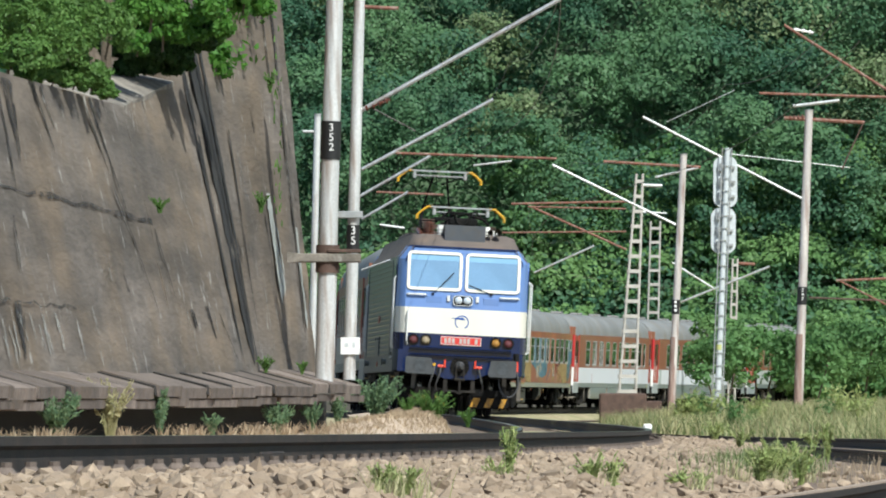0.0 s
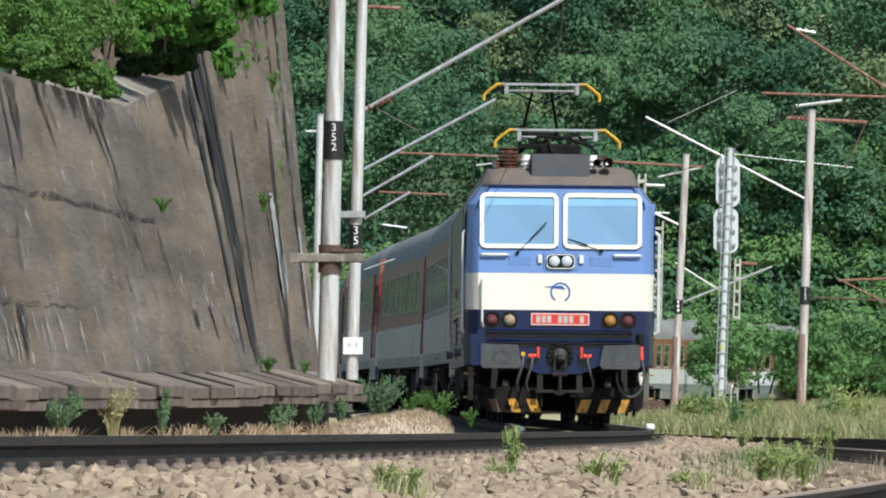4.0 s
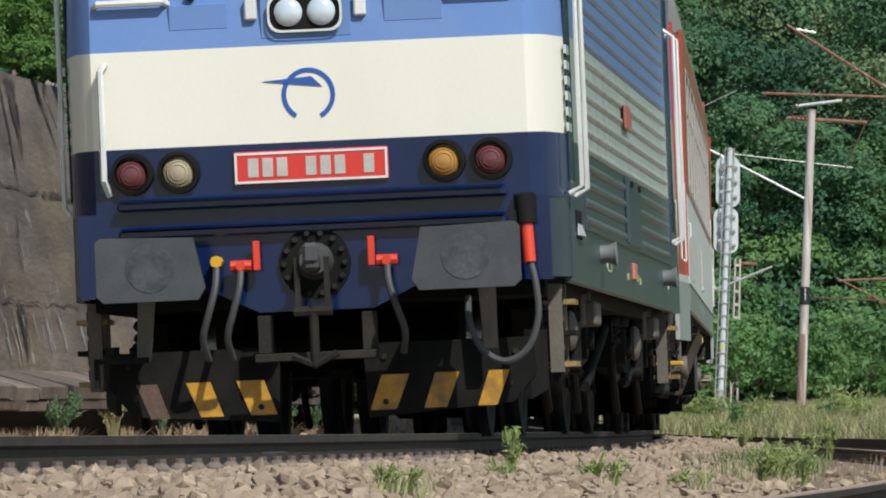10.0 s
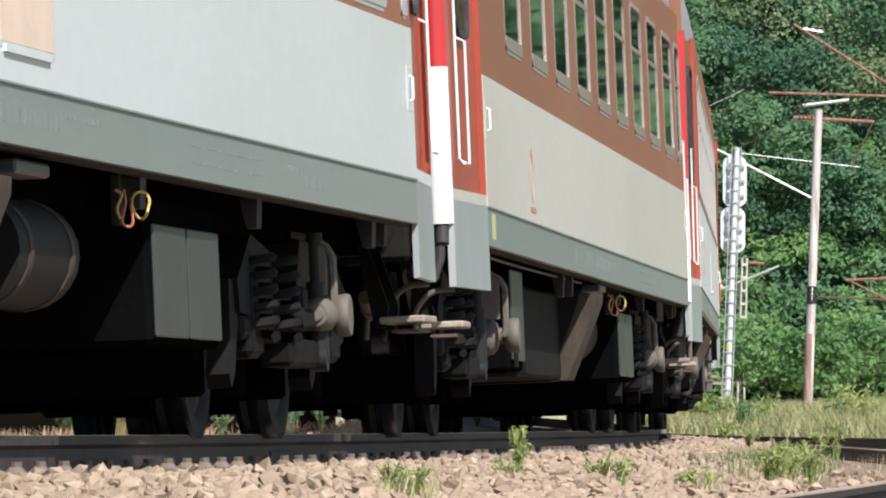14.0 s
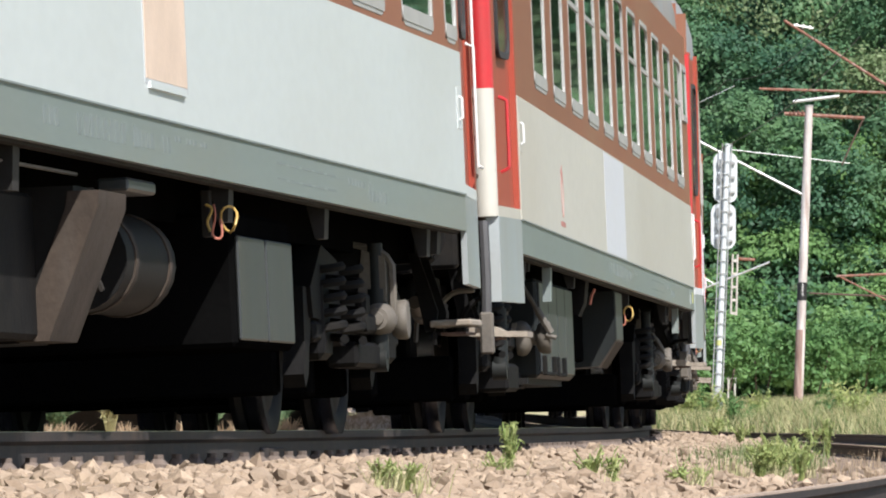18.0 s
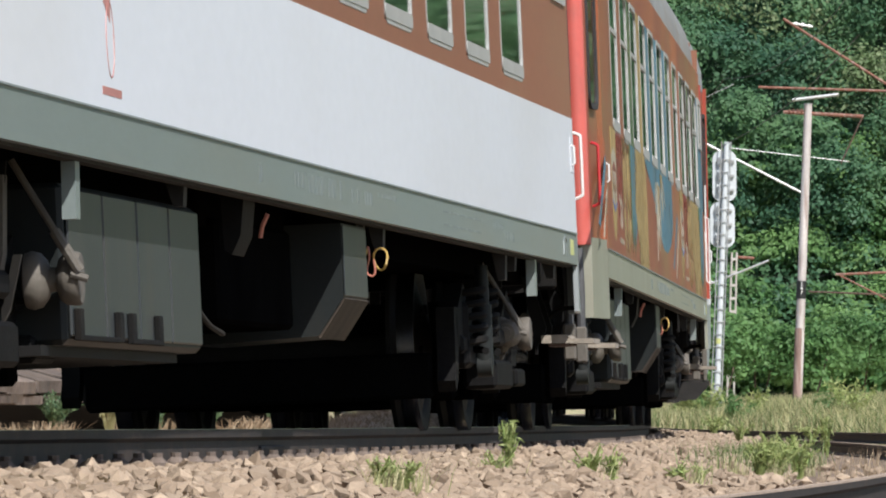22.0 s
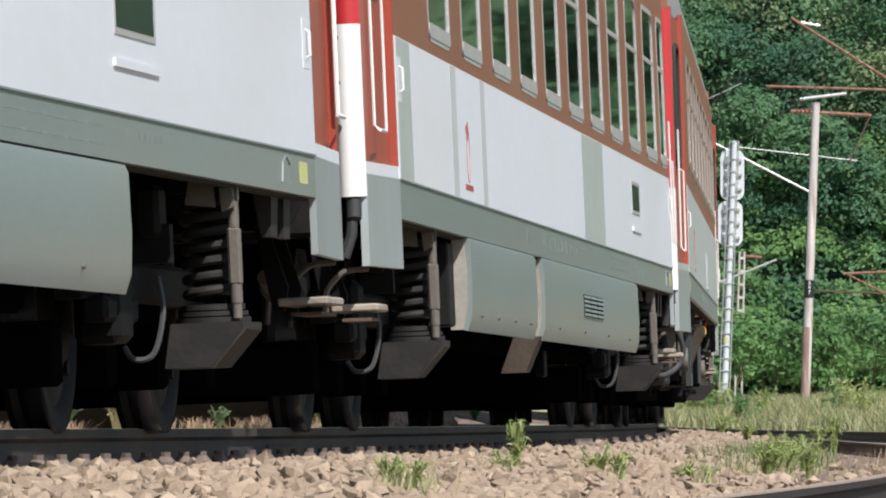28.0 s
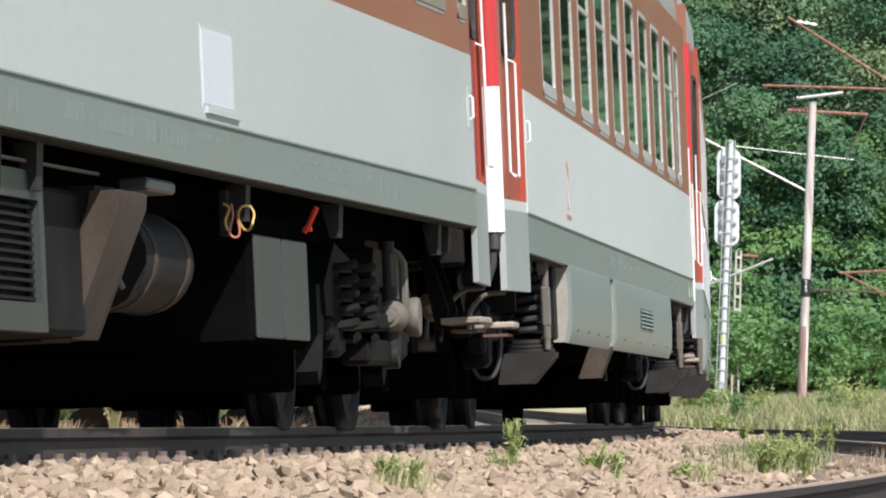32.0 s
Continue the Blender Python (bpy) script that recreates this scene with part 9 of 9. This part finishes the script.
m, f = mast("silver-painted steel tube mast with a black number band", (-1.360, 98.00, 0.515), (-1.230, 98.00, 5.334), 0.113, (2.60, 3.04), "352")
part("clamp", Sh().box(-0.40, 0.42, -0.16, -0.10, 1.42, 1.52, 0.01), CAPSTONE, m, "pale weathered clamp beam")
part("clamp", Sh().box(-0.40, 0.42, 0.10, 0.16, 1.42, 1.52, 0.01), RUSTTUBE, m)
part("clamp", Sh().box(0.04, 0.42, -0.17, 0.0, 1.53, 1.57, 0.006), RUST, m)
part("clamp_end", Sh().box(-0.42, -0.31, -0.17, -0.15, 1.42, 1.53), CAPSTONE, m)
part("collar", Sh().cyl((0.035, 0, 1.30), (0.04, 0, 1.62), 0.135, 18), RUST, m)
m, f = mast("slimmer steel tube mast with brackets and a white notice", (-1.108, 101.00, 0.628), (-0.974, 101.00, 5.486), 0.074, (1.47, 1.80), "35")
part("bracket", Sh().box(-0.14, 0.16, -0.12, -0.09, 1.88, 1.96, 0.006), GALV, m)
part("bracket", Sh().box(-0.14, 0.16, 0.09, 0.12, 1.88, 1.96, 0.006), GALV, m)
part("notice_plate", Sh().box(-0.10, 0.13, -0.10, -0.09, 0.27, 0.47), WHITE, m, "small white notice")
part("notice_line", Sh().box(-0.05, -0.01, -0.104, -0.099, 0.36, 0.40), SIGNALBACK, m)
part("notice_line", Sh().box(0.04, 0.07, -0.104, -0.099, 0.35, 0.41), SIGNALBACK, m)
bar(m, f, "stay_arm", (-0.961, 101.00, 3.785), (1.388, 101.00, 5.099), 0.027, GALV, "galvanised stay tube")
bar(m, f, "cross_arm", (-0.928, 101.00, 5.006), (-0.527, 101.00, 4.986), 0.022, RUSTTUBE)
insul(m, f, (-1.014, 101.00, 3.765), (-0.627, 101.00, 3.911), 0.035)
bar(m, f, "tie", (-0.828, 101.00, 3.805), (-0.327, 101.00, 3.538), 0.008, COPPER)
m, f = mast("short pale post beside the wall", (-1.653, 106.00, 0.208), (-1.555, 106.00, 3.878), 0.048)
bar(m, f, "peg", (-1.737, 106.00, 3.689), (-1.597, 106.00, 3.689), 0.018, GALV)
m, f = mast("steel tube mast behind the masts of the bend", (-1.645, 150.00, 0.847), (-1.45, 150.00, 7.983), 0.07)
bar(m, f, "stay_arm", (-1.427, 150.00, 4.415), (0.882, 150.00, 5.644), 0.030, GALV, "galvanised stay tube")
bar(m, f, "cross_arm", (-0.833, 150.00, 4.702), (1.992, 150.00, 4.603), 0.022, RUSTTUBE, "rusty registration tube")
bar(m, f, "steady_arm", (0.535, 150.00, 4.484), (1.209, 150.00, 4.564), 0.018, GALV)
m, f = mast("steel tube mast on the far bend", (-2.084, 190.00, 0.982), (-1.90, 190.00, 7.761), 0.07)
bar(m, f, "stay_arm", (-1.858, 190.00, 4.899), (-0.276, 190.00, 5.803), 0.034, GALV, "galvanised stay tube")
bar(m, f, "cross_arm", (-1.482, 190.00, 4.999), (0.013, 190.00, 4.937), 0.024, RUSTTUBE)
bar(m, f, "stay_arm", (-1.808, 190.00, 4.397), (-0.778, 190.00, 4.999), 0.030, GALV)
bar(m, f, "steady_arm", (-1.406, 190.00, 4.271), (-0.854, 190.00, 4.196), 0.026, GALV)
bar(m, f, "cross_arm", (-1.808, 190.00, 3.267), (-0.804, 190.00, 3.618), 0.022, GALV)
m, f = mast("leaning silver steel mast with a black band at the field", (9.322, 225.00, -0.060), (9.635, 225.00, 7.999), 0.125, (2.95, 3.42), "347", POLERUST)
bar(m, f, "cross_arm", (8.980, 225.00, 7.805), (11.092, 225.00, 7.686), 0.05, RUSTTUBE, "rusty cross tube")
bar(m, f, "cross_arm", (9.218, 225.00, 8.118), (10.437, 225.00, 8.266), 0.045, GALV)
bar(m, f, "stay_arm", (5.263, 225.00, 7.835), (9.456, 225.00, 5.679), 0.034, GALV, "galvanised stay tube")
bar(m, f, "hanger_wire", (11.062, 225.00, 7.671), (10.497, 225.00, 6.452), 0.02, RUST)
insul(m, f, (9.084, 225.00, 7.805), (9.635, 225.00, 7.835), 0.07)
bar(m, f, "span_wire", (5.888, 225.00, 7.701), (7.672, 225.00, 8.534), 0.010, GALV)
bar(m, f, "span_wire", (7.598, 225.00, 6.854), (10.720, 225.00, 6.497), 0.014, GALV)
m, f = mast("tubular cantilever of the second track", (10.784, 200.00, -0.042), (10.864, 200.00, 8.945), 0.12)
bar(m, f, "stay_arm", (7.983, 200.00, 9.156), (10.864, 200.00, 7.333), 0.034, RUSTTUBE, "rusty stay tube")
bar(m, f, "cross_arm", (7.401, 200.00, 7.557), (10.864, 200.00, 7.452), 0.032, RUSTTUBE, "rusty registration tube")
insul(m, f, (8.207, 200.00, 9.051), (8.670, 200.00, 8.971), 0.05, PORCELAIN, 3)
m, f = mast("leaning silver mast with a black band beside the rusty box", (7.190, 270.00, 0.253), (7.601, 270.00, 8.139), 0.125, (2.85, 3.30), "", POLERUST)
for q in range(3):
    part("numeral_bar", Sh().box(-0.035, 0.035, -0.145, -0.131, 2.93 + q * 0.13, 3.01 + q * 0.13), WHITE, m, at=pose(0.15, 0, 0))
bar(m, f, "cross_arm", (5.067, 270.00, 7.925), (8.136, 270.00, 7.746), 0.045, RUSTTUBE)
bar(m, f, "cross_arm", (6.709, 270.00, 7.425), (8.064, 270.00, 7.728), 0.04, GALV)
bar(m, f, "stay_arm", (3.461, 270.00, 7.817), (7.351, 270.00, 5.926), 0.042, GALV, "galvanised stay tube")
bar(m, f, "stay_arm", (7.511, 270.00, 3.482), (10.313, 270.00, 4.606), 0.034, GALV)
bar(m, f, "stay_arm", (7.244, 270.00, 4.731), (8.528, 270.00, 3.928), 0.034, GALV)


def lattice(label, foot, top, w0, w1, bays, mt=MASTCONC):
    foot, top = Vector(foot), Vector(top)
    m = thing("lattice_mast", label, "mast", at=Matrix.Translation(foot))
    v = top - foot
    for sx in (1, -1):
        for sy in (1, -1):
            part("leg", Sh().cyl((sx * w0 / 2, sy * w0 / 2, -0.6), v + Vector((sx * w1 / 2, sy * w1 / 2, 0)), 0.045, 6), mt, m)
    for i in range(bays):
        t = (i + 0.5) / bays
        w = w0 + (w1 - w0) * t
        c = v * t
        for q in (1, -1):
            part("batten", Sh().box(c.x - w / 2, c.x + w / 2, q * (w / 2 + 0.03) - 0.0125, q * (w / 2 + 0.03) + 0.0125, c.z - 0.06, c.z + 0.06), mt, m)
            part("batten", Sh().box(c.x + q * (w / 2 + 0.03) - 0.0125, c.x + q * (w / 2 + 0.03) + 0.0125, -w / 2, w / 2, c.z - 0.06, c.z + 0.06), mt, m)
    return m, foot


m, f = lattice("white-painted lattice mast rising from a rusty box", (6.423, 300.00, 0.441), (6.899, 300.00, 8.331), 0.62, 0.22, 15)
bar(m, f, "cross_arm", (7.018, 300.00, 7.935), (7.692, 300.00, 7.915), 0.06, GALV)
bar(m, f, "cross_arm", (2.399, 300.00, 7.280), (6.463, 300.00, 7.360), 0.04, RUSTTUBE)
bar(m, f, "cross_arm", (2.993, 300.00, 7.181), (6.423, 300.00, 7.102), 0.03, RUSTTUBE)
bar(m, f, "stay_arm", (3.093, 300.00, 7.181), (6.423, 300.00, 5.675), 0.04, RUSTTUBE)
bar(m, f, "cross_arm", (1.903, 300.00, 6.269), (6.423, 300.00, 6.309), 0.03, RUSTTUBE)
bar(m, f, "stay_arm", (3.192, 300.00, 4.862), (5.313, 300.00, 5.813), 0.035, GALV)
m, f = lattice("white lattice mast farther along the line", (10.092, 415.00, 0.919), (10.311, 415.00, 9.091), 0.55, 0.46, 12)
bar(m, f, "cross_arm", (9.489, 415.00, 9.557), (10.860, 415.00, 9.475), 0.05, GALV)
m, f = lattice("distant white lattice mast by the bushes", (13.143, 390.00, 0.884), (13.324, 390.00, 6.863), 0.3, 0.22, 10)
bar(m, f, "cross_arm", (13.453, 390.00, 6.657), (14.226, 390.00, 6.605), 0.07, RUSTTUBE)
m, f = mast("distant mast at the edge of the wood", (18.666, 330.00, 0.146), (18.666, 330.00, 7.124), 0.12)
bar(m, f, "cross_arm", (15.177, 330.00, 5.009), (18.666, 330.00, 5.161), 0.05, RUSTTUBE)
bar(m, f, "stay_arm", (15.286, 330.00, 5.009), (17.140, 330.00, 4.071), 0.035, RUSTTUBE)
bar(m, f, "cross_arm", (14.131, 330.00, 4.355), (18.666, 330.00, 4.180), 0.035, RUST)
part("rusty_box", Sh().box(-0.72, 0.72, -0.6, 0.6, 0, 1.0, 0.04), RUST, None, "rusty trackside box at the foot of a mast", at=Matrix.Translation(Vector((5.506, 262.00, -0.403))), cat="box")
part("rusty_box", Sh().box(-0.4, 0.4, -0.4, 0.4, 0, 0.7, 0.03), RUST, None, "small rusty trackside cabinet", at=Matrix.Translation(Vector((6.350, 264.00, -0.339))), cat="box")
part("stone_marker", Sh().box(-0.085, 0.085, -0.08, 0.08, 0, 0.13, 0.03), WHITE, None, "small white marker stone", at=Matrix.Translation(Vector((4.067, 170.00, -0.232))), cat="marker")

# ---- signal seen from behind ----
foot = Vector((6.876, 215.00, -0.099))
sg = thing("railway_signal", "pale grey colour-light signal seen from behind", "signal", at=Matrix.Translation(foot))
lean = Vector((7.161, 215.00, 6.721)) - foot
part("mast", Sh().cyl((0, 0, -0.3), lean, 0.085, 14, 0.075), SIGNALBACK, sg, "pale signal mast")
part("base", Sh().cyl((0, 0, -0.2), lean * 0.09, 0.17, 12, 0.14), GALV, sg)
for zc, w, h in ((0.875, 0.60, 1.28), (0.695, 0.62, 1.15)):
    c = lean * zc
    bd = part("head", Sh().prism([(c.x - 0.02 + p[0], c.z + p[1]) for p in pane_shape(w, h, 0.22, 5)], 'y', 0.10, 0.30), SIGNALBACK, sg, "rounded signal back board")
    for q in (-0.36, 0.0, 0.36):
        part("bracket", Sh().box(c.x - 0.22, c.x + 0.22, 0.02, 0.10, c.z + q - 0.03, c.z + q + 0.03).box(c.x - 0.2, c.x - 0.12, 0.0, 0.12, c.z + q - 0.1, c.z + q + 0.1), GALV, bd)
part("ladder", Sh().cyl((0.14, -0.1, 0.3), lean + Vector((0.1, -0.1, 0)), 0.016, 6).cyl((-0.12, -0.1, 0.3), lean + Vector((-0.13, -0.1, 0)), 0.016, 6), GALV, sg)
for q in range(20):
    c = lean * (0.06 + q * 0.046)
    part("rung", Sh().cyl(c + Vector((-0.14, -0.1, 0)), c + Vector((0.14, -0.1, 0)), 0.012, 6), GALV, sg)
part("yellow_mark", Sh().cyl(lean * 0.255, lean * 0.275, 0.088, 14), PAINT["mark_yellow"], sg)


# ---- wires above both tracks ----
def wire(name, pts, r, label):
    w = part(name, Sh().tube(pts, r, 5), COPPER, None, label, cat="wire")
    return w


for off, drop, last in ((0.0, 0.0, 186), (TRACK2, DROP2, 70)):
    wire("contact_wire", [tuple(beside(s, off + 0.18 * math.sin(s / 17.0), 5.68 + drop)) for s in range(-240, last, 6)], 0.007, "dark contact wire above the track")
    wire("catenary_wire", [tuple(beside(s, off, 6.35 + drop + 0.55 * ((s + 240) % 52 / 26.0 - 1) ** 2)) for s in range(-240, last, 4)], 0.006, "dark sagging catenary wire above the track")


# ---- what moves ----
def motions():
    times = [0.5 * i for i in range(65)]
    for ob, front, a, b in RUNNERS:
        walk(ob, [(t, car_pose(run(t) - front, a, b)) for t in times])
    ticks = [i / 30 for i in range(961)]
    for ob, r, y in WHEELS:
        walk(ob, [(t, pose(0, y, r, math.degrees(run(t) / r), 0, 0)) for t in ticks])


motions()
